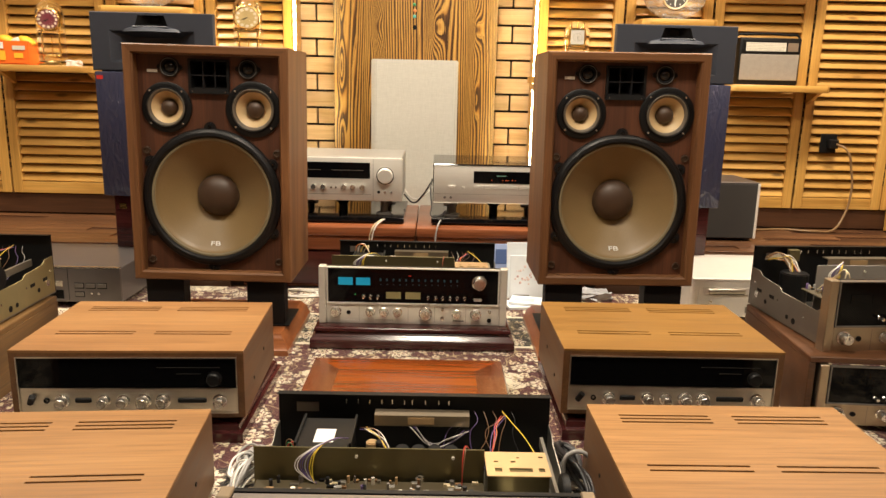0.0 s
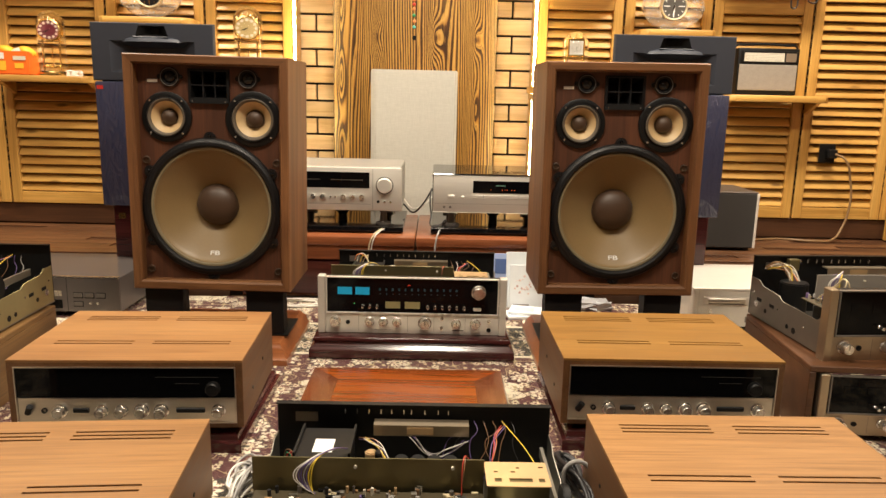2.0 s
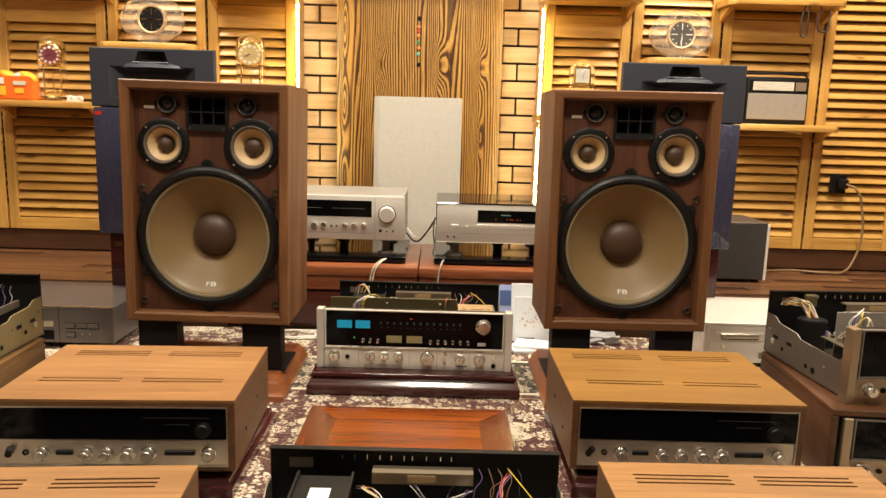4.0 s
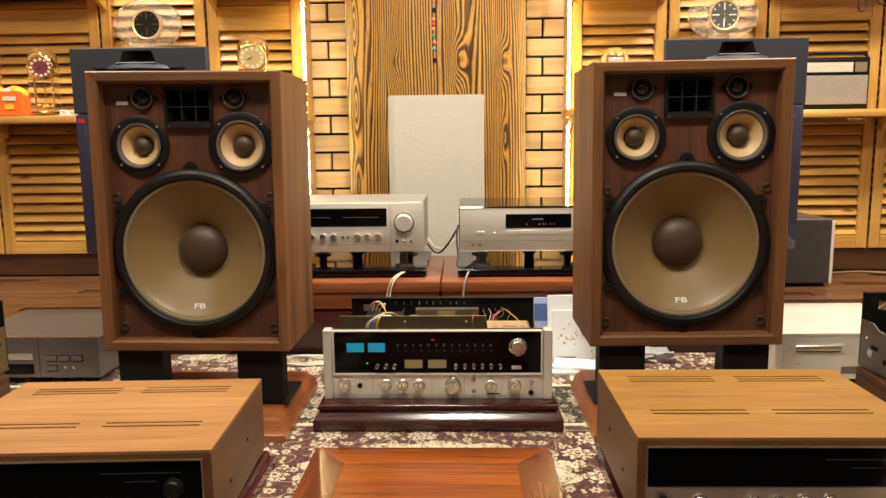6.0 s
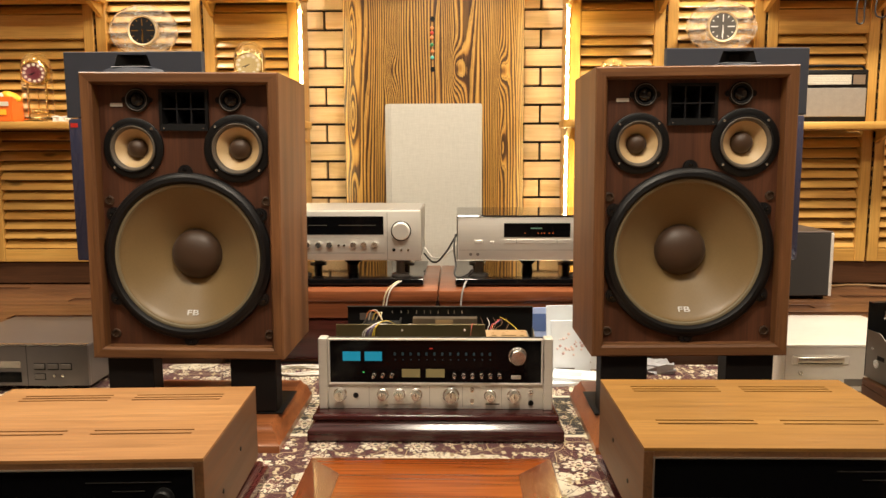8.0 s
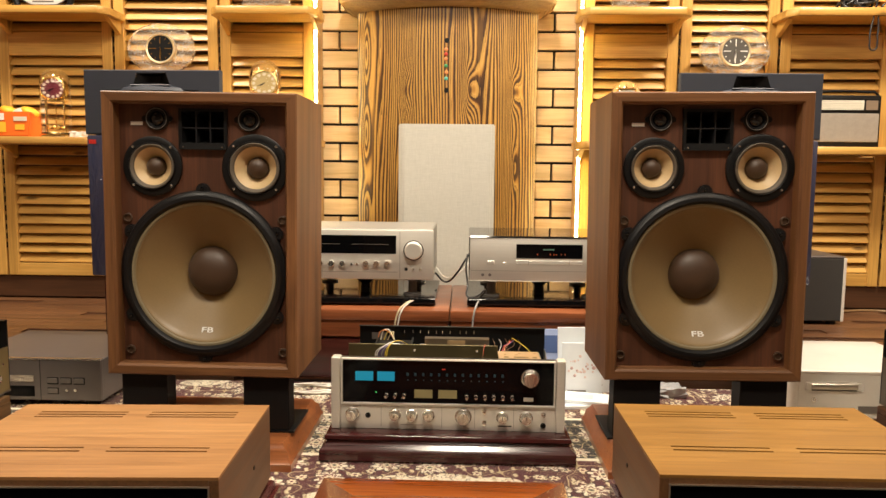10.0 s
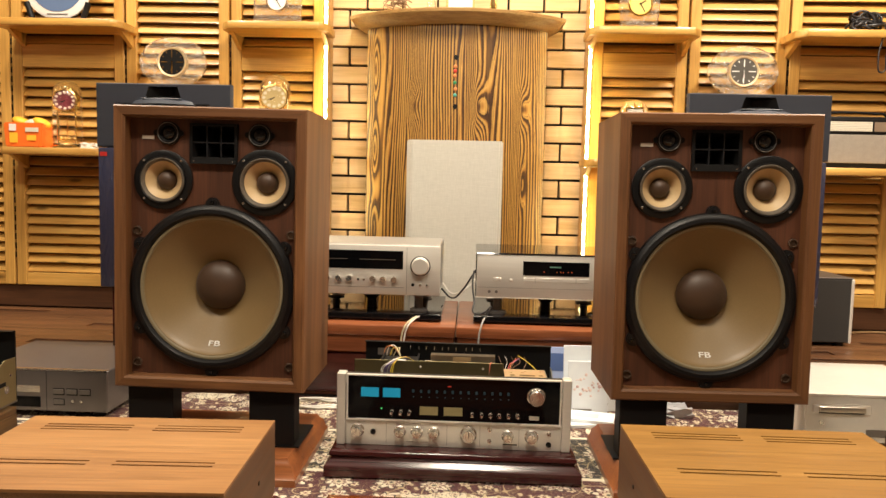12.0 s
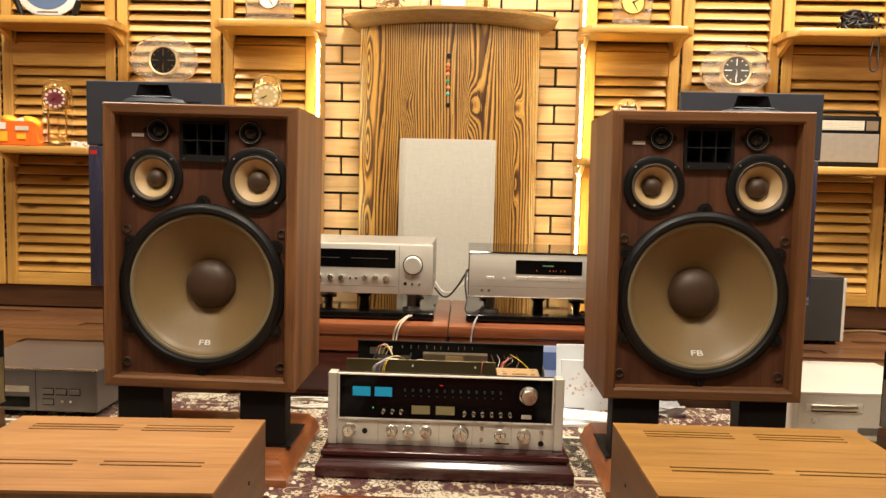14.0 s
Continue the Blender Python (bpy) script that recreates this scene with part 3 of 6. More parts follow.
def shelf(x0, x1, top, label="varnished pine wall shelf on small brackets"):
    s = thing("wall_shelf", label, "shelf", (x0 + x1) / 2, FACE - 0.001, top, group="wall shelves")
    h = (x1 - x0) / 2
    bm = bmesh.new()
    outline = [(-h, 0), (-h, -0.14), (-h + 0.035, -0.185), (h - 0.035, -0.185), (h, -0.14), (h, 0)]
    low = bm.faces.new([bm.verts.new((x, y, -0.030)) for x, y in outline])
    r = bmesh.ops.extrude_face_region(bm, geom=[low])
    for v in r["geom"]:
        if isinstance(v, bmesh.types.BMVert):
            v.co.z = 0
    bmesh.ops.recalc_face_normals(bm, faces=bm.faces)
    bmesh.ops.bevel(bm, geom=bm.edges[:], offset=0.002, segments=1, affect="EDGES")
    part("board", bm, PINE, s)
    for sx in (-1, 1):
        bm = bmesh.new()
        tri = [(-0.002, -0.031), (-0.12, -0.031), (-0.002, -0.085)]
        a = [bm.verts.new((sx * (h - 0.03) - 0.009, y, z)) for y, z in tri]
        b = [bm.verts.new((sx * (h - 0.03) + 0.009, y, z)) for y, z in tri]
        bm.faces.new(a)
        bm.faces.new(b[::-1])
        for i in range(3):
            bm.faces.new((a[i], a[(i + 1) % 3], b[(i + 1) % 3], b[i]))
        bmesh.ops.recalc_face_normals(bm, faces=bm.faces)
        part("bracket", bm, PINE_Z, s)
    return s


UP, MIDZ, LOW = 1.342, 1.075, 0.810
for a, b, z in ((-1.93, -1.39, UP), (-1.93, -1.46, LOW), (-1.42, -1.0, MIDZ), (-0.97, -0.525, UP), (-0.97, -0.525, LOW), (0.543, 0.995, UP), (0.543, 0.995, LOW), (1.03, 1.38, MIDZ), (1.37, 1.90, UP), (1.45, 1.93, 0.795)):
    shelf(a, b, z)

# ---- light strips beside the block wall ----
for x, z0 in ((-0.558, 0.36), (0.570, 0.0)):
    s = thing("led_strip", "glowing warm white light strip up the edge of the block wall", "light strip", x, 3.345, STAGE, group="light strips")
    part("channel", boxm(-0.004, 0.004, -0.010, 0.12, 0.0, 2.4), PINE_Z, s, "pine batten")
    led = part("diffuser", boxm(-0.004, 0.004, -0.026, -0.0105, z0, 2.4, bevel=0.0015), STRIP, s)
    bead = mesh_of("led_bead", boxm(-0.0065, 0.0065, -0.024, -0.0125, 0.0, 0.014, bevel=0.002), STRIP, False)
    k = 0
    while z0 + 0.01 + k * 0.0417 < 1.35:
        o = new("led_bead", bead)
        o.parent, o.location = led, (0, 0, z0 + 0.01 + k * 0.0417)
        k += 1


# ---- bowed column ----
CAPWOOD = wood("oiled_cap_wood", (0.50, 0.30, 0.11), (0.42, 0.24, 0.08), (0.30, 0.16, 0.05), "x", 1.0, 0.4)
CX, CR, CY = 0.004, 0.60, 3.815


def bowed(half, y_in, z0, z1, radius, seg=40, lip=()):
    """A solid with a bowed front: an arc of the given half width; lip adds (extra radius, height) steps."""
    bm = bmesh.new()
    levels = lip or ((0, z0), (0, z1))
    rows = []
    for grow, z in levels:
        rr, hw = radius + grow, half + grow
        amax = math.asin(min(0.999, hw / rr))
        rows.append([bm.verts.new((rr * math.sin(-amax + 2 * amax * i / seg), -rr * math.cos(-amax + 2 * amax * i / seg), z)) for i in range(seg + 1)] + [bm.verts.new((hw, y_in, z)), bm.verts.new((-hw, y_in, z))])
    for a, b in zip(rows, rows[1:]):
        k = len(a)
        for i in range(k):
            bm.faces.new((a[i], a[(i + 1) % k], b[(i + 1) % k], b[i]))
    bm.faces.new(rows[0][::-1])
    bm.faces.new(rows[-1])
    bmesh.ops.recalc_face_normals(bm, faces=bm.faces)
    return bm


col = thing("bowed_column", "scorched pine column with bowed front and moulded cap", "column", CX, CY, STAGE)
part("shaft", bowed(0.385, -0.345, 0, 1.25, CR), SCORCHED, col)
part("cap", bowed(0.385, -0.345, 0, 0, CR, lip=((0.004, 1.2495), (0.018, 1.251), (0.026, 1.257), (0.028, 1.259), (0.030, 1.257), (0.040, 1.264), (0.043, 1.268), (0.046, 1.266), (0.056, 1.274), (0.060, 1.279), (0.063, 1.277), (0.072, 1.286), (0.074, 1.297), (0.070, 1.300))), CAPWOOD, col, "moulded varnished pine cap")
for z in (1.108, 0.908):
    part("hole", tube(bmesh.new(), (0.001, -CR - 0.001, z + 0.006), (0, 1, 0), 0.010, 0.006, 16), BLACK, col)
for z, m in ((1.072, "orange"), (1.053, "red"), (1.034, "orange"), (1.006, "green"), (0.980, "orange"), (0.955, "teal")):
    part("bead", lathe([(0.0, 0.005), (0.005, 0.004), (0.0078, 0.0), (0.005, -0.004)], 12, (-0.001 + random.uniform(-0.002, 0.002), -CR - 0.002, z + 0.006)), CORD[m], col)

pan = thing("acoustic_panel", "pale grey fabric acoustic panel leaning before the column", "acoustic panel", 0.011, 3.11, STAGE)
bm = bmesh.new()
outl = [(-0.193, 0.04), (-0.193, -0.004), (-0.172, -0.022), (0.180, -0.022), (0.193, -0.010), (0.193, 0.04)]
f = bm.faces.new([bm.verts.new((x, y, 0)) for x, y in outl])
r = bmesh.ops.extrude_face_region(bm, geom=[f])
for v in r["geom"]:
    if isinstance(v, bmesh.types.BMVert):
        v.co.z = 0.768
bmesh.ops.recalc_face_normals(bm, faces=bm.faces)
bmesh.ops.bevel(bm, geom=bm.edges[:], offset=0.004, segments=2, affect="EDGES")
part("padded_face", bm, FABRIC, pan)
part("back_board", boxm(-0.186, 0.186, 0.0405, 0.05, 0.002, 0.764), PINE_Z, pan)


# ---- large loudspeakers ----
def screw(parent, x, y, z, r=0.004):
    part("screw", lathe([(0, 0.0025), (r * 0.7, 0.002), (r, 0)], 10, (x, y, z)), KNOBMETAL, parent)


def big_speaker():
    W, H, D, T = 0.446, 0.654, 0.29, 0.026
    s = thing("loudspeaker", "large walnut four-way loudspeaker with exposed tan woofer cone", "loudspeaker", group="large walnut loudspeakers")
    h = W / 2
    # the shell: a ring of boards with an inward chamfer at the front
    steps = ((0.0, D), (0.0, 0.004), (0.003, 0.0), (T - 0.005, 0.0), (T, 0.006), (T, 0.045), (T, D - 0.01))
    corners = ((-1, 0), (1, 0), (1, 1), (-1, 1))
    for i, nm in enumerate(("bottom_board", "side_board", "top_board", "side_board")):
        bm = bmesh.new()
        ends = []
        for sx, up in (corners[i], corners[(i + 1) % 4]):
            ends.append([bm.verts.new((sx * (h - inset), y, H - inset if up else inset)) for inset, y in steps])
        for k in range(len(steps)):
            m = (k + 1) % len(steps)
            bm.faces.new((ends[0][k], ends[1][k], ends[1][m], ends[0][m]))
        bm.faces.new(ends[0])
        bm.faces.new(ends[1][::-1])
        bmesh.ops.recalc_face_normals(bm, faces=bm.faces)
        part(nm, bm, WALNUT if i % 2 else WALNUT_X, s)
    part("back_panel", boxm(-h + T, h - T, D - 0.012, D - 0.002, T, H - T), BLACKWOOD, s)
    # baffle with its cut-outs
    bm = bmesh.new()
    for hole in ([(x, z) for x, z in rect(-h + T, h - T, T, H - T)], [(0.186 * math.cos(2 * math.pi * i / 72), 0.236 + 0.186 * math.sin(2 * math.pi * i / 72)) for i in range(72)], [(-0.119 + 0.06 * math.cos(2 * math.pi * i / 40), 0.486 + 0.06 * math.sin(2 * math.pi * i / 40)) for i in range(40)], [(0.120 + 0.066 * math.cos(2 * math.pi * i / 40), 0.486 + 0.066 * math.sin(2 * math.pi * i / 40)) for i in range(40)], rect(-0.052, 0.052, 0.528, 0.617)):
        loop = [bm.verts.new((x, 0.036, z)) for x, z in hole]
        for i in range(len(loop)):
            bm.edges.new((loop[i], loop[(i + 1) % len(loop)]))
    bmesh.ops.triangle_fill(bm, use_beauty=True, edges=bm.edges[:], normal=(0, -1, 0))
    part("baffle", bm, BAFFLE, s, "dark walnut front baffle")
    part("inner_wall", boxm(-h + T, h - T, 0.17, 0.18, T, H - T), BLACK, s)
    F = 0.036
    # woofer
    wx, wz = -0.002, 0.236
    wf = part("woofer", lathe([(0.195, -0.001), (0.196, 0.008), (0.194, 0.012), (0.188, 0.014), (0.184, 0.018), (0.176, 0.019), (0.170, 0.012), (0.168, 0.004)], 72, (0, 0, 0)), RUBBER, s, "black rubber woofer surround", at=(wx, F, wz))
    part("cone", lathe([(0.1705, 0.005), (0.164, 0.008), (0.160, 0.008), (0.157, 0.004), (0.148, -0.003), (0.122, -0.020), (0.087, -0.040), (0.056, -0.058)], 72), CONE, wf, "tan paper cone")
    part("cone_edge", lathe([(0.172, 0.008), (0.169, 0.0115), (0.164, 0.0115), (0.161, 0.0085)], 72), CONE_EDGE, wf)
    part("dust_cap", lathe([(0.0605, -0.056), (0.058, -0.046), (0.051, -0.035), (0.039, -0.026), (0.020, -0.0190), (0, -0.017)], 48), CAP, wf, "dark brown dust cap")
    words("lettering", "FB", 0.0180, WHITE, wf, (0.0, 0.0095, -0.1360), (90 - 34, 0, 0), 0.0006, 0.0002).scale = (1.6, 1.05, 1)
    for a in (90, 30, 150, 210, 330, 270):
        ca, sa = math.cos(radians(a)), math.sin(radians(a))
        t = part("mounting_ear", tube(bmesh.new(), (0.196 * ca, -0.005, 0.196 * sa), (0, 1, 0), 0.017, 0.010, 18, bevel=0.003), RUBBER, wf)
        part("bolt", lathe([(0, 0.004), (0.004, 0.003), (0.005, 0)], 10, (0.201 * ca, -0.010, 0.201 * sa)), BLACKGLOSS, t)
    # midranges of two sizes
    for mx, R, tilt in ((-0.119, 0.069, 0), (0.120, 0.077, 0)):
        k = R / 0.077
        md = part("midrange", lathe([(R, -0.001), (R, 0.006), (R - 0.003, 0.008), (R * 0.80, 0.008), (R * 0.77, 0.012), (R * 0.74, 0.010)], 48), BLACK, s, "black midrange frame", at=(mx, F, 0.486))
        part("surround", lathe([(R * 0.78, 0.009), (R * 0.72, 0.012), (R * 0.66, 0.009), (R * 0.63, 0.003)], 48), MIDEDGE, md)
        part("cone", lathe([(R * 0.645, 0.004), (R * 0.60, 0.002), (R * 0.30, -0.023)], 48), MIDCONE, md, "pale tan cone")
        part("dust_cap", lathe([(R * 0.33, -0.021), (R * 0.31, -0.012), (R * 0.22, -0.003), (R * 0.1, 0.001), (0, 0.002)], 32), CAP, md)
        for a in (45, 135, 225, 315):
            screw(md, R * 0.90 * math.cos(radians(a)), -0.008, R * 0.90 * math.sin(radians(a)), 0.0035)
    # dome tweeters
    for tx in (-0.107, 0.107):
        tw = part("tweeter", lathe([(0.027, -0.001), (0.027, 0.006), (0.024, 0.008), (0.020, 0.0075), (0.015, 0.001)], 32), BLACK, s, at=(tx, F, 0.595))
        part("trim_ring", lathe([(0.0245, 0.0078), (0.0241, 0.0090), (0.0233, 0.0090), (0.0228, 0.0078)], 32), GREYMETAL, tw)
        part("dome", lathe([(0.018, 0.0), (0.015, 0.006), (0.008, 0.010), (0, 0.011)], 24), BLACKGLOSS, tw)
        for sx in (-1, 1):
            part("ear", tube(bmesh.new(), (sx * 0.028, -0.003, 0), (0, 1, 0), 0.007, 0.005, 12), BLACK, tw)
    # multicell horn
    hn = part("horn", ring_plate(rect(-0.056, 0.056, -0.045, 0.048), rect(-0.049, 0.049, -0.034, 0.042), -0.008, 0.001), BLACK, s, "black multicell horn", at=(0.0, F, 0.571))
    for u0, u1, w0, w1, flat in ((-0.0165, -0.0165, -0.034, 0.042, False), (0.0165, 0.0165, -0.034, 0.042, False), (-0.049, 0.049, 0.0042, 0.0042, True)):
        # each vane narrows towards the throat
        bm = bmesh.new()
        t = 0.0014
        ends = []
        for k, y in ((1.0, -0.004), (0.55, 0.052)):
            grow = ((u0 * k, w0 * k - t), (u1 * k, w0 * k - t), (u1 * k, w1 * k + t), (u0 * k, w1 * k + t)) if flat else ((u0 * k - t, w0 * k), (u1 * k + t, w0 * k), (u1 * k + t, w1 * k), (u0 * k - t, w1 * k))
            ends.append([bm.verts.new((gx, y, gz)) for gx, gz in grow])
        bm.faces.new(ends[0])
        bm.faces.new(ends[1][::-1])
        for i in range(4):
            bm.faces.new((ends[0][i], ends[0][(i + 1) % 4], ends[1][(i + 1) % 4], ends[1][i]))
        bmesh.ops.recalc_face_normals(bm, faces=bm.faces)
        part("vane", bm, HORNGREY, hn)
    bm = bmesh.new()
    lip = [(-0.056, -0.009, -0.045), (0.056, -0.009, -0.045), (0.048, -0.0085, -0.030), (-0.048, -0.0085, -0.030)]
    front = [bm.verts.new(v) for v in lip] + [bm.verts.new((lx, ly + 0.007, lz)) for lx, ly, lz in lip]
    front[0].co.y = front[1].co.y = -0.011
    for q in ((0, 1, 2, 3), (7, 6, 5, 4), (0, 4, 5, 1), (1, 5, 6, 2), (2, 6, 7, 3), (3, 7, 4, 0)):
        bm.faces.new([front[i] for i in q])
    bmesh.ops.recalc_face_normals(bm, faces=bm.faces)
    part("lower_lip", bm, BLACK, hn)
    bm = bmesh.new()
    a = [bm.verts.new((x, 0.0, z)) for x, z in rect(-0.049, 0.049, -0.034, 0.042)]
    b = [bm.verts.new((x, 0.07, z)) for x, z in rect(-0.03, 0.03, -0.012, 0.022)]
    for i in range(4):
        bm.faces.new((a[i], a[(i + 1) % 4], b[(i + 1) % 4], b[i]))
    bm.faces.new(b)
    bmesh.ops.recalc_face_normals(bm, faces=bm.faces)
    for f2 in bm.faces:
        f2.normal_flip()
    part("throat", bm, BLACK, hn, at=(0, -0.0065, 0))
    for sx in (-0.045, 0.045):
        screw(hn, sx, -0.008, -0.040, 0.003)
    part("name_plate", boxm(-0.170, -0.142, F - 0.0015, F, 0.580, 0.588), WHITEMETAL, s, "small silver plate")
    for px, pz in ((-0.182, 0.052), (0.182, 0.052), (-0.182, 0.366), (0.182, 0.366)):
        part("grille_socket", lathe([(0.011, 0), (0.011, 0.004), (0.008, 0.005), (0.007, 0.001), (0, 0.001)], 20, (px, F, pz)), CAP, s)
    return s


def speaker_stand(x, height):
    """Two black uprights on a wooden plinth, up to the given height."""
    b = thing("speaker_plinth", "reddish wood plinth on the carpet under a loudspeaker", "plinth", x, 1.72, 0.0, group="speaker plinths")
    bm = bmesh.new()
    hw = 0.225
    prof = [(0.0, 0.0), (0.0, 0.016), (-0.006, 0.022), (-0.010, 0.040), (-0.020, 0.050), (-0.024, 0.058)]
    rows = [[bm.verts.new((sx * (hw + dx), 0.19 + sy * (0.19 + dx), z)) for sx, sy in ((-1, -1), (1, -1), (1, 1), (-1, 1))] for dx, z in prof]
    for p, q in zip(rows, rows[1:]):
        for i in range(4):
            bm.faces.new((p[i], p[(i + 1) % 4], q[(i + 1) % 4], q[i]))
    bm.faces.new(rows[0][::-1])
    bm.faces.new(rows[-1])
    bmesh.ops.recalc_face_normals(bm, faces=bm.faces)
    part("moulded_base", bm, SPKPLINTH, b)
    for sx in (-0.145, 0.145):
        u = thing("speaker_support", "black painted wooden upright under a loudspeaker", "speaker stand", x + sx, 1.815, 0.058, group="speaker supports")
        part("upright", boxm(-0.054, 0.054, 0, 0.055, 0.004, height - 0.0585, bevel=0.002), BLACKWOOD, u)
        part("foot_plate", boxm(-0.066, 0.066, -0.004, 0.16, 0, 0.004), BLACK, u)


LX, RX = -0.521, 0.638
LZ, RZ = 0.1955, 0.2035
spk = big_speaker()
spk.matrix_basis = pose(LX, 1.796, LZ, 0, 0.5, 0)
spk2 = copy_thing(spk, pose(RX, 1.80, RZ, 0, -0.4, 0))
for x, z in ((LX, LZ), (RX, RZ)):
    speaker_stand(x, z)


# ---- studio monitors behind ----
def monitor(x, y):
    s = thing("studio_monitor", "charcoal horn monitor with blue grille in clear film", "loudspeaker", x, y, STAGE, group="studio monitors")
    st = thing("monitor_stand", "dark red wooden stand under a studio monitor", "speaker stand", x, y, STAGE, group="monitor stands")
    part("pedestal", boxm(-0.185, 0.185, 0.02, 0.34, 0, 0.232, bevel=0.003), MAHOGANY, st)
    part("brass_plate", boxm(-0.165, -0.14, 0.0165, 0.02, 0.185, 0.205), GOLD, st)
    part("cabinet", boxm(-0.15, 0.15, 0.06, 0.16, 0.700, 0.870, bevel=0.004), BLACKWOOD, s)
    part("woofer_box", boxm(-0.195, 0.195, 0.02, 0.16, 0.232, 0.690, bevel=0.004), BLACKWOOD, s)
    # horn baffle with a wide flared mouth
    outer, z0, z1 = 0.217, 0.685, 0.886
    bm = bmesh.new()
    o = [(-outer, z0), (outer, z0), (outer, z1), (-outer, z1)]
    i1 = [(-0.150, z0 + 0.030), (0.150, z0 + 0.030), (0.150, z1 - 0.062), (-0.150, z1 - 0.062)]
    i2 = [(-0.08, z0 + 0.06), (0.08, z0 + 0.06), (0.08, z1 - 0.082), (-0.08, z1 - 0.082)]
    u1 = [(-0.058, z1 - 0.046), (0.058, z1 - 0.046), (0.046, z1 - 0.010), (-0.046, z1 - 0.010)]
    edge = [(a * 0.985, z0 + (c - z0) * 0.97 + 0.003) for a, c in o]
    rings = [[bm.verts.new((a, yy, c)) for a, c in lst] for lst, yy in ((o, 0.022), (o, 0.003), (edge, -0.003))]
    mouth = [[bm.verts.new((a, yy, c)) for a, c in lst] for lst, yy in ((i1, -0.003), (i2, 0.055))]
    upper = [bm.verts.new((a, -0.003, c)) for a, c in u1]
    flat = [bm.edges.new((lp[k], lp[(k + 1) % 4])) for lp in (rings[-1], mouth[0], upper) for k in range(4)]
    bmesh.ops.triangle_fill(bm, use_beauty=True, edges=flat, normal=(0, -1, 0))
    for p, q in list(zip(rings, rings[1:])) + [(mouth[0], mouth[1])]:
        for k in range(4):
            bm.faces.new((p[k], p[(k + 1) % 4], q[(k + 1) % 4], q[k]))
    bm.faces.new(mouth[-1])
    hb = part("horn_baffle", bm, CHARCOAL, s, "charcoal horn baffle")
    # lip over the mouth, bowed out, and the small upper horn
    part("horn_lip", lathe([(0.155, 0.0), (0.150, 0.010), (0.135, 0.016), (0.0, 0.016)], 40, (0, 0, 0), "z"), CHARCOAL, hb, at=(0, 0.115, z1 - 0.066))
    bm = bmesh.new()
    q1 = [bm.verts.new((a, -0.0035, c)) for a, c in [(-0.058, z1 - 0.046), (0.058, z1 - 0.046), (0.046, z1 - 0.010), (-0.046, z1 - 0.010)]]
    q2 = [bm.verts.new((a, 0.030, c)) for a, c in rect(-0.016, 0.016, z1 - 0.036, z1 - 0.016)]
    for k in range(4):
        bm.faces.new((q1[k], q1[(k + 1) % 4], q2[(k + 1) % 4], q2[k]))
    bm.faces.new(q2)
    bmesh.ops.recalc_face_normals(bm, faces=bm.faces)
    for f2 in bm.faces:
        f2.normal_flip()
    part("upper_horn", bm, BLACK, hb, at=(0, 0.0006, 0))
    part("upper_lip", boxm(-0.062, 0.062, -0.022, -0.002, z1 - 0.052, z1 - 0.047, bevel=0.002), CHARCOAL, hb)
    g = part("grille", boxm(-0.208, 0.208, -0.012, 0.019, 0.236, 0.682, bevel=0.006, seg=2), BLUEWRAP, s, "dark blue grille wrapped in clear film")
    part("badge", boxm(-0.200, -0.178, -0.0145, -0.0125, 0.655, 0.668), RED, g, "small red badge")
    return s


monitor(-0.897, 2.45)
monitor(0.958, 2.45)


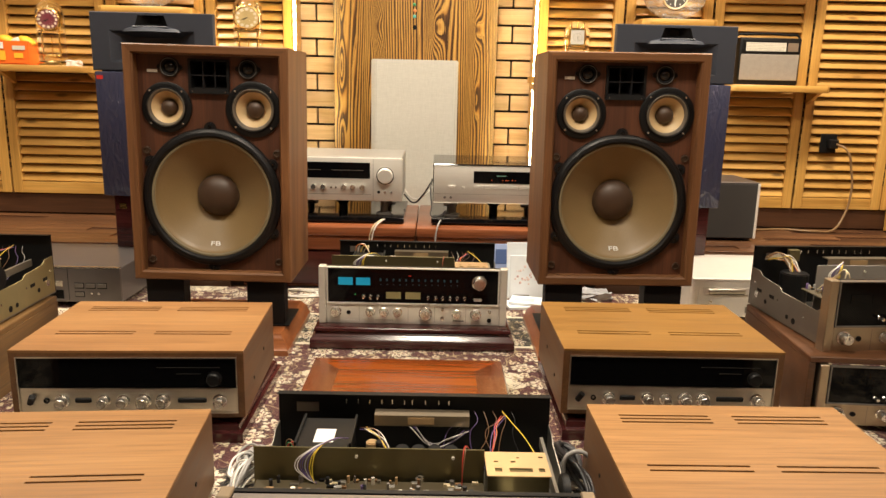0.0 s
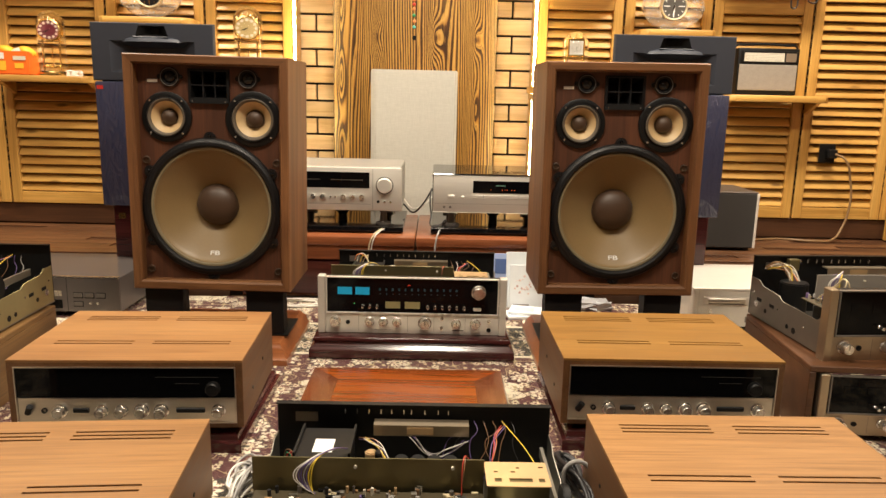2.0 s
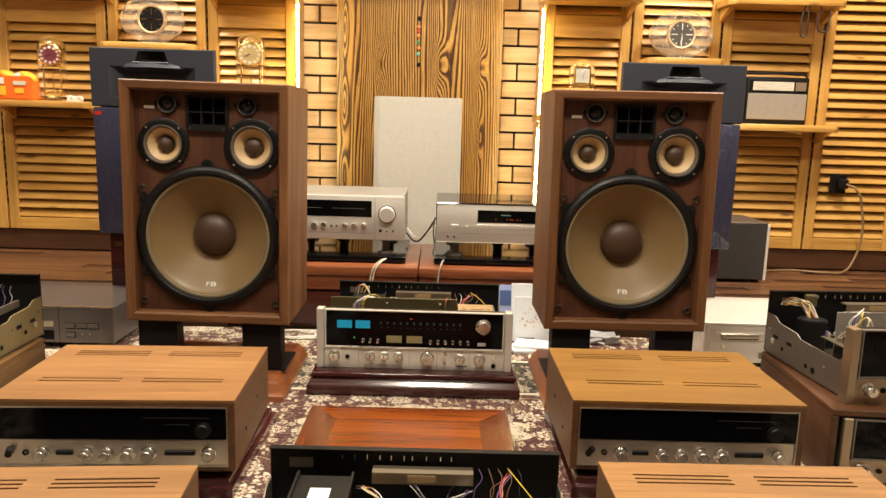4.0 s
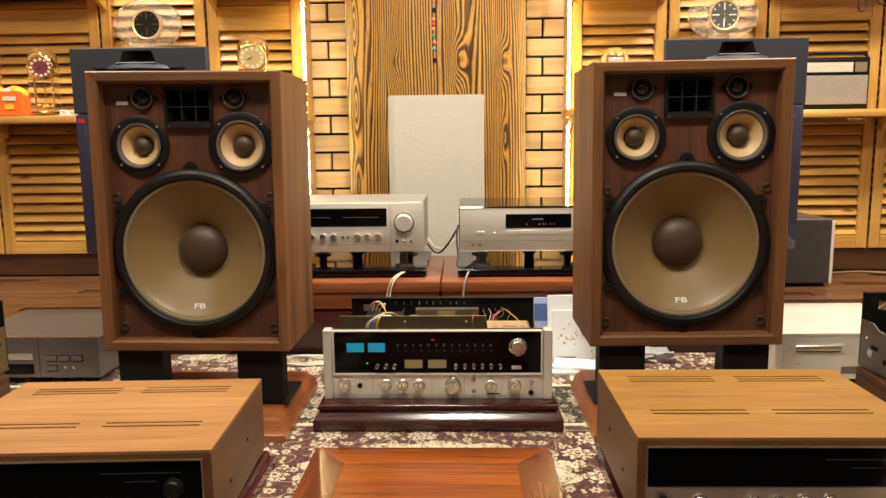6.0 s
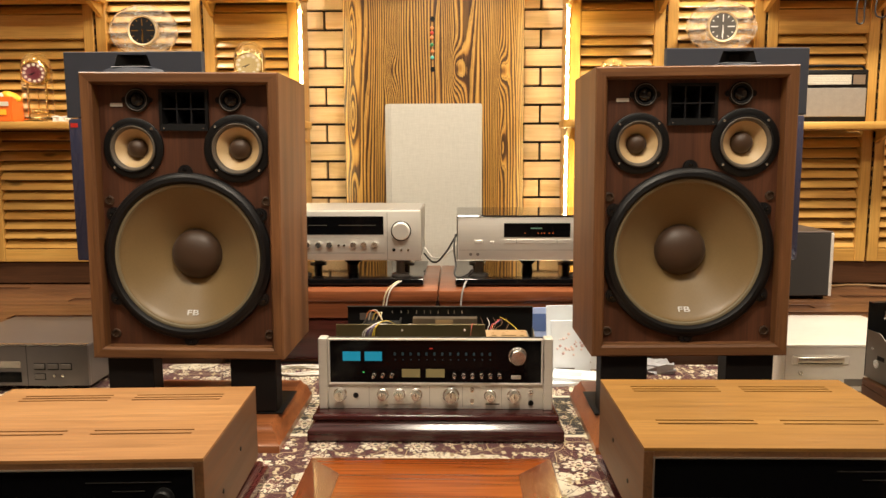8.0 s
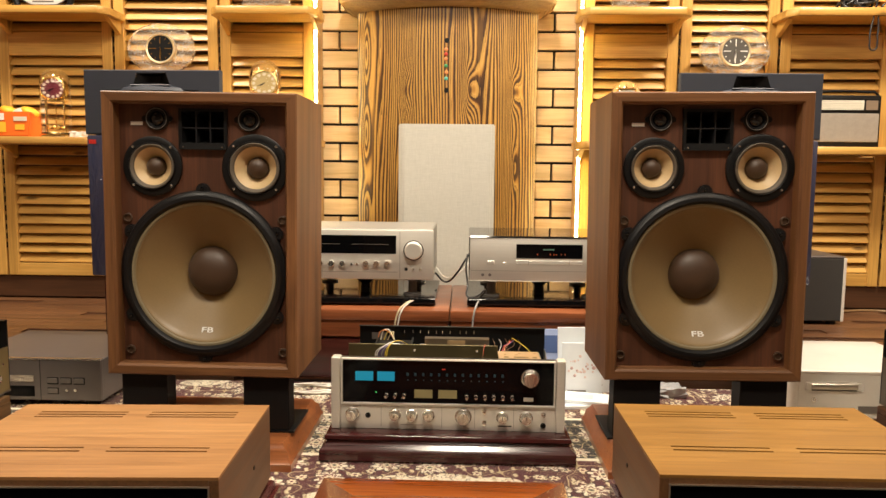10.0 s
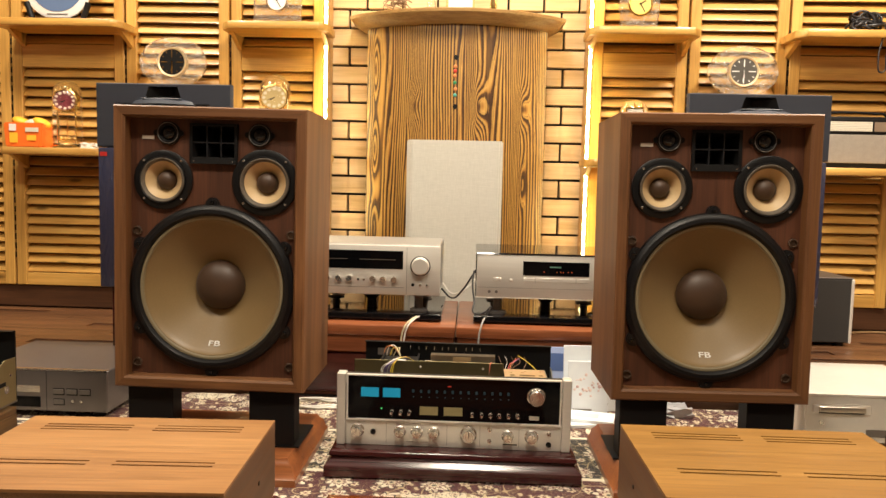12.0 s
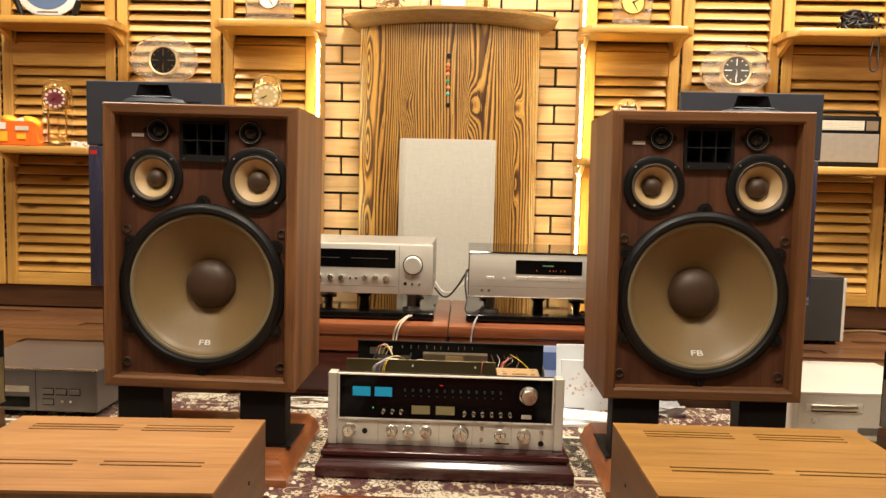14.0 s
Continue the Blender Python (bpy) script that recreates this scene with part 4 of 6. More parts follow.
# ---- wood-cased receivers ----
def cased_receiver(x, y, z, rz, top):
    W, D, H = 0.48, 0.355, 0.150
    s = thing("cased_receiver", "vintage stereo receiver in an oiled walnut case with vent slots", "receiver", x, y, z, rz, group="walnut cased receivers")
    h = W / 2
    T = 0.016
    # top board with real slots: cut from strips
    bm = bmesh.new()
    cuts = [0.106, 0.122, 0.280, 0.294, 0.308]
    xs = [-h, -0.190, -0.022, 0.022, 0.190, h]
    ys = [0.0]
    for c in cuts:
        ys += [c - 0.0027, c + 0.0027]
    ys.append(D)
    grid = {}

    def vert(i, j, zz):
        if (i, j, zz) not in grid:
            grid[(i, j, zz)] = bm.verts.new((xs[i], ys[j], zz))
        return grid[(i, j, zz)]

    solid = {}
    for i in range(len(xs) - 1):
        for j in range(len(ys) - 1):
            solid[(i, j)] = not (j % 2 == 1 and i in (1, 3))
    zt, zb = H, H - 0.005
    for (i, j), full in solid.items():
        if not full:
            continue
        bm.faces.new([vert(i, j, zt), vert(i + 1, j, zt), vert(i + 1, j + 1, zt), vert(i, j + 1, zt)])
        bm.faces.new([vert(i, j + 1, zb), vert(i + 1, j + 1, zb), vert(i + 1, j, zb), vert(i, j, zb)])
        for di, dj, p, q in ((0, -1, (i, j), (i + 1, j)), (0, 1, (i + 1, j + 1), (i, j + 1)), (-1, 0, (i, j + 1), (i, j)), (1, 0, (i + 1, j), (i + 1, j + 1))):
            if not solid.get((i + di, j + dj), False):
                bm.faces.new([vert(*p, zb), vert(*q, zb), vert(*q, zt), vert(*p, zt)])
    bmesh.ops.recalc_face_normals(bm, faces=bm.faces)
    part("top_board", bm, top, s, "oiled walnut top with vent slots")
    # sides, lip and bottom take the walnut with shade painted in
    for sx in (-1, 1):
        part("side_board", boxm(min(sx * h, sx * (h - T)), max(sx * h, sx * (h - T)), 0, D, 0.0, H - 0.0053, bevel=0.0008), CASESHADED, s)
        for k, (py, pz) in enumerate(((0.22, 0.075), (0.10, 0.05))):
            part("side_screw", tube(bmesh.new(), (sx * h, py, pz), (1, 0, 0), 0.004, 0.003, 10), BLACK, s)
    part("front_lip", boxm(-h + T, h - T, 0.0, 0.02, H - T, H - 0.0052), CASESHADED, s)
    part("bottom_board", boxm(-h + T, h - T, 0, D, 0.0, 0.010), CASESHADED, s)
    part("rear_panel", boxm(-h + T, h - T, D - 0.012, D - 0.004, 0.010, H - T), BLACK, s)
    part("inner_tray", boxm(-h + T + 0.004, h - T - 0.004, 0.03, D - 0.02, 0.02, 0.10), BLACK, s)
    fr = ring_plate(rect(-h + 0.0145, h - 0.0145, 0.0105, H - 0.0145), rect(-h + 0.0165, h - 0.0165, 0.0125, H - 0.0165), -0.003, 0.02)
    part("trim_frame", fr, SILVER, s, "thin bright metal trim")
    part("dial_glass", boxm(-h + 0.0165, h - 0.0165, 0.0, 0.01, 0.068, H - 0.0165), DARKGLASS, s, "dark tuning dial glass")
    part("dial_line", boxm(0.06, 0.19, -0.0006, 0.0, 0.112, 0.1135), DIMPRINT, s)
    part("dial_line", boxm(0.10, 0.15, -0.0006, 0.0, 0.098, 0.0995), DIMPRINT, s)
    part("tuning_knob", lathe([(0.0145, 0), (0.0145, 0.010), (0.012, 0.013), (0, 0.013)], 28, (0.178, 0.0, 0.088)), BLACK, s, "black tuning knob")
    part("knob_ring", lathe([(0.0160, 0), (0.0160, 0.0012), (0.0150, 0.0012)], 28, (0.178, 0.0, 0.088)), DIMPRINT, s)
    pn = part("control_panel", boxm(-h + 0.0165, h - 0.0165, 0.001, 0.01, 0.0125, 0.066), SILVER, s, "brushed aluminium control panel")
    for kx, kr in ((-0.137, 0.012), (-0.052, 0.011), (-0.012, 0.011), (0.030, 0.0125), (0.070, 0.0125), (0.188, 0.012)):
        k = part("knob", lathe([(kr * 1.25, 0), (kr * 1.25, 0.004), (kr, 0.005), (kr * 0.94, 0.020), (kr * 0.8, 0.0225), (0, 0.0225)], 28, (kx, 0.001, 0.039)), KNOBMETAL, pn)
    for a, b in ((-0.112, -0.078), (0.100, 0.160)):
        part("switch_bank", boxm(a, b, -0.003, 0.002, 0.034, 0.045, bevel=0.002), BLACK, pn)
    part("lever", tube(bmesh.new(), (-0.200, -0.004, 0.042), (0.4, -0.3, 0.8), 0.0065, 0.020, 12), BLACK, pn)
    part("jack", lathe([(0.006, 0), (0.006, 0.003), (0.0035, 0.003), (0.003, 0)], 16, (-0.170, 0.001, 0.039)), BLACK, pn)
    for sx in (-0.19, 0.19):
        for yy in (0.04, D - 0.04):
            part("foot", tube(bmesh.new(), (sx, yy, -0.0075), (0, 0, 1), 0.014, 0.015, 16), RUBBER, s)
    return s


def low_plinth(x, y, w, d, h, mat, label):
    p = thing("low_plinth", label, "plinth", x, y, 0.0, group="low plinths")
    bm = bmesh.new()
    prof = [(0, 0), (0, h * 0.55), (-0.008, h * 0.62), (-0.010, h * 0.9), (-0.016, h)]
    rows = [[bm.verts.new((sx * (w / 2 + dx), d / 2 + sy * (d / 2 + dx), z)) for sx, sy in ((-1, -1), (1, -1), (1, 1), (-1, 1))] for dx, z in prof]
    for a, b in zip(rows, rows[1:]):
        for i in range(4):
            bm.faces.new((a[i], a[(i + 1) % 4], b[(i + 1) % 4], b[i]))
    bm.faces.new(rows[0][::-1])
    bm.faces.new(rows[-1])
    bmesh.ops.recalc_face_normals(bm, faces=bm.faces)
    part("moulded_base", bm, mat, p)
    return p


cased_receiver(-0.524, 1.199, 0.055, 2.6, CASEWOOD)
cased_receiver(0.636, 1.246, 0.060, 0.0, CASEGOLD)
cased_receiver(-0.505, 0.640, 0.015, 4.5, CASEPALE)
cased_receiver(0.654, 0.710, 0.015, 0.5, CASEPALE)
low_plinth(-0.524, 1.20, 0.47, 0.40, 0.040, MAHOGANY, "dark red wooden plinth under a cased receiver")
low_plinth(0.636, 1.238, 0.47, 0.40, 0.045, MAHOGANY, "dark red wooden plinth under a cased receiver")


# ---- big receivers with and without their cases ----
def front_panel(s, lit):
    """The face of a big receiver, 0.552 wide and 0.173 high, looking to -y."""
    W, H = 0.552, 0.173
    h = W / 2
    face = CHAMPAGNE if lit else WARMFACE
    for sx in (-1, 1):
        a, b = sorted((sx * h, sx * (h - 0.021)))
        part("end_cap", boxm(a, b, -0.010, 0.02, 0.0, H, bevel=0.002), face, s, "pale aluminium end cap" if lit else "warm aluminium end cap")
    pn = part("control_panel", boxm(-h + 0.0213, h - 0.0213, -0.004, 0.004, 0.0, 0.060, bevel=0.001), face, s, "champagne aluminium control panel" if lit else "warm aluminium control panel")
    part("glass_frame", ring_plate(rect(-h + 0.0235, h - 0.0235, 0.0615, 0.1705), rect(-h + 0.0265, h - 0.0265, 0.0640, 0.1680), -0.009, 0.004), WHITEMETAL if lit else GREYMETAL, s, "bright metal frame round the dial" if lit else "grey metal frame round the dial")
    gl = part("dial_glass", boxm(-h + 0.0267, h - 0.0267, -0.003, 0.004, 0.0642, 0.1678), DARKGLASS, s, "dark dial glass")
    for a, b in ((0.057, 0.099), (0.109, 0.150)):
        part("signal_meter", boxm(-h + a, -h + b, -0.0042, -0.003, 0.117, 0.139), BLUEDIAL if lit else DARKGLASS, gl, "glowing blue meter" if lit else "unlit dark meter")
    for a, b in ((0.197, 0.240), (0.254, 0.298)):
        part("power_meter", boxm(-h + a, -h + b, -0.0042, -0.003, 0.077, 0.097), AMBERDIAL if lit else DARKGLASS, gl, "dim cream power meter" if lit else "unlit dark meter")
    if lit:
        part("tuning_pointer", boxm(-h + 0.262, -h + 0.270, -0.0042, -0.003, 0.146, 0.148), glow("red_pointer", (0.5, 0.03, 0.015), 0.25), gl, "small glowing red pointer")
        part("stereo_lamp", boxm(-h + 0.105, -h + 0.107, -0.0042, -0.003, 0.088, 0.090), glow("green_lamp", (0.1, 0.8, 0.2), 1.5), gl)
        dim = glow("dim_blue_scale", (0.006, 0.032, 0.050), 0.07)
        for i in range(13):
            x = -h + 0.178 + i * 0.0187
            part("scale_mark", boxm(x, x + 0.005, -0.0040, -0.003, 0.130, 0.137), dim, gl)
            part("scale_mark", boxm(x + 0.002, x + 0.005, -0.0040, -0.003, 0.1185, 0.121), dim, gl)
    else:
        for i in range(10):
            x = -h + 0.19 + i * 0.023
            part("scale_mark", boxm(x, x + 0.006, -0.0040, -0.003, 0.133, 0.1345), DIMPRINT, gl)
    part("tuning_knob", lathe([(0.0215, 0), (0.0215, 0.003), (0.0190, 0.004), (0.0183, 0.021), (0.0165, 0.0235), (0.0, 0.0225)], 36, (-h + 0.470, -0.003, 0.1300)), KNOBMETAL, gl, "large turned aluminium tuning knob")
    for x in (0.131, 0.152, 0.173, 0.321, 0.343, 0.364, 0.385, 0.406, 0.428):
        part("lever", lathe([(0.0045, 0), (0.0045, 0.002), (0.003, 0.004), (0.0042, 0.016), (0.0035, 0.018), (0, 0.0185)], 14, (-h + x, -0.003, 0.083)), KNOBMETAL, gl)
    part("push_button", boxm(-h + 0.455, -h + 0.478, -0.007, -0.003, 0.074, 0.083, bevel=0.001), CHAMPAGNE, gl)
    for x, z, r in ((0.050, 0.036, 0.0135), (0.151, 0.036, 0.0118), (0.191, 0.036, 0.0118), (0.231, 0.036, 0.0118), (0.3135, 0.034, 0.0165), (0.4055, 0.034, 0.0118), (0.4615, 0.034, 0.0135)):
        k = part("knob", lathe([(r * 1.22, 0), (r * 1.22, 0.003), (r, 0.005), (r * 0.93, 0.021), (r * 0.82, 0.024), (0, 0.0235)], 28, (-h + x, -0.004, z)), KNOBMETAL, pn)
        part("pointer", boxm(-h + x - 0.0007, -h + x + 0.0007, -0.0285, -0.0277, z, z + r * 0.8), BLACK, k)
    for x, z in ((0.363, 0.048), (0.363, 0.020), (0.502, 0.043)):
        part("toggle", lathe([(0.0055, 0), (0.0055, 0.002), (0.003, 0.003), (0.004, 0.014), (0, 0.015)], 14, (-h + x, -0.004, z)), KNOBMETAL, pn)
    for x, z in ((0.087, 0.033), (0.502, 0.016)):
        part("jack", lathe([(0.0065, 0), (0.0065, 0.0025), (0.004, 0.0025), (0.0035, 0.0004), (0, 0.0004)], 18, (-h + x, -0.004, z)), BLACK, pn)
    for x in (0.118, 0.262, 0.340, 0.432):
        part("groove", boxm(-h + x, -h + x + 0.0008, -0.0043, -0.0039, 0.006, 0.055), GREYMETAL, pn)
    part("caption_bar", boxm(-h + 0.165, -h + 0.218, -0.0043, -0.0039, 0.0105, 0.0118), GREYMETAL, pn)
    part("caption_bar", boxm(-h + 0.395, -h + 0.428, -0.0043, -0.0039, 0.011, 0.014), BLACK, pn)
    for sx in (0.06, 0.151, 0.191, 0.231, 0.3135, 0.4055, 0.4615):
        part("caption_bar", boxm(-h + sx - 0.010, -h + sx + 0.010, -0.0043, -0.0039, 0.0545, 0.0555), GREYMETAL, pn)


def plate_with_holes(w, d, holes, z):
    """Flat sheet from the origin with rectangular holes, 1.5 mm thick."""
    bm = bmesh.new()
    xs = sorted({0, w} | {v for a, b, _, _ in holes for v in (a, b)})
    ys = sorted({0, d} | {v for _, _, a, b in holes for v in (a, b)})
    for x0, x1 in zip(xs, xs[1:]):
        for y0, y1 in zip(ys, ys[1:]):
            cx, cy = (x0 + x1) / 2, (y0 + y1) / 2
            if not any(a < cx < b and c < cy < e for a, b, c, e in holes):
                block(bm, x0, x1, y0, y1, z, z + 0.0015)
    bmesh.ops.remove_doubles(bm, verts=bm.verts, dist=1e-5)
    return bm


def open_receiver(x, y, z, rz, lit, label, rng, steel=None, bundled=False):
    W, D, H = 0.552, 0.37, 0.173
    h = W / 2 - 0.012
    steel = steel or STEEL
    s = thing("open_receiver", label, "receiver", x, y, z, rz, group="receivers without covers")
    front_panel(s, lit)
    part("bottom_pan", boxm(-h, h, 0.006, D, 0.008, 0.012), STEEL, s)
    for sx in (-0.2, 0.2):
        for yy in (0.05, D - 0.05):
            part("foot", tube(bmesh.new(), (sx, yy, 0.004), (0, 0, 1), 0.016, 0.008, 16), RUBBER, s)
    # rear panel seen from inside, with terminals
    rp = part("rear_panel", boxm(-h, h, D - 0.004, D, 0.008, H, bevel=0.001), BLACK, s, "black rear panel with screw points")
    part("top_lip", boxm(-h, h, D - 0.016, D - 0.004, H - 0.002, H), BLACK, rp)
    part("window", boxm(-h + 0.035, -h + 0.078, D - 0.006, D - 0.004, H - 0.040, H - 0.021), GREYMETAL, rp, "bare metal plate")
    for i in range(10):
        xx = -h + 0.13 + i * 0.022 + rng.uniform(-0.004, 0.004)
        part("tab", boxm(xx, xx + 0.002, D - 0.012, D - 0.004, H - 0.020, H - 0.011), KNOBMETAL, rp)
    part("cross_bracket", boxm(-0.075, 0.105, D - 0.045, D - 0.018, H - 0.030, H - 0.027), WARMFACE, s, "steel bracket under the rear panel")
    part("bracket_face", boxm(-0.075, 0.105, D - 0.047, D - 0.045, H - 0.048, H - 0.027), WARMFACE, s)
    part("brass_window", boxm(-0.012, 0.038, D - 0.0485, D - 0.0472, H - 0.044, H - 0.031), BRASSPLATE, s)
    # sides of folded steel, low at the back, with slots and holes
    for sx in (-1, 1):
        bm = bmesh.new()
        prof = [(0.005, 0.010), (D - 0.004, 0.010), (D - 0.004, 0.112), (D - 0.045, 0.112), (D - 0.065, 0.100), (D - 0.15, 0.096), (D - 0.165, 0.086), (0.05, 0.084), (0.035, 0.094), (0.005, 0.094)]
        a = [bm.verts.new((sx * h, yy, zz)) for yy, zz in prof]
        b = [bm.verts.new((sx * (h - 0.002), yy, zz)) for yy, zz in prof]
        bm.faces.new(a)
        bm.faces.new(b[::-1])
        for i in range(len(prof)):
            j = (i + 1) % len(prof)
            bm.faces.new((a[i], a[j], b[j], b[i]))
        bmesh.ops.recalc_face_normals(bm, faces=bm.faces)
        sd = part("side_panel", bm, steel, s, "bare steel side panel")
        part("corner_bracket", boxm(min(sx * (h - 0.004), sx * (h - 0.020)), max(sx * (h - 0.004), sx * (h - 0.020)), 0.012, 0.034, 0.06, 0.145, bevel=0.001), BLACK, s, "black corner bracket")
        for yy, zz, r in ((0.33, 0.045, 0.009), (0.28, 0.038, 0.006), (0.17, 0.030, 0.006), (0.14, 0.028, 0.008), (0.10, 0.05, 0.003), (0.22, 0.06, 0.003), (0.345, 0.075, 0.003)):
            part("hole", tube(bmesh.new(), (sx * h, yy, zz), (1, 0, 0), r, 0.002, 14), BLACK if r > 0.004 and r < 0.009 else KNOBMETAL, sd)
        for yy in (0.305, 0.24):
            part("slot", boxm(sx * h - 0.001, sx * h + 0.001, yy, yy + 0.022, 0.055, 0.064), BLACK, sd)
    # the upright plate behind the dial, and what stands about it
    part("divider_plate", boxm(-h + (0.050 if bundled else 0.004), 0.122, 0.148, 0.150, 0.014, H - 0.003, bevel=0.0008), LIDGREY if bundled else PLATE, s, "grey steel divider plate" if bundled else "olive passivated steel divider plate")
    for xx in (-0.09, 0.07):
        part("clip", tube(bmesh.new(), (xx, 0.146, H - 0.018), (0, 1, 0), 0.0026, 0.004, 12), IVORY, s)
    if bundled:
        part("smoothing_capacitor", tube(bmesh.new(), (-h + 0.075, 0.285, 0.065), (0, 0, 1), 0.036, 0.105, 32, bevel=0.003), BLACK, s, "large black capacitor")
        for i in range(16):
            px, py = -h + 0.055 + rng.uniform(-0.012, 0.012), 0.325 + rng.uniform(-0.008, 0.008)
            wire("wire", [(px - 0.02, py + 0.025, 0.142 + rng.uniform(-0.006, 0.008)), (px, py, 0.152 + rng.uniform(-0.010, 0.014)), (px + 0.018, py - 0.012, 0.146 + rng.uniform(-0.014, 0.012)), (px + 0.028 + rng.uniform(-0.01, 0.01), py - 0.03, 0.118)], 0.0013, CORD[rng.choice(("cream", "orange", "tan", "white", "yellow", "brown", "purple"))], s)
        part("relay", boxm(-h + 0.085, -h + 0.115, 0.335, 0.352, 0.135, H - 0.006, bevel=0.002), PLATE, s, "small metal relay can")
        for i in range(2):
            wire("wire", [(-h + 0.040 + 0.012 * i, 0.14, 0.10), (-h + 0.042 + 0.006 * i, 0.06, 0.165), (-h + 0.046, 0.03, 0.186), (-h + 0.038 + 0.018 * i, 0.022, 0.160)], 0.0016, CORD["cream"], s)
    tf = None if bundled else part("transformer", boxm(-h + 0.062, -h + 0.155, 0.20, 0.315, 0.012, H - 0.030, bevel=0.002), BLACK, s, "black transformer box")
    if not bundled:
        for sx in (-h + 0.060, -h + 0.155):
            part("flange", boxm(sx, sx + 0.004, 0.20, 0.315, H - 0.032, H - 0.022), BLACK, tf)
        part("paper_label", boxm(-h + 0.090, -h + 0.125, 0.218, 0.268, H - 0.030, H - 0.0295), WHITE, tf, "blank white paper label")
    for xx in (-h + 0.19, -h + 0.205):
        part("capacitor", tube(bmesh.new(), (xx, 0.26, 0.07), (0, 0, 1), 0.011, 0.11, 20, bevel=0.002), BRASSPLATE if xx < -h + 0.2 else BLACK, s)
    for i in range(4):
        part("capacitor", tube(bmesh.new(), (-0.02 + i * 0.03, 0.28, 0.06), (0, 0, 1), 0.012, 0.09, 20, bevel=0.002), BLACK, s)
    # tuner can with a holed lid
    tc = part("tuner_can", boxm(0.126, 0.226, 0.112, 0.186, 0.014, H - 0.028, bevel=0.001), PLATE, s, "steel tuner can")
    part("can_lid", plate_with_holes(0.104, 0.080, [(0.014, 0.026, 0.014, 0.026), (0.038, 0.076, 0.014, 0.026), (0.086, 0.096, 0.014, 0.026), (0.014, 0.021, 0.044, 0.049), (0.042, 0.050, 0.044, 0.049), (0.052, 0.058, 0.058, 0.062), (0.090, 0.098, 0.060, 0.065)], 0), BRASSPLATE, tc, "gold coloured lid with punched holes", at=(0.124, 0.106, H - 0.0275))
    part("tuner_gang", boxm(0.150, 0.172, 0.060, 0.106, 0.06, 0.112, bevel=0.001), IVORY, s)
    part("trimmer_block", boxm(0.178, 0.205, 0.055, 0.105, 0.05, 0.100, bevel=0.001), KNOBMETAL, s)
    part("flywheel", tube(bmesh.new(), (h - 0.012, 0.115, 0.11), (1, 0, 0), 0.034, 0.012, 32, bevel=0.002), BLACK, s, "black dial drive wheel")
    part("pulley", tube(bmesh.new(), (0.19, 0.045, H - 0.048), (0, 0, 1), 0.026, 0.006, 32, bevel=0.001), IVORY, s)
    part("brace", boxm(h - 0.028, h - 0.022, 0.10, 0.30, 0.10, 0.118), STEEL, s)
    # board between plate and dial
    bd = part("circuit_board", boxm(-h + 0.01, 0.12, 0.030, 0.140, 0.112, 0.114), BOARD, s, "brown circuit board with small components")
    part("dial_back", boxm(-h + 0.006, h - 0.006, 0.010, 0.020, 0.03, H - 0.003), BLACK, s)
    for i in range(170):
        xx, yy = rng.uniform(-h + 0.02, 0.11), rng.uniform(0.032, 0.138)
        kind = rng.random()
        if kind < 0.45:
            part("capacitor", tube(bmesh.new(), (xx, yy, 0.114 + 0.006), (0, 0, 1), rng.uniform(0.0018, 0.004), 0.012, 10), rng.choice((CORD["black"], CORD["black"], CORD["black"], CORD["brown"], IVORY, CORD["grey"], GREYMETAL, BRASSPLATE, CORD["tan"], CORD["purple"])), bd)
        elif kind < 0.8:
            ln = rng.uniform(0.005, 0.016)
            part("resistor", boxm(xx, xx + ln, yy, yy + 0.005, 0.114, 0.118), rng.choice((CORD["brown"], CORD["cream"], BLACK, STEEL, CORD["tan"])), bd)
        else:
            part("coil_can", boxm(xx, xx + 0.009, yy, yy + 0.009, 0.114, 0.124), rng.choice((STEEL, KNOBMETAL)), bd)

    def loom(x0, y0, z0, x1, y1, z1, lift, colours, spread=0.006):
        for c in colours:
            d = [rng.uniform(-spread, spread) for _ in range(6)]
            wire("wire", [(x0 + d[0], y0 + d[1], z0), ((2 * x0 + x1) / 3 + d[2], (2 * y0 + y1) / 3 + d[3], max(z0, z1) + lift * rng.uniform(0.7, 1.1)), ((x0 + 2 * x1) / 3 + d[4], (y0 + 2 * y1) / 3, max(z0, z1) + lift * rng.uniform(0.4, 0.8)), (x1 + d[5], y1 + d[2], z1)], 0.0008, CORD[c], s)

    for i, c in enumerate(("white", "white", "purple", "purple", "grey", "purple", "yellow", "yellow")):
        d = [rng.uniform(-0.003, 0.003) for _ in range(4)]
        out = 0.034 - 0.0042 * i
        wire("wire", [(-h + 0.150 + d[0], 0.215, H - 0.020), (-h + 0.128 + d[1], 0.165, H - 0.001 + abs(d[2])), (-h + 0.112 - out * 0.45, 0.142, H - 0.006), (-h + 0.108 - out, 0.136, 0.146 + d[3]), (-h + 0.106 - out * 0.55, 0.134, 0.126), (-h + 0.108 + d[1], 0.130, 0.115)], 0.0009, CORD[c], s)
    if not bundled:
        loom(-h + 0.03, 0.30, 0.06, -h + 0.055, 0.27, 0.05, 0.055, ("red", "red", "green", "green", "brown"))
    loom(-h + 0.17, 0.30, 0.13, -h + 0.235, 0.20, 0.10, 0.012, ("white", "white", "yellow", "yellow", "brown", "purple"))
    loom(0.0, 0.32, 0.125, 0.10, 0.30, 0.125, -0.035, ("white", "purple", "white", "grey", "purple"), 0.01)
    loom(0.095, 0.17, H - 0.012, 0.085, 0.13, 0.116, 0.01, ("red", "brown"), 0.002)
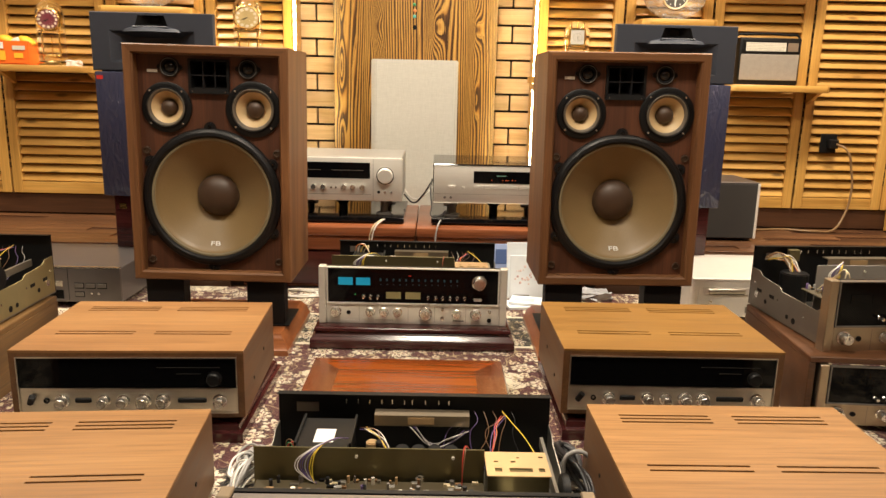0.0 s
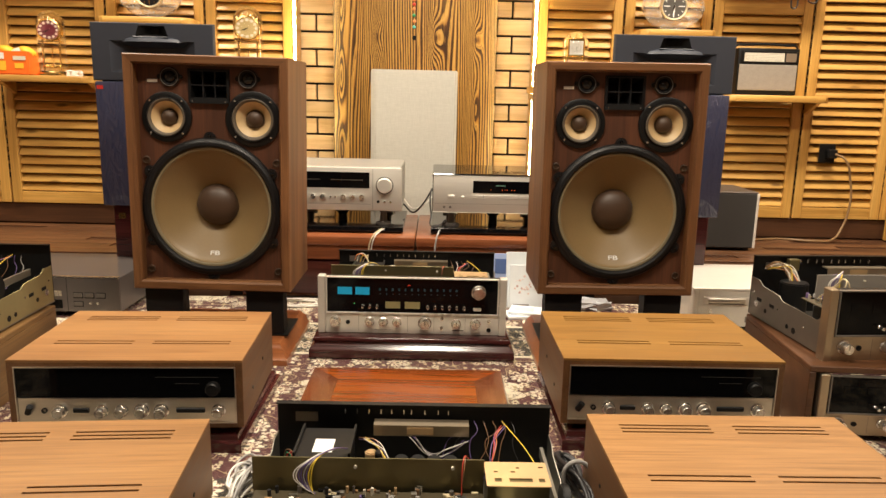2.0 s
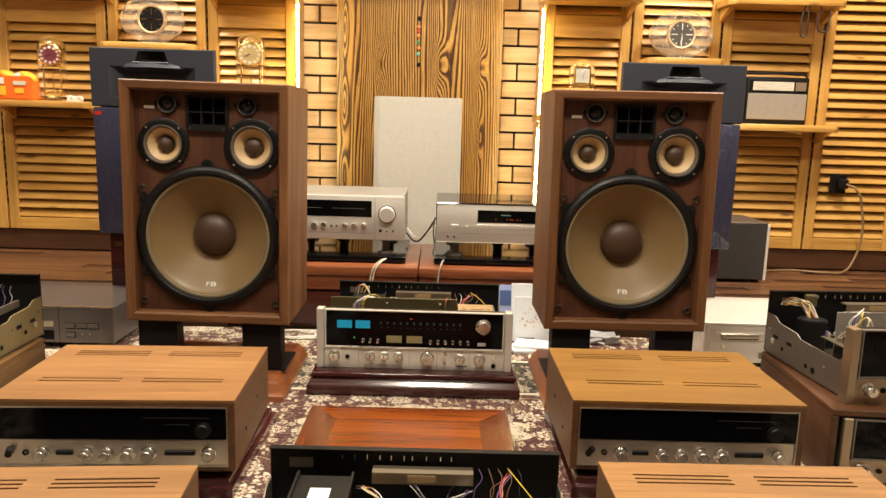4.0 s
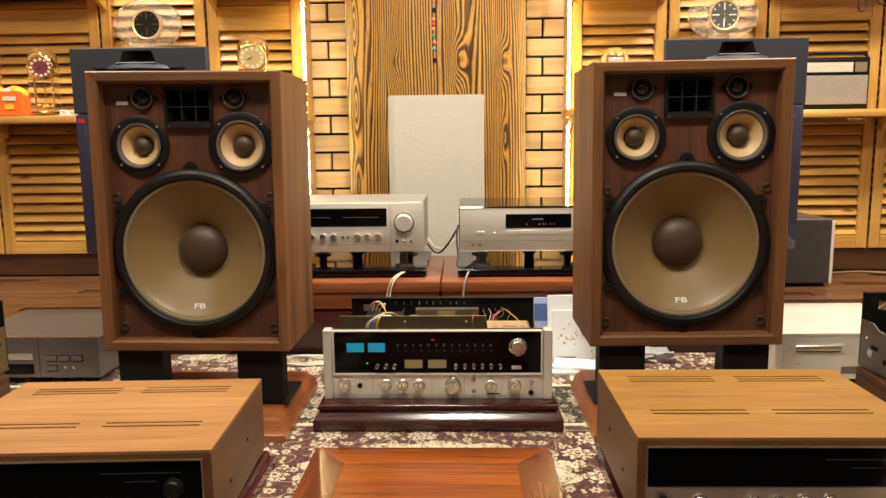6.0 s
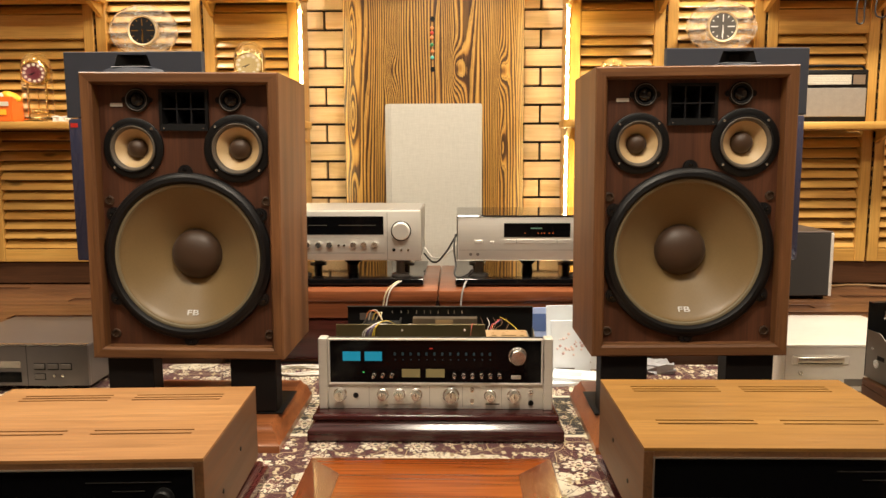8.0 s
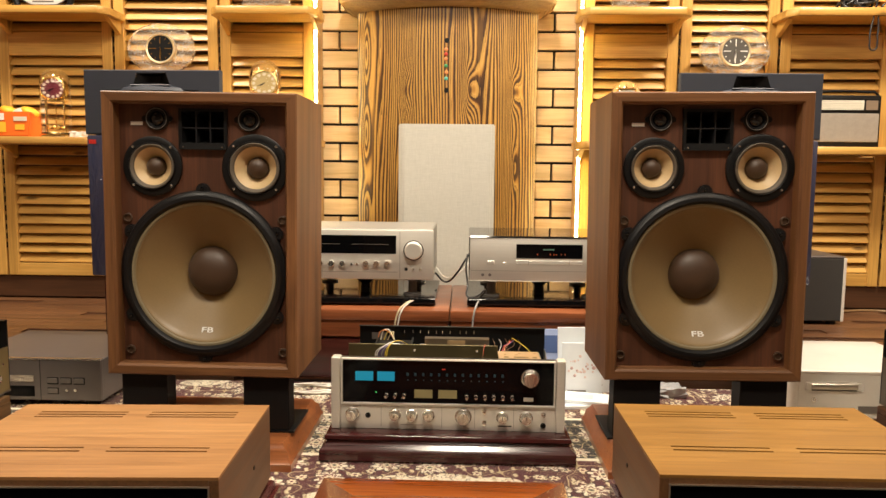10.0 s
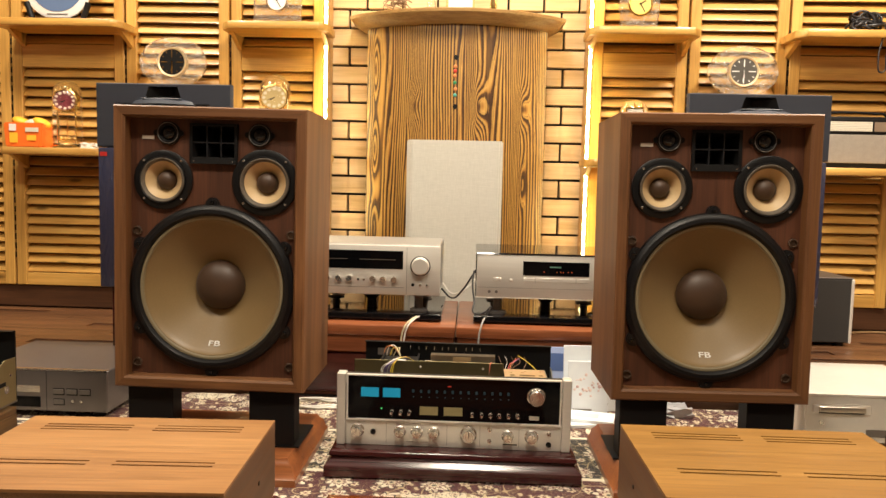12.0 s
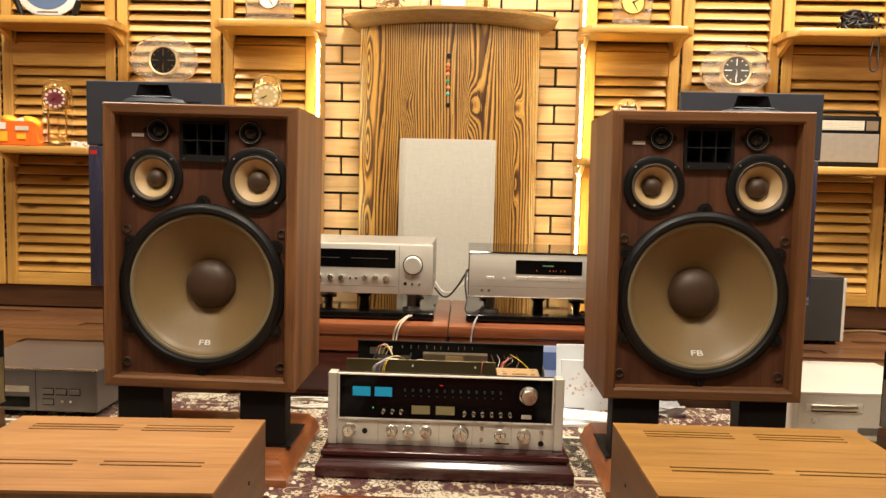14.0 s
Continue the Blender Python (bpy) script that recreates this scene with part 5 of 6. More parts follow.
    loom(0.135, 0.21, 0.10, 0.17, 0.345, 0.14, 0.0, ("red", "orange", "purple", "purple"), 0.008)
    loom(0.17, 0.352, 0.145, 0.215, 0.18, 0.14, 0.002, ("yellow",), 0.001)
    for i in range(7):
        xx = 0.08 + i * 0.018
        wire("wire", [(xx, 0.362, 0.14), (xx + 0.006, 0.345, 0.128), (xx + rng.uniform(-0.02, 0.02), 0.33, 0.112), (xx + rng.uniform(-0.03, 0.03), 0.30, 0.06)], 0.0008, CORD[rng.choice(("white", "grey", "brown", "black", "purple"))], s)
    for i in range(4 if lit else 0):
        wire("wire", [(-h + 0.05 + 0.008 * i, 0.35, 0.12), (-h + 0.07 + 0.01 * i, 0.34, 0.165 + rng.uniform(-0.01, 0.006)), (-h + 0.10, 0.33, 0.14 + rng.uniform(-0.01, 0.01)), (-h + 0.11 + 0.01 * i, 0.30, 0.10)], 0.0013, CORD[("orange", "white", "yellow", "cream")[i]], s)
    return s


def plinth_ogee(name, label, x, y, w, d, h, mat, rz=0.0):
    p = thing(name, label, "plinth", x, y, 0.0, rz)
    bm = bmesh.new()
    prof = [(-0.012, 0.0), (0.0, 0.004), (0.0, h * 0.42), (-0.004, h * 0.5), (-0.012, h * 0.58), (-0.016, h * 0.72), (-0.010, h * 0.80), (-0.012, h * 0.92), (-0.020, h)]
    rows = [[bm.verts.new((sx * (w / 2 + dx), d / 2 + sy * (d / 2 + dx), z)) for sx, sy in ((-1, -1), (1, -1), (1, 1), (-1, 1))] for dx, z in prof]
    for a, b in zip(rows, rows[1:]):
        for i in range(4):
            bm.faces.new((a[i], a[(i + 1) % 4], b[(i + 1) % 4], b[i]))
    bm.faces.new(rows[0][::-1])
    bm.faces.new(rows[-1])
    bmesh.ops.recalc_face_normals(bm, faces=bm.faces)
    part("moulded_base", bm, mat, p)
    part("top_panel", boxm(-w / 2 + 0.022, w / 2 - 0.022, 0.022, d - 0.022, h - 0.01, h + 0.0002), mat, p)
    return p


plinth_ogee("receiver_plinth", "dark mahogany moulded plinth on the carpet", 0.0535, 1.782, 0.597, 0.46, 0.0655, MAHOGANY)
open_receiver(0.0525, 1.834, 0.0657, -0.4, True, "lit vintage receiver without cover on a mahogany plinth", random.Random(3))
open_receiver(0.080, 0.715, 0.0, 0.0, False, "open vintage receiver chassis with exposed wiring on the carpet", random.Random(5))
open_receiver(1.285, 1.375, 0.174, 4.0, False, "open vintage receiver standing on a cased receiver", random.Random(7), None, True)
open_receiver(-1.205, 1.375, 0.160, 1.0, False, "open vintage receiver chassis standing on a wooden case", random.Random(9), GOLDSTEEL)


def large_case(x, y, z, rz, label, board):
    s = thing("large_cased_receiver", label, "receiver", x, y, z, rz, group="large cased receivers")
    W, D, H, T = 0.60, 0.41, 0.163, 0.015
    h = W / 2
    part("top_board", boxm(-h, h, -0.004, D, H - T, H, bevel=0.002), board, s, "dark walnut top board")
    for sx in (-1, 1):
        a, b = sorted((sx * h, sx * (h - T)))
        part("side_board", boxm(a, b, -0.004, D, -0.014, H - T - 0.0003, bevel=0.001), board, s)
    part("rear_panel", boxm(-h + T, h - T, D - 0.01, D - 0.004, 0, H - T), BLACK, s)
    part("bottom_board", boxm(-h + T, h - T, 0.03, D - 0.01, -0.014, -0.002), board, s)
    front_panel(s, False)
    for o in s.children:
        if o.name.split(".")[0] not in ("top_board", "side_board", "rear_panel", "bottom_board"):
            o.scale = (1.0, 1.0, 0.84)
    return s


large_case(1.268, 1.300, 0.0145, -3.5, "vintage receiver in a dark walnut case on the carpet", CASEDARK)
large_case(-1.215, 1.305, 0.0, 3.0, "walnut case on the carpet carrying an open receiver", CASEOLIVE)

# lacquered plinth with a mitred border
gp = thing("lacquered_plinth", "lacquered rosewood plinth with mitred border on the carpet", "plinth", 0.051, 1.105, 0.0)
bm = bmesh.new()
hw, d2, top = 0.248, 0.437, 0.070
prof = [(0.0, 0.0), (0.0, 0.030), (-0.004, 0.036), (-0.006, 0.058), (-0.012, top)]
rows = [[bm.verts.new((sx * (hw + dx), d2 / 2 + sy * (d2 / 2 + dx), z)) for sx, sy in ((-1, -1), (1, -1), (1, 1), (-1, 1))] for dx, z in prof]
for a, b in zip(rows, rows[1:]):
    for i in range(4):
        bm.faces.new((a[i], a[(i + 1) % 4], b[(i + 1) % 4], b[i]))
bm.faces.new(rows[0][::-1])
bm.faces.new(rows[-1])
bmesh.ops.recalc_face_normals(bm, faces=bm.faces)
part("moulded_base", bm, GLOSSBORDER, gp, "dark moulded base")
outer = [(-hw + 0.0125, 0.0125), (hw - 0.0125, 0.0125), (hw - 0.0125, d2 - 0.0125), (-hw + 0.0125, d2 - 0.0125)]
inner = [(-hw + 0.080, 0.086), (hw - 0.080, 0.086), (hw - 0.080, d2 - 0.086), (-hw + 0.080, d2 - 0.086)]
for i in range(4):
    j = (i + 1) % 4
    bm = bmesh.new()
    quad = ((outer[i], 0.0705), (outer[j], 0.0705), (inner[j], 0.0708), (inner[i], 0.0708))
    up = [bm.verts.new((q[0], q[1], z)) for q, z in quad]
    down = [bm.verts.new((q[0], q[1], 0.066)) for q, z in quad]
    bm.faces.new(up)
    bm.faces.new(down[::-1])
    for k in range(4):
        bm.faces.new((down[k], down[(k + 1) % 4], up[(k + 1) % 4], up[k]))
    bmesh.ops.recalc_face_normals(bm, faces=bm.faces)
    part("border_board", bm, GLOSSBORDER_Y if i % 2 else GLOSSWOOD, gp, "dark mitred border" if i % 2 else "")
part("field", boxm(-hw + 0.0802, hw - 0.0802, 0.0862, d2 - 0.0862, 0.060, 0.0712, bevel=0.0003), GLOSSWOOD, gp, "glossy red-brown veneer field")

# ---- cabinets with the amplifier and player ----
for x0, x1 in ((-0.62, 0.042), (0.045, 0.70)):
    c = thing("low_cabinet", "low reddish wood cabinet along the stage", "cabinet", (x0 + x1) / 2, 2.43, 0.0, group="low cabinets")
    w = (x1 - x0) / 2
    part("top_board", boxm(-w, w, 0, 0.55, 0.205, 0.240, bevel=0.005, seg=2), CABINETWOOD, c)
    part("body", boxm(-w + 0.01, w - 0.01, 0.035, 0.54, 0.0, 0.205), CABINETWOOD, c)
    part("rail", boxm(-w + 0.004, w - 0.004, 0.010, 0.034, 0.150, 0.2045, bevel=0.002), CABINETWOOD, c)
    part("drawer_front", boxm(-w + 0.012, w - 0.012, 0.018, 0.034, 0.012, 0.142, bevel=0.003), MAHOGANY, c, "dark drawer front")


def hifi(name, label, x, kind):
    """A champagne hi-fi unit on pillars over a black gloss board."""
    b = thing("isolation_board", "black gloss board on the low cabinet", "board", x, 2.50, 0.240, group="isolation boards")
    part("board", boxm(-0.245, 0.245, 0, 0.42, 0.006, 0.026, bevel=0.002), BLACKGLOSS, b)
    for sx in (-0.2, 0.2):
        for yy in (0.05, 0.37):
            part("foot", tube(bmesh.new(), (sx, yy, 0.003), (0, 0, 1), 0.018, 0.006, 16), RUBBER, b)
    s = thing(name, label, kind, x, 2.53, 0.266)
    h = 0.2375
    for sx in (-0.165, 0.165):
        for yy in (0.05, 0.33):
            p = part("pillar", lathe([(0.030, 0.0), (0.030, 0.006), (0.015, 0.010), (0.013, 0.048), (0.026, 0.052), (0.026, 0.058)], 24, (sx, yy, 0), "z"), GREYMETAL, s, "dark turned metal pillar")
    part("centre_foot", lathe([(0.018, 0.0), (0.016, 0.03), (0.030, 0.045), (0.030, 0.058)], 24, (0.0, 0.10, 0), "z"), BLACK, s)
    hgt = 0.166 if kind == "amplifier" else 0.148
    z0 = 0.058
    inset = 0.004 if kind == "amplifier" else -0.003
    part("body", boxm(-h + inset, h - inset, 0.008 if inset > 0 else -0.004, 0.38, z0, z0 + hgt - 0.001, bevel=0.004), LIDGREY if kind == "amplifier" else BLACKGLOSS, s, "satin grey lid and sides" if kind == "amplifier" else "black gloss lid and sides")
    f = part("front_panel", boxm(-h, h, -0.006, 0.008 if inset > 0 else -0.0042, z0, z0 + hgt - (0.003 if inset > 0 else 0.007), bevel=0.003, seg=2), CHAMPAGNE, s, "champagne aluminium front")
    if kind == "amplifier":
        part("meter_window", boxm(-0.160, 0.115, -0.0072, -0.006, z0 + 0.085, z0 + 0.145), DARKGLASS, f, "dark meter window")
        for xx in (-0.10, 0.0, 0.06):
            part("meter_scale", boxm(xx - 0.03, xx + 0.03, -0.0076, -0.0072, z0 + 0.115, z0 + 0.1165), GREYMETAL, f)
        part("volume_knob", lathe([(0.030, 0), (0.030, 0.004), (0.0285, 0.005), (0.0275, 0.022), (0.025, 0.024), (0, 0.024)], 40, (0.172, -0.006, z0 + 0.097)), CHAMPAGNE, f, "large round volume knob")
        part("knob_ring", lathe([(0.033, 0), (0.033, 0.002), (0.030, 0.002)], 40, (0.172, -0.006, z0 + 0.097)), BLACK, f)
        for xx in (-0.135, -0.098, -0.062, 0.016, 0.050, 0.086):
            part("knob", lathe([(0.011, 0), (0.011, 0.010), (0.009, 0.013), (0, 0.013)], 20, (xx, -0.006, z0 + 0.052)), KNOBMETAL, f)
        for xx in (-0.032, -0.014, 0.172, 0.195):
            part("button", tube(bmesh.new(), (xx, -0.008, z0 + 0.050 if xx < 0.1 else z0 + 0.035), (0, 1, 0), 0.0042, 0.006, 12), KNOBMETAL, f)
        part("jack", tube(bmesh.new(), (0.148, -0.0065, z0 + 0.035), (0, 1, 0), 0.0055, 0.003, 14), BLACK, f)
        part("groove", boxm(-h + 0.004, 0.118, -0.0066, -0.0058, z0 + 0.024, z0 + 0.0252), GREYMETAL, f)
        part("groove", boxm(0.1265, 0.1277, -0.0066, -0.0058, z0 + 0.004, z0 + hgt - 0.008), GREYMETAL, f)
    else:
        part("display", boxm(-0.087, 0.128, -0.0072, -0.006, z0 + 0.076, z0 + 0.122), DARKGLASS, f, "dark display window")
        amber = glow("amber_display", (0.5, 0.09, 0.02), 0.06)
        for xx in (-0.02, 0.022, 0.034, 0.042, 0.058, 0.070):
            part("digit", boxm(xx, xx + 0.003, -0.0076, -0.0072, z0 + 0.087, z0 + 0.091), amber, f)
        part("maker_bar", boxm(0.000, 0.036, -0.0076, -0.0072, z0 + 0.103, z0 + 0.107), glow("pale_mark", (0.10, 0.20, 0.16), 0.05), f)
        part("tray", boxm(-0.087, 0.128, -0.008, -0.006, z0 + 0.055, z0 + 0.069, bevel=0.001), CHAMPAGNE, f, "pale disc tray lip")
        for xx in (-0.047, 0.085):
            part("gap", boxm(xx, xx + 0.001, -0.0084, -0.008, z0 + 0.055, z0 + 0.069), GREYMETAL, f)
        part("button", boxm(-0.183, -0.157, -0.009, -0.006, z0 + 0.056, z0 + 0.067, bevel=0.001), CHAMPAGNE, f)
        for xx in (-0.125, 0.160, 0.195):
            part("button", boxm(xx - 0.005, xx + 0.005, -0.009, -0.006, z0 + 0.055, z0 + 0.063, bevel=0.001), CHAMPAGNE, f)
        for xx in (-0.195, -0.172):
            part("print_mark", tube(bmesh.new(), (xx, -0.0062, z0 + 0.020), (0, 1, 0), 0.005, 0.001, 14), GREYMETAL, f)
        part("lower_band", boxm(-h + 0.003, h - 0.003, -0.0066, -0.0058, z0 + 0.0335, z0 + 0.0343), GREYMETAL, f)
    return s


hifi("integrated_amplifier", "champagne silver integrated amplifier on dark metal pillars", -0.2505, "amplifier")
hifi("disc_player", "champagne silver disc player with black gloss lid", 0.3435, "disc player")

# ---- decks at the sides ----
d = thing("grey_deck", "dark grey hi-fi deck on the carpet", "hi-fi deck", -1.150, 2.15, 0.0)
part("body", boxm(-0.213, 0.213, 0.008, 0.36, 0.018, 0.138, bevel=0.002), DECKGREY, d)
fp = part("front_panel", boxm(-0.215, 0.215, -0.008, 0.008, 0.018, 0.140, bevel=0.003), DECKGREY, d)
part("edge_trim", boxm(-0.213, 0.213, -0.0095, 0.006, 0.136, 0.1405), KNOBMETAL, d, "bright front edge")
for xx in (0.060, 0.098, 0.136):
    part("button_well", boxm(xx - 0.002, xx + 0.030, -0.0088, -0.008, 0.066, 0.086), BLACK, fp)
    part("button", boxm(xx, xx + 0.028, -0.013, -0.0088, 0.070, 0.084, bevel=0.001), GREYMETAL, fp)
part("button_well", boxm(0.058, 0.090, -0.0088, -0.008, 0.037, 0.056), BLACK, fp)
part("button", boxm(0.060, 0.088, -0.012, -0.0088, 0.040, 0.054, bevel=0.001), GREYMETAL, fp)
for xx in (0.116, 0.140):
    part("knob", tube(bmesh.new(), (xx, -0.011, 0.050), (0, 1, 0), 0.004, 0.006, 12), KNOBMETAL, fp)
part("tray", boxm(-0.07, 0.020, -0.011, -0.008, 0.072, 0.092, bevel=0.001), KNOBMETAL, fp, "bright disc tray")
part("window", boxm(-0.07, 0.020, -0.0095, -0.008, 0.030, 0.060), DARKGLASS, fp)
part("side_groove", boxm(0.037, 0.0385, -0.0086, -0.0078, 0.020, 0.136), BLACK, fp)
for xx in (-0.17, 0.17):
    for yy in (0.03, 0.32):
        part("foot", tube(bmesh.new(), (xx, yy, 0.009), (0, 0, 1), 0.02, 0.018, 18), BLACK, d)

d = thing("pale_deck", "pale champagne disc player on the carpet", "hi-fi deck", 1.190, 2.12, 0.0)
part("body", boxm(-0.215, 0.215, 0.010, 0.37, 0.018, 0.150, bevel=0.003), WHITEMETAL, d)
fp = part("front_panel", boxm(-0.195, 0.195, -0.010, 0.010, 0.018, 0.1495, bevel=0.004), WHITEMETAL, d)
part("top_lip", boxm(-0.213, 0.213, -0.012, 0.012, 0.142, 0.152, bevel=0.002), WHITEMETAL, d)
part("tray", boxm(-0.175, -0.02, -0.013, -0.010, 0.096, 0.122, bevel=0.003), WHITEMETAL, fp)
part("tray_lip", boxm(-0.160, -0.036, -0.019, -0.0131, 0.101, 0.117, bevel=0.0028, seg=3), SILVER, fp, "long rounded metal tray lip")
part("tray_gap", boxm(-0.158, -0.038, -0.0136, -0.0130, 0.0975, 0.1005), BLACK, fp)
for sx in (-1, 1):
    part("side_pillar", tube(bmesh.new(), (sx * 0.200, 0.004, 0.083), (0, 0, 1), 0.015, 0.128, 20), WHITEMETAL, d)
part("knob", lathe([(0.030, 0), (0.030, 0.010), (0.026, 0.014), (0, 0.014)], 32, (0.060, -0.010, 0.085)), BLACK, fp, "round black control dial")
part("button", tube(bmesh.new(), (-0.150, -0.012, 0.072), (0, 1, 0), 0.006, 0.006, 14), KNOBMETAL, fp)
part("socket_plate", boxm(-0.03, 0.11, -0.0115, -0.010, 0.035, 0.055), GREYMETAL, fp)
for xx in (-0.17, 0.17):
    for yy in (0.03, 0.32):
        part("foot", tube(bmesh.new(), (xx, yy, 0.009), (0, 0, 1), 0.02, 0.018, 18), BLACK, d)

sb = thing("subwoofer", "dark grey subwoofer with pale edge on the stage", "subwoofer", 1.40, 3.00, STAGE)
part("cabinet", boxm(-0.165, 0.160, 0, 0.30, 0.014, 0.262, bevel=0.004), SUBGREY, sb)
part("top_panel", boxm(-0.165, 0.160, 0.0, 0.30, 0.2625, 0.268, bevel=0.002), DECKGREY, sb)
part("edge_strip", boxm(0.152, 0.163, -0.004, 0.02, 0.014, 0.262, bevel=0.002), WHITEMETAL, sb, "pale metal edge strip")
for xx in (-0.13, 0.13):
    for yy in (0.03, 0.27):
        part("foot", tube(bmesh.new(), (xx, yy, 0.007), (0, 0, 1), 0.018, 0.014, 16), BLACK, sb)


# ---- things on the shelves ----
def dial_marks(parent, R, y, mat, n=12, long=0.2):
    for i in range(n):
        a = 2 * math.pi * i / n
        bm = boxm(-R * 0.035, R * 0.035, y - 0.0008, y, R * (0.9 - long), R * 0.9)
        bmesh.ops.rotate(bm, verts=bm.verts, cent=(0, 0, 0), matrix=Matrix.Rotation(a, 3, "Y"))
        part("hour_mark", bm, mat, parent)


def clock_pointers(parent, R, y, mat, h, m):
    for ang, ln, w in ((h, 0.5, 0.05), (m, 0.75, 0.035)):
        bm = boxm(-R * w, R * w, y - 0.0012, y - 0.0004, -R * 0.1, R * ln)
        bmesh.ops.rotate(bm, verts=bm.verts, cent=(0, 0, 0), matrix=Matrix.Rotation(radians(ang), 3, "Y"))
        part("pointer", bm, mat, parent)


def disc_clock(x, z, face, marks, label):
    s = thing("crystal_clock", label, "clock", x, 3.27, z, group="crystal disc clocks")
    R = 0.144
    SQ = 0.74
    bm = bmesh.new()
    rnd = random.Random(int(1000 * x))
    n = 48
    rings = []
    for rr, yy in ((0.40, -0.013), (0.98, -0.010), (1.0, 0.0), (0.98, 0.010), (0.40, 0.013)):
        rings.append([bm.verts.new((R * rr * (1 + rnd.uniform(-0.018, 0.018) * (rr > 0.9)) * math.cos(2 * math.pi * i / n), yy, R * SQ + 0.002 + SQ * R * rr * math.sin(2 * math.pi * i / n))) for i in range(n)])
    for a, b in zip(rings, rings[1:] + rings[:1]):
        for i in range(n):
            bm.faces.new((a[i], a[(i + 1) % n], b[(i + 1) % n], b[i]))
    bmesh.ops.recalc_face_normals(bm, faces=bm.faces)
    part("crystal_disc", bm, CRYSTAL, s, "rippled clear crystal disc")
    c = part("clock_case", lathe([(0.062, -0.014), (0.062, 0.015), (0.060, 0.018), (0.056, 0.017), (0.0535, 0.014)], 40), BEZEL, s, "pale gilt clock bezel", at=(0, 0, R * SQ + 0.002))
    part("dial", lathe([(0, 0.0135), (0.0545, 0.0135), (0.055, -0.012)], 40), face, c)
    dial_marks(c, 0.054, -0.0137, marks, 12, 0.14)
    dial_marks(c, 0.054, -0.0139, marks, 4, 0.55)
    clock_pointers(c, 0.054, -0.0147, marks, 178, 184)
    part("foot", boxm(-0.05, 0.05, -0.022, 0.022, 0.0, 0.006, bevel=0.002), CRYSTAL, s)
    return s


disc_clock(-1.200, MIDZ, BLACK, GOLD, "round crystal clock with black dial on a shelf")
disc_clock(1.190, MIDZ, plain("grey_dial", (0.075, 0.07, 0.062), 0.4), WHITE, "round crystal clock with grey dial on a shelf")


def dome_clock(x, z, dial_colour, label, square=False, scale=1.0, high=0.285):
    s = thing("anniversary_clock", label, "clock", x, 3.275, z, group="anniversary clocks")
    k = scale
    part("base", lathe([(0.068 * k, 0), (0.068 * k, 0.008), (0.060 * k, 0.014), (0.056 * k, 0.020), (0.0, 0.020)], 40, (0, 0, 0), "z"), GOLD, s)
    R = 0.060 * k
    dome = [(R, 0.0145), (R, high - R)] + [(R * math.cos(a), high - R + R * math.sin(a)) for a in (0.3, 0.6, 0.9, 1.2, 1.45)] + [(0.0, high)]
    inner = [(0.0, high - 0.0016)] + [((R - 0.0016) * math.cos(a), high - R + (R - 0.0016) * math.sin(a)) for a in (1.45, 1.2, 0.9, 0.6, 0.3)] + [(R - 0.0016, high - R), (R - 0.0016, 0.0145)]
    g = part("glass_dome", lathe(dome + inner, 36, (0, 0, 0), "z"), GLASS, s, "clear glass dome")
    g.visible_shadow = False
    zc = high * 0.70
    for sx in (-0.030, 0.030):
        part("column", tube(bmesh.new(), (sx * k, 0, 0.02 + zc * 0.36), (0, 0, 1), 0.0035, zc * 0.72, 12), GOLD, s)
    part("plate", boxm(-0.04 * k, 0.04 * k, -0.012, 0.012, zc * 0.74, zc * 0.74 + 0.005), GOLD, s)
    if square:
        c = part("clock_case", boxm(-0.032, 0.032, -0.016, 0.004, zc - 0.04, zc + 0.04, bevel=0.004), GOLD, s)
        part("dial", boxm(-0.026, 0.026, -0.0175, -0.016, zc - 0.030, zc + 0.030), dial_colour, c)
        h = part("dial_rim", lathe([(0.018, 0), (0.018, 0.001), (0.0165, 0.001)], 24), GREYMETAL, c, at=(0, -0.0175, zc))
        clock_pointers(h, 0.018, -0.001, BLACK, 50, 165)
        for i in range(3):
            part("finial", tube(bmesh.new(), ((i - 1) * 0.024, -0.006, zc + 0.046), (0, 0, 1), 0.004, 0.014, 10, r2=0.001), GOLD, s)
    else:
        c = part("clock_case", lathe([(0.048 * k, -0.012), (0.048 * k, 0.012), (0.044 * k, 0.015), (0.041 * k, 0.012)], 36), GOLD, s, at=(0, -0.004, zc))
        part("dial", lathe([(0, 0.0115), (0.042 * k, 0.0115), (0.043 * k, -0.01)], 36), dial_colour, c)
        for i in range(12):
            a = 2 * math.pi * i / 12
            part("numeral_disc", tube(bmesh.new(), (0.033 * k * math.sin(a), -0.0118, 0.033 * k * math.cos(a)), (0, 1, 0), 0.0056 * k, 0.0012, 12), NUMERAL, c)
        clock_pointers(c, 0.030 * k, -0.0128, BLACK, 232, 245)
        for i in range(5):
            a = -0.7 + 0.35 * i
            part("crest", tube(bmesh.new(), (0.050 * k * math.sin(a), -0.004, zc + 0.050 * k * math.cos(a)), (math.sin(a), 0, math.cos(a)), 0.006, 0.012, 8, r2=0.002), GOLD, s)
    # torsion pendulum
    for i in range(4):
        a = math.pi / 4 + math.pi / 2 * i
        bm = bmesh.new()
        bmesh.ops.create_uvsphere(bm, u_segments=12, v_segments=8, radius=0.009 * k, matrix=Matrix.Translation((0.02 * k * math.cos(a), 0.02 * k * math.sin(a), 0.045)))
        part("pendulum_ball", bm, GOLD, s)
    part("pendulum_rod", tube(bmesh.new(), (0, 0, 0.09), (0, 0, 1), 0.0015, 0.09, 8), GOLD, s)
    return s


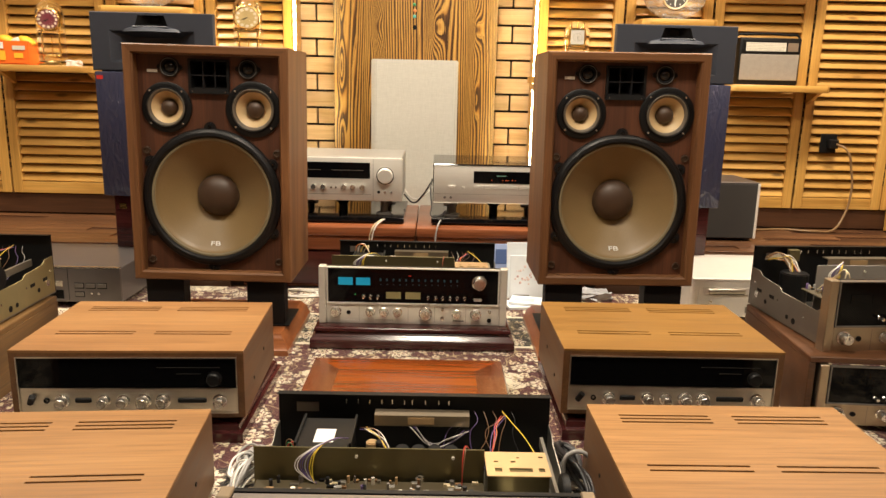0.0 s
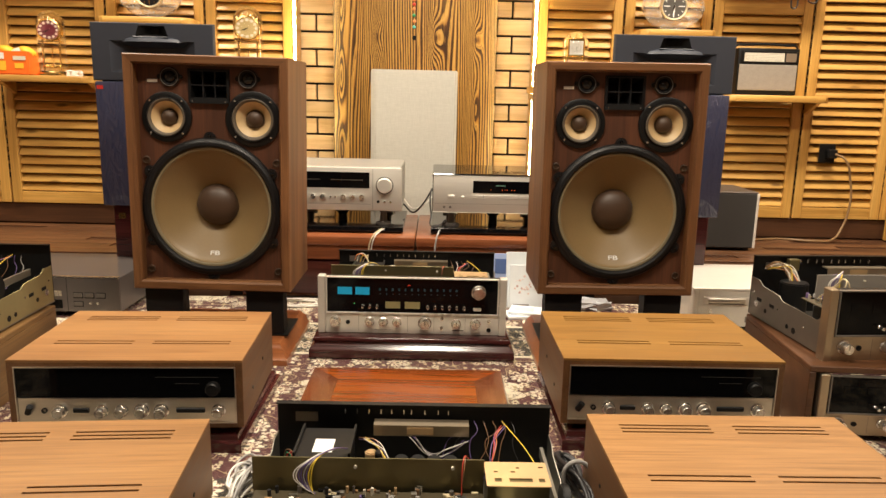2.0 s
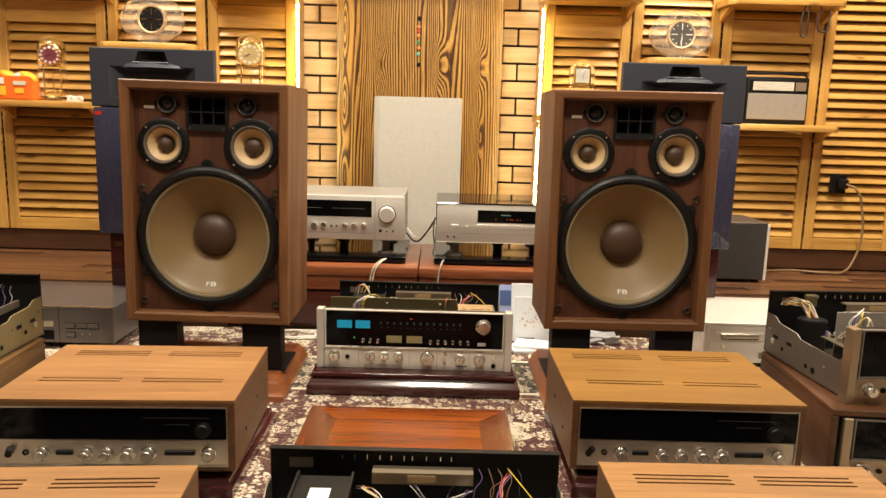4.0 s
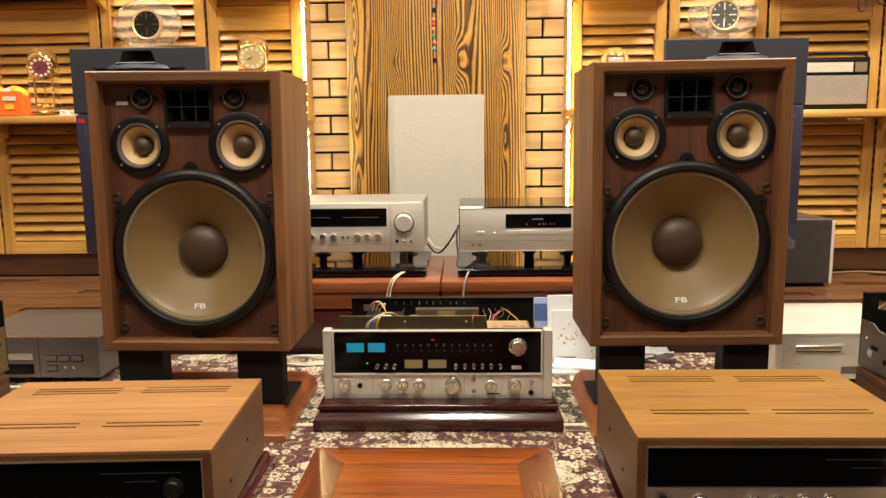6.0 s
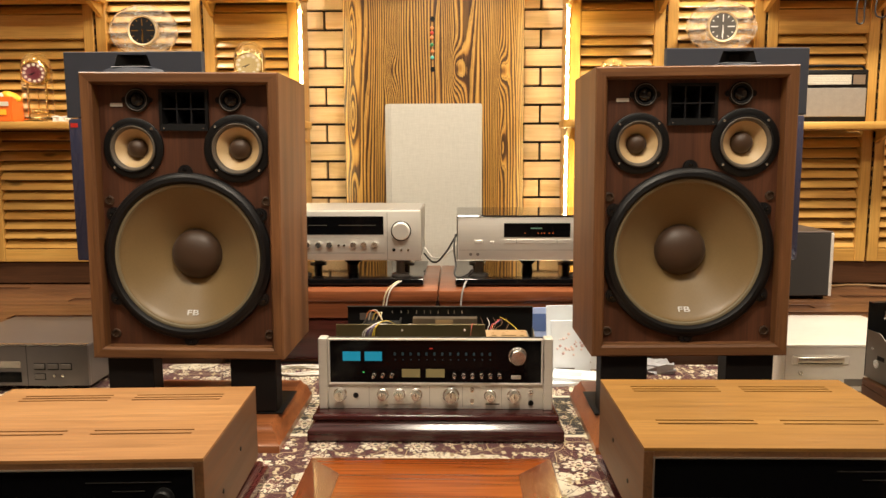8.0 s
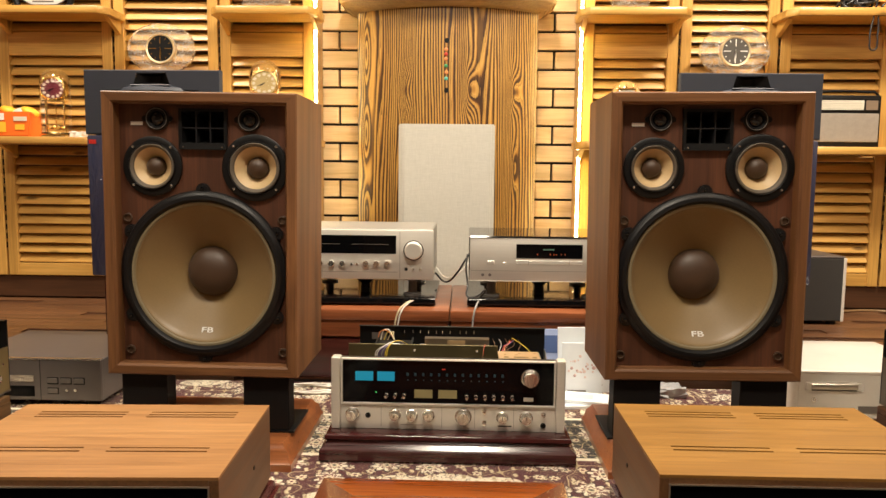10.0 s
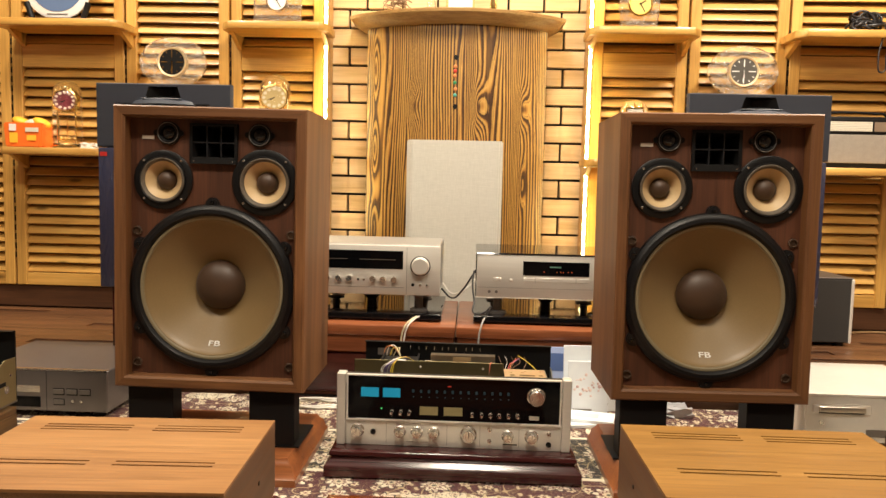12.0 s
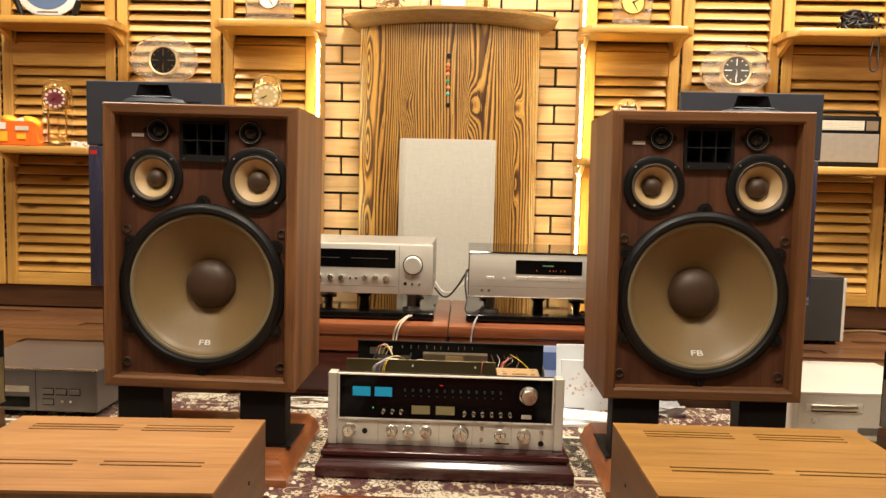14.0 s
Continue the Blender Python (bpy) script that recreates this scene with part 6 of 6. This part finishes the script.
dome_clock(-1.666, LOW, plain("crimson_dial", (0.09, 0.010, 0.018), 0.4), "gilt anniversary clock with crimson dial under glass dome", high=0.290)
dome_clock(-0.762, LOW, plain("old_gold_dial", (0.30, 0.22, 0.09), 0.4), "gilt anniversary clock with cream dial under glass dome", scale=1.1, high=0.330)
dome_clock(0.752, LOW, plain("silvered_dial", (0.33, 0.31, 0.27), 0.4), "square gilt carriage clock under a glass dome", True, high=0.255)


def slab_clock(x, z, w, h, dial_r, face, label, rounded):
    s = thing("desk_clock", label, "clock", x, 3.285, z, group="crystal desk clocks")
    bm = bmesh.new()
    if rounded:
        pts = [(-w * 0.44, 0), (w * 0.44, 0)] + [(w * 0.5 * math.cos(a), h * 0.52 + h * 0.48 * math.sin(a)) for a in [math.pi * i / 14 for i in range(15)]]
    else:
        pts = [(-w / 2, 0), (w / 2, 0), (w / 2, h), (-w / 2, h)]
    f = bm.faces.new([bm.verts.new((a, -0.016, b)) for a, b in pts])
    r = bmesh.ops.extrude_face_region(bm, geom=[f])
    for v in r["geom"]:
        if isinstance(v, bmesh.types.BMVert):
            v.co.y = 0.016
    bmesh.ops.recalc_face_normals(bm, faces=bm.faces)
    bmesh.ops.bevel(bm, geom=bm.edges[:], offset=0.004, segments=2, affect="EDGES")
    part("crystal_block", bm, CRYSTAL, s, "clear crystal block")
    c = part("bezel", lathe([(dial_r, -0.0), (dial_r, 0.006), (dial_r * 0.9, 0.008), (dial_r * 0.85, 0.005)], 36), KNOBMETAL if not rounded else GOLD, s, at=(0, -0.0165, h * 0.55))
    part("dial", lathe([(0, 0.0045), (dial_r * 0.87, 0.0045)], 36), face, c)
    clock_pointers(c, dial_r, -0.005, BLACK, 60, 150)
    return s


slab_clock(-0.755, UP, 0.20, 0.19, 0.045, WHITE, "square crystal desk clock with white dial on a shelf", False)
slab_clock(0.758, UP, 0.165, 0.20, 0.050, plain("yellow_dial", (0.80, 0.62, 0.18), 0.4), "arched crystal desk clock with yellow dial on a shelf", True)

# round plaque on a black stand
s = thing("display_plaque", "round printed plaque on a black stand on a shelf", "plaque", -1.70, 3.28, UP)
part("stand", boxm(-0.135, 0.135, -0.030, 0.030, 0, 0.020, bevel=0.006), BLACK, s)
pl = part("plate", lathe([(0.0, 0.008), (0.14, 0.008), (0.150, 0.004), (0.150, -0.004), (0.0, -0.004)], 48), WHITE, s, at=(0, 0.0, 0.165))
part("inner_disc", lathe([(0.0, 0.0095), (0.118, 0.0095), (0.118, 0.008)], 48), plain("slate_blue_print", (0.10, 0.16, 0.30), 0.4), pl)
part("print_bar", boxm(-0.06, 0.06, -0.0105, -0.0095, -0.06, -0.035), ORANGE, pl)
part("print_bar", boxm(-0.045, 0.045, -0.009, -0.008, -0.132, -0.126), GREYMETAL, pl)
for sx in (-1, 1):
    part("prong", tube(bmesh.new(), (sx * 0.12, -0.005, 0.045), (sx * 0.35, 0, 1), 0.012, 0.085, 12), BLACK, s)

# sweets box, tissue
s = thing("sweets_box", "orange sweets tub with yellow packets on a shelf", "box", -1.835, 3.275, LOW)
bm = bmesh.new()
lo = [bm.verts.new((x, y, 0)) for x, y in ((-0.078, -0.05), (0.078, -0.05), (0.078, 0.05), (-0.078, 0.05))]
hi = [bm.verts.new((x * 1.08, y * 1.08, 0.105)) for x, y in ((-0.078, -0.05), (0.078, -0.05), (0.078, 0.05), (-0.078, 0.05))]
for i in range(4):
    bm.faces.new((lo[i], lo[(i + 1) % 4], hi[(i + 1) % 4], hi[i]))
bm.faces.new(lo[::-1])
bm.faces.new(hi)
bmesh.ops.recalc_face_normals(bm, faces=bm.faces)
bmesh.ops.bevel(bm, geom=bm.edges[:], offset=0.006, segments=2, affect="EDGES")
tub = part("tub", bm, ORANGE, s, "bright orange printed tub")
part("code_patch", boxm(-0.055, -0.025, -0.0565, -0.0555, 0.070, 0.098), WHITE, tub, "white printed patch")
part("fruit_print", boxm(-0.055, -0.020, -0.0545, -0.0535, 0.020, 0.062, bevel=0.001), YELLOW, tub)
part("print_bar", boxm(0.015, 0.072, -0.0560, -0.0550, 0.066, 0.084), IVORY, tub)
part("print_bar", boxm(0.020, 0.060, -0.0545, -0.0535, 0.030, 0.052), YELLOW, tub)
for i, (px, pz, rx) in enumerate(((-0.035, 0.112, 18), (0.020, 0.106, -12), (0.055, 0.108, 25))):
    bm = bmesh.new()
    bmesh.ops.create_icosphere(bm, subdivisions=2, radius=1.0, matrix=Matrix.Translation((px, 0, pz)) @ Matrix.Rotation(radians(rx), 4, "Y") @ Matrix.Diagonal((0.040, 0.035, 0.020, 1)))
    part("packet", bm, YELLOW if i != 1 else IVORY, s)
bm = boxm(-0.028, 0.028, -0.02, 0.02, 0, 0.024)
bmesh.ops.subdivide_edges(bm, edges=bm.edges[:], cuts=3, use_grid_fill=True)
for v in bm.verts:
    if v.co.z > 0.001:
        v.co += Vector((random.uniform(-1, 1), random.uniform(-1, 1), random.uniform(-1, 1))) * 0.006
s = thing("paper_tissue", "crumpled white paper tissue on a shelf", "tissue", -1.565, 3.26, LOW)
part("crumpled_sheet", bm, WHITE, s)

# transistor radio
s = thing("transistor_radio", "silver and black transistor radio on a shelf", "radio", 1.640, 3.265, 0.795)
part("case", boxm(-0.142, 0.142, -0.03, 0.05, 0.0, 0.212, bevel=0.006, seg=2), BLACK, s)
part("grille", boxm(-0.134, 0.134, -0.0335, -0.030, 0.022, 0.138, bevel=0.002), plain("perforated_silver", (0.42, 0.38, 0.33), 0.5, 0.5, 0.25, 300), s, "brushed silver speaker grille")
part("dial_strip", boxm(-0.131, 0.131, -0.0335, -0.030, 0.146, 0.200, bevel=0.002), BLACK, s)
part("dial_scale", boxm(-0.115, 0.070, -0.0345, -0.0335, 0.152, 0.190), IVORY, s, "pale tuning scale")
for i in range(5):
    part("scale_line", boxm(-0.112, 0.066, -0.0350, -0.0345, 0.156 + i * 0.007, 0.157 + i * 0.007), GREYMETAL, s)
part("tuner_plate", boxm(0.078, 0.126, -0.0345, -0.0335, 0.152, 0.190), SILVER, s)
wire("handle", [(-0.144, 0.01, 0.185), (-0.142, 0.01, 0.222), (-0.10, 0.01, 0.228), (0.10, 0.01, 0.228), (0.142, 0.01, 0.222), (0.144, 0.01, 0.185)], 0.005, BLACK, s)

# tangled black lead on the right upper shelf
rnd = random.Random(4)
s = thing("tangled_lead", "tangled black cable hanging over a shelf edge", "cable", 1.66, 3.27, UP)
for j in range(4):
    pts = [(rnd.uniform(-0.07, 0.07), rnd.uniform(-0.05, 0.03), rnd.uniform(0.008, 0.085)) for i in range(11)]
    wire("coil", pts, 0.0055, CORD["black"], s)
wire("hanging_loop", [(0.03, -0.02, 0.05), (0.05, -0.075, 0.06), (0.045, -0.080, -0.02), (0.03, -0.085, -0.12), (0.045, -0.085, -0.165), (0.06, -0.085, -0.10), (0.07, -0.08, 0.0), (0.10, -0.075, 0.02), (0.13, -0.08, -0.14), (0.16, -0.08, -0.05)], 0.0034, CORD["black"], s)

# on top of the column
TOPZ = STAGE + 1.317
s = thing("dried_twigs", "ball of dried brown twigs on the column cap", "dried plant", -0.26, 3.40, TOPZ)
for j in range(9):
    pts = []
    for i in range(7):
        a = rnd.uniform(0, 6.28)
        e = rnd.uniform(0.1, 1.5)
        rr = rnd.uniform(0.05, 0.085)
        pts.append((rr * math.cos(a) * math.cos(e), rr * math.sin(a) * math.cos(e) * 0.7, 0.008 + rr * math.sin(e)))
    wire("twig", pts, 0.0016, CORD["brown"], s)
s = thing("glass_bottle", "small clear glass bottle on the column cap", "bottle", -0.11, 3.36, TOPZ)
part("body", lathe([(0.0, 0.0), (0.020, 0.0), (0.020, 0.05), (0.010, 0.065), (0.010, 0.085), (0.008, 0.085), (0.008, 0.066), (0.018, 0.05), (0.018, 0.004), (0.0, 0.004)], 24, (0, 0, 0), "z"), GLASS, s)
s = thing("small_picture", "small framed pale blue picture on the column cap", "picture", 0.014, 3.37, TOPZ, rx=-8)
part("picture_frame", ring_plate(rect(-0.062, 0.062, 0.0, 0.14), rect(-0.052, 0.052, 0.010, 0.13), -0.006, 0.006), PINE, s)
part("print", boxm(-0.052, 0.052, 0.0, 0.004, 0.010, 0.13), plain("pale_blue_print", (0.35, 0.62, 0.66), 0.4), s)
s = thing("gilt_figure", "small gilt ornament on the column cap", "ornament", 0.155, 3.36, TOPZ)
part("body", lathe([(0.0, 0), (0.022, 0), (0.020, 0.008), (0.010, 0.02), (0.016, 0.04), (0.012, 0.06), (0.016, 0.075), (0.010, 0.09), (0, 0.095)], 20, (0, 0, 0), "z"), GOLD, s)

# wall socket with cord
s = thing("wall_socket", "black wall socket with a plugged brown cord", "socket", 2.028, FACE, 0.525)
part("plate", boxm(-0.040, 0.040, -0.010, 0.0, -0.046, 0.046, bevel=0.004), BLACK, s)
part("plug", boxm(-0.012, 0.034, -0.045, -0.010, -0.022, 0.022, bevel=0.005), RUBBER, s)
wire("cord", [(0.02, -0.045, 0.0), (0.05, -0.08, -0.02), (0.095, -0.07, -0.12), (0.115, -0.06, -0.24), (0.09, -0.06, -0.36), (0.03, -0.09, -0.415), (-0.06, -0.10, -0.4195), (-0.20, -0.06, -0.4195), (-0.36, -0.10, -0.4195)], 0.0055, CORD["tan"], s, "tan power cord running to the floor")

# ---- on the carpet and cabinets ----
pastel = {"blue": plain("pale_blue_cover", (0.42, 0.52, 0.80), 0.3), "white": plain("white_sleeve", (0.84, 0.89, 0.97), 0.3), "pink": plain("pale_pink_cover", (0.80, 0.66, 0.62), 0.3)}
petal = plain("printed_petal", (0.60, 0.42, 0.40), 0.35)
navy = plain("printed_navy", (0.10, 0.16, 0.36), 0.3)
for i, (x, y, z, w, hgt, c) in enumerate(((0.362, 2.375, 0.0, 0.075, 0.195, "blue"), (0.436, 2.360, 0.0, 0.110, 0.205, "white"), (0.450, 2.325, 0.0, 0.120, 0.165, "white"), (0.515, 2.38, 0.0, 0.06, 0.20, "white"))):
    s = thing("record_sleeve", "pale printed sleeve leaning against the low cabinet", "sleeve", x, y, z, 4 * (i % 2), "sleeves by the cabinet", rx=-7)
    part("sleeve", boxm(-w / 2, w / 2, 0, 0.006, 0.0, hgt, bevel=0.001), pastel[c], s)
    if c == "blue":
        part("cover_print", boxm(-w * 0.30, w * 0.28, -0.0008, 0, hgt * 0.62, hgt * 0.90), navy, s, "dark blue cover picture")
        part("spine_strip", boxm(w * 0.40, w * 0.5, -0.0010, 0, 0.0, hgt), pastel["white"], s)
    elif i == 2:
        rs = random.Random(12)
        for k in range(26):
            px, pz, pr = rs.gauss(0.0, 0.022), hgt * min(0.92, max(0.1, rs.gauss(0.5, 0.14))), rs.uniform(0.002, 0.006)
            part("printed_flower", lathe([(0.0, 0.0012), (pr * 0.5, 0.0012), (pr, 0.0004)], 7, (px, 0, pz)), (petal, pastel["pink"], pastel["pink"])[k % 3], s)
    part("print_bar", boxm(-w * 0.38, w * 0.1, -0.0010, -0.0002, hgt * 0.10, hgt * 0.13), GREYMETAL, s)
for i, (x, y, z, r) in enumerate(((0.435, 2.255, 0.0, 8), (0.452, 2.262, 0.011, -14))):
    s = thing("paper_pad", "white printed booklet lying on the carpet", "booklet", x, y, z, r, "booklets")
    part("page_block", boxm(-0.065, 0.065, -0.045, 0.045, 0, 0.010, bevel=0.001), pastel["white"], s)
    part("print_bar", boxm(-0.05, 0.02, -0.02, 0.02, 0.0101, 0.0106), pastel["pink" if i else "blue"], s)

s = thing("white_cable_coil", "loose coil of thin white cable on the carpet", "cable", -0.395, 2.345, 0.003)
pts = []
for i in range(30):
    a = i * 0.72
    rr = 0.075 + 0.012 * math.sin(i * 1.7)
    pts.append((rr * math.cos(a) * 1.25, rr * math.sin(a) * 0.55, 0.0005 + 0.0022 * (i // 9)))
wire("coil", pts, 0.0032, CORD["white"], s)
s = thing("grey_cable_bundle", "tied bundle of grey power cord on the carpet", "cable", -0.232, 1.02, 0.006)
for j in range(15):
    o = [rnd.uniform(-0.018, 0.018) for _ in range(6)]
    rise = 0.012 + 0.003 * j
    wire("strand", [(-0.022 + o[0], -0.095 + o[4], 0.008 + abs(o[1])), (-0.006 + o[1] * 0.5, -0.03, rise), (0.006 + o[2] * 0.5, 0.02, rise), (0.010 + o[3], 0.085 + o[5], 0.010 + abs(o[0])), (-0.020 + o[2], 0.100 + o[4], 0.006 + abs(o[3])), (-0.030 + o[1], 0.03, 0.010), (-0.018 + o[0] * 0.4, -0.01, 0.012), (-0.034 + o[5], -0.075, 0.005)], 0.0024, CORD["grey" if j % 3 else "white"], s)
wire("tie", [(-0.03, 0.0, 0.012), (-0.01, 0.0, 0.052), (0.022, 0.0, 0.03), (0.0, 0.0, 0.004), (-0.03, 0.0, 0.012)], 0.002, CORD["white"], s)
s = thing("black_cable_bundle", "tied bundle of black power cord on the carpet", "cable", 0.388, 1.03, 0.006)
for j in range(8):
    o = [rnd.uniform(-0.010, 0.010) for _ in range(4)]
    wire("strand", [(0.020 + o[0], -0.11, 0.010 + abs(o[1])), (0.010 + o[1], -0.04, 0.015 + 0.006 * j), (-0.010 + o[2], 0.03, 0.015 + 0.006 * j), (-0.018 + o[3], 0.11, 0.03 + abs(o[0])), (0.002 + o[2], 0.12, 0.02 + abs(o[3])), (0.018 + o[1], 0.02, 0.010)], 0.0042, CORD["black"], s)
wire("tie", [(-0.02, 0.0, 0.012), (-0.012, 0.0, 0.070), (0.022, 0.0, 0.07), (0.028, 0.0, 0.010), (-0.02, 0.0, 0.012)], 0.0045, CORD["grey"], s, "grey cable tie")
s = thing("plastic_bag", "crumpled clear plastic bag on the carpet", "bag", 0.70, 2.36, 0.0)
bm = boxm(-0.06, 0.06, -0.03, 0.03, 0.001, 0.030)
bmesh.ops.subdivide_edges(bm, edges=bm.edges[:], cuts=4, use_grid_fill=True)
for v in bm.verts:
    if v.co.z > 0.004:
        v.co += Vector((random.uniform(-1, 1), random.uniform(-1, 1), random.uniform(-1, 1))) * 0.009
part("crumpled_film", bm, plain("grey_film", (0.40, 0.40, 0.42), 0.2), s)

wire("amplifier_lead", [(-0.085, 2.485, 0.262), (-0.100, 2.44, 0.258), (-0.115, 2.418, 0.244), (-0.128, 2.416, 0.20), (-0.130, 2.40, 0.10), (-0.10, 2.34, 0.004)], 0.0025, CORD["cream"], None, "twin cream cable hanging over the cabinet edge", "cable", "leads over the cabinet")
wire("amplifier_lead", [(-0.077, 2.485, 0.262), (-0.092, 2.44, 0.258), (-0.106, 2.418, 0.244), (-0.119, 2.416, 0.20), (-0.121, 2.40, 0.10), (-0.09, 2.34, 0.004)], 0.0025, CORD["white"], None, "twin cream cable hanging over the cabinet edge", "cable", "leads over the cabinet")
wire("player_lead", [(0.135, 2.485, 0.262), (0.128, 2.43, 0.260), (0.122, 2.418, 0.244), (0.116, 2.416, 0.20), (0.112, 2.40, 0.10), (0.10, 2.34, 0.004)], 0.003, CORD["grey"], None, "thin grey cable hanging over the cabinet edge", "cable", "leads over the cabinet")
wire("interconnect", [(-0.02, 2.90, 0.32), (0.02, 2.86, 0.285), (0.06, 2.84, 0.30), (0.12, 2.88, 0.36)], 0.0035, CORD["white"], None, "white interconnect cable between amplifier and player", "cable", "interconnects")
wire("interconnect", [(-0.02, 2.88, 0.30), (0.02, 2.82, 0.275), (0.06, 2.76, 0.315), (0.095, 2.72, 0.375), (0.12, 2.86, 0.40)], 0.0035, CORD["black"], None, "black interconnect cable between amplifier and player", "cable", "interconnects")
wire("interconnect", [(0.098, 2.70, 0.39), (0.094, 2.60, 0.35), (0.100, 2.52, 0.31), (0.102, 2.49, 0.275), (0.14, 2.486, 0.285), (0.155, 2.488, 0.298), (0.14, 2.49, 0.275)], 0.003, CORD["black"], None, "thin black lead beside the player", "cable", "interconnects")

# ---- ceiling lamps above the view ----
for lx, ly, w in LAMPS:
    s = thing("ceiling_lamp", "square white ceiling lamp with bright diffuser", "ceiling lamp", lx, ly, 2.53, group="ceiling lamps")
    part("housing", boxm(-0.21, 0.21, -0.21, 0.21, 0.0, 0.09, bevel=0.006), WHITE, s)

# ---- floor boards of the stage ----
board_mesh = mesh_of("floor_board", boxm(-0.45, 0.45, -0.0305, 0.0305, -0.005, 0.0, bevel=0.0008), FLOORWOOD, False)
yy, row = 2.492, 0
while yy < 3.36:
    xx = -2.6 + (row * 0.37) % 0.9 - 0.45
    while xx < 2.45:
        inside = -0.66 - 0.45 < xx < 0.73 + 0.45 and yy < 3.04
        if not inside and -2.16 < xx < 1.97:
            o = new("floor_board", board_mesh)
            o.parent, o.location = stage, (xx, yy, STAGE)
        xx += 0.9025
    yy += 0.0635
    row += 1

# ---- pale wood blocks of the wall ----
wall = tagged(new("block_wall"), "wall of pale wood blocks with dark joints", "block wall", "", "structure")
wall.location = (0, 3.478, 0)
ROW, GAP = 0.0823, 0.0105
cache = {}
for r in range(29):
    z0 = STAGE + 0.047 + (r - 1) * ROW
    odd = r % 2 == 0
    if z0 < 1.34:
        joints = [-0.572, -0.481, -0.330] if odd else [-0.572, -0.386, -0.330]
        joints += [0.330, 0.398, 0.586] if odd else [0.330, 0.474, 0.586]
    else:
        first = -0.481 if odd else -0.403
        joints = [-0.572] + [first + 0.157 * k for k in range(7) if first + 0.157 * k < 0.57] + [0.586]
    for a, b in zip(joints, joints[1:]):
        if b - a > 0.4:
            continue
        w = round(b - a - GAP, 4)
        if w not in cache:
            cache[w] = mesh_of("block", boxm(-w / 2, w / 2, 0, 0.03, 0, ROW - GAP, bevel=0.0015), BLOCK, False)
        o = new("block", cache[w])
        o.parent, o.location = wall, ((a + b) / 2, random.uniform(-0.001, 0.001), z0 + GAP / 2)
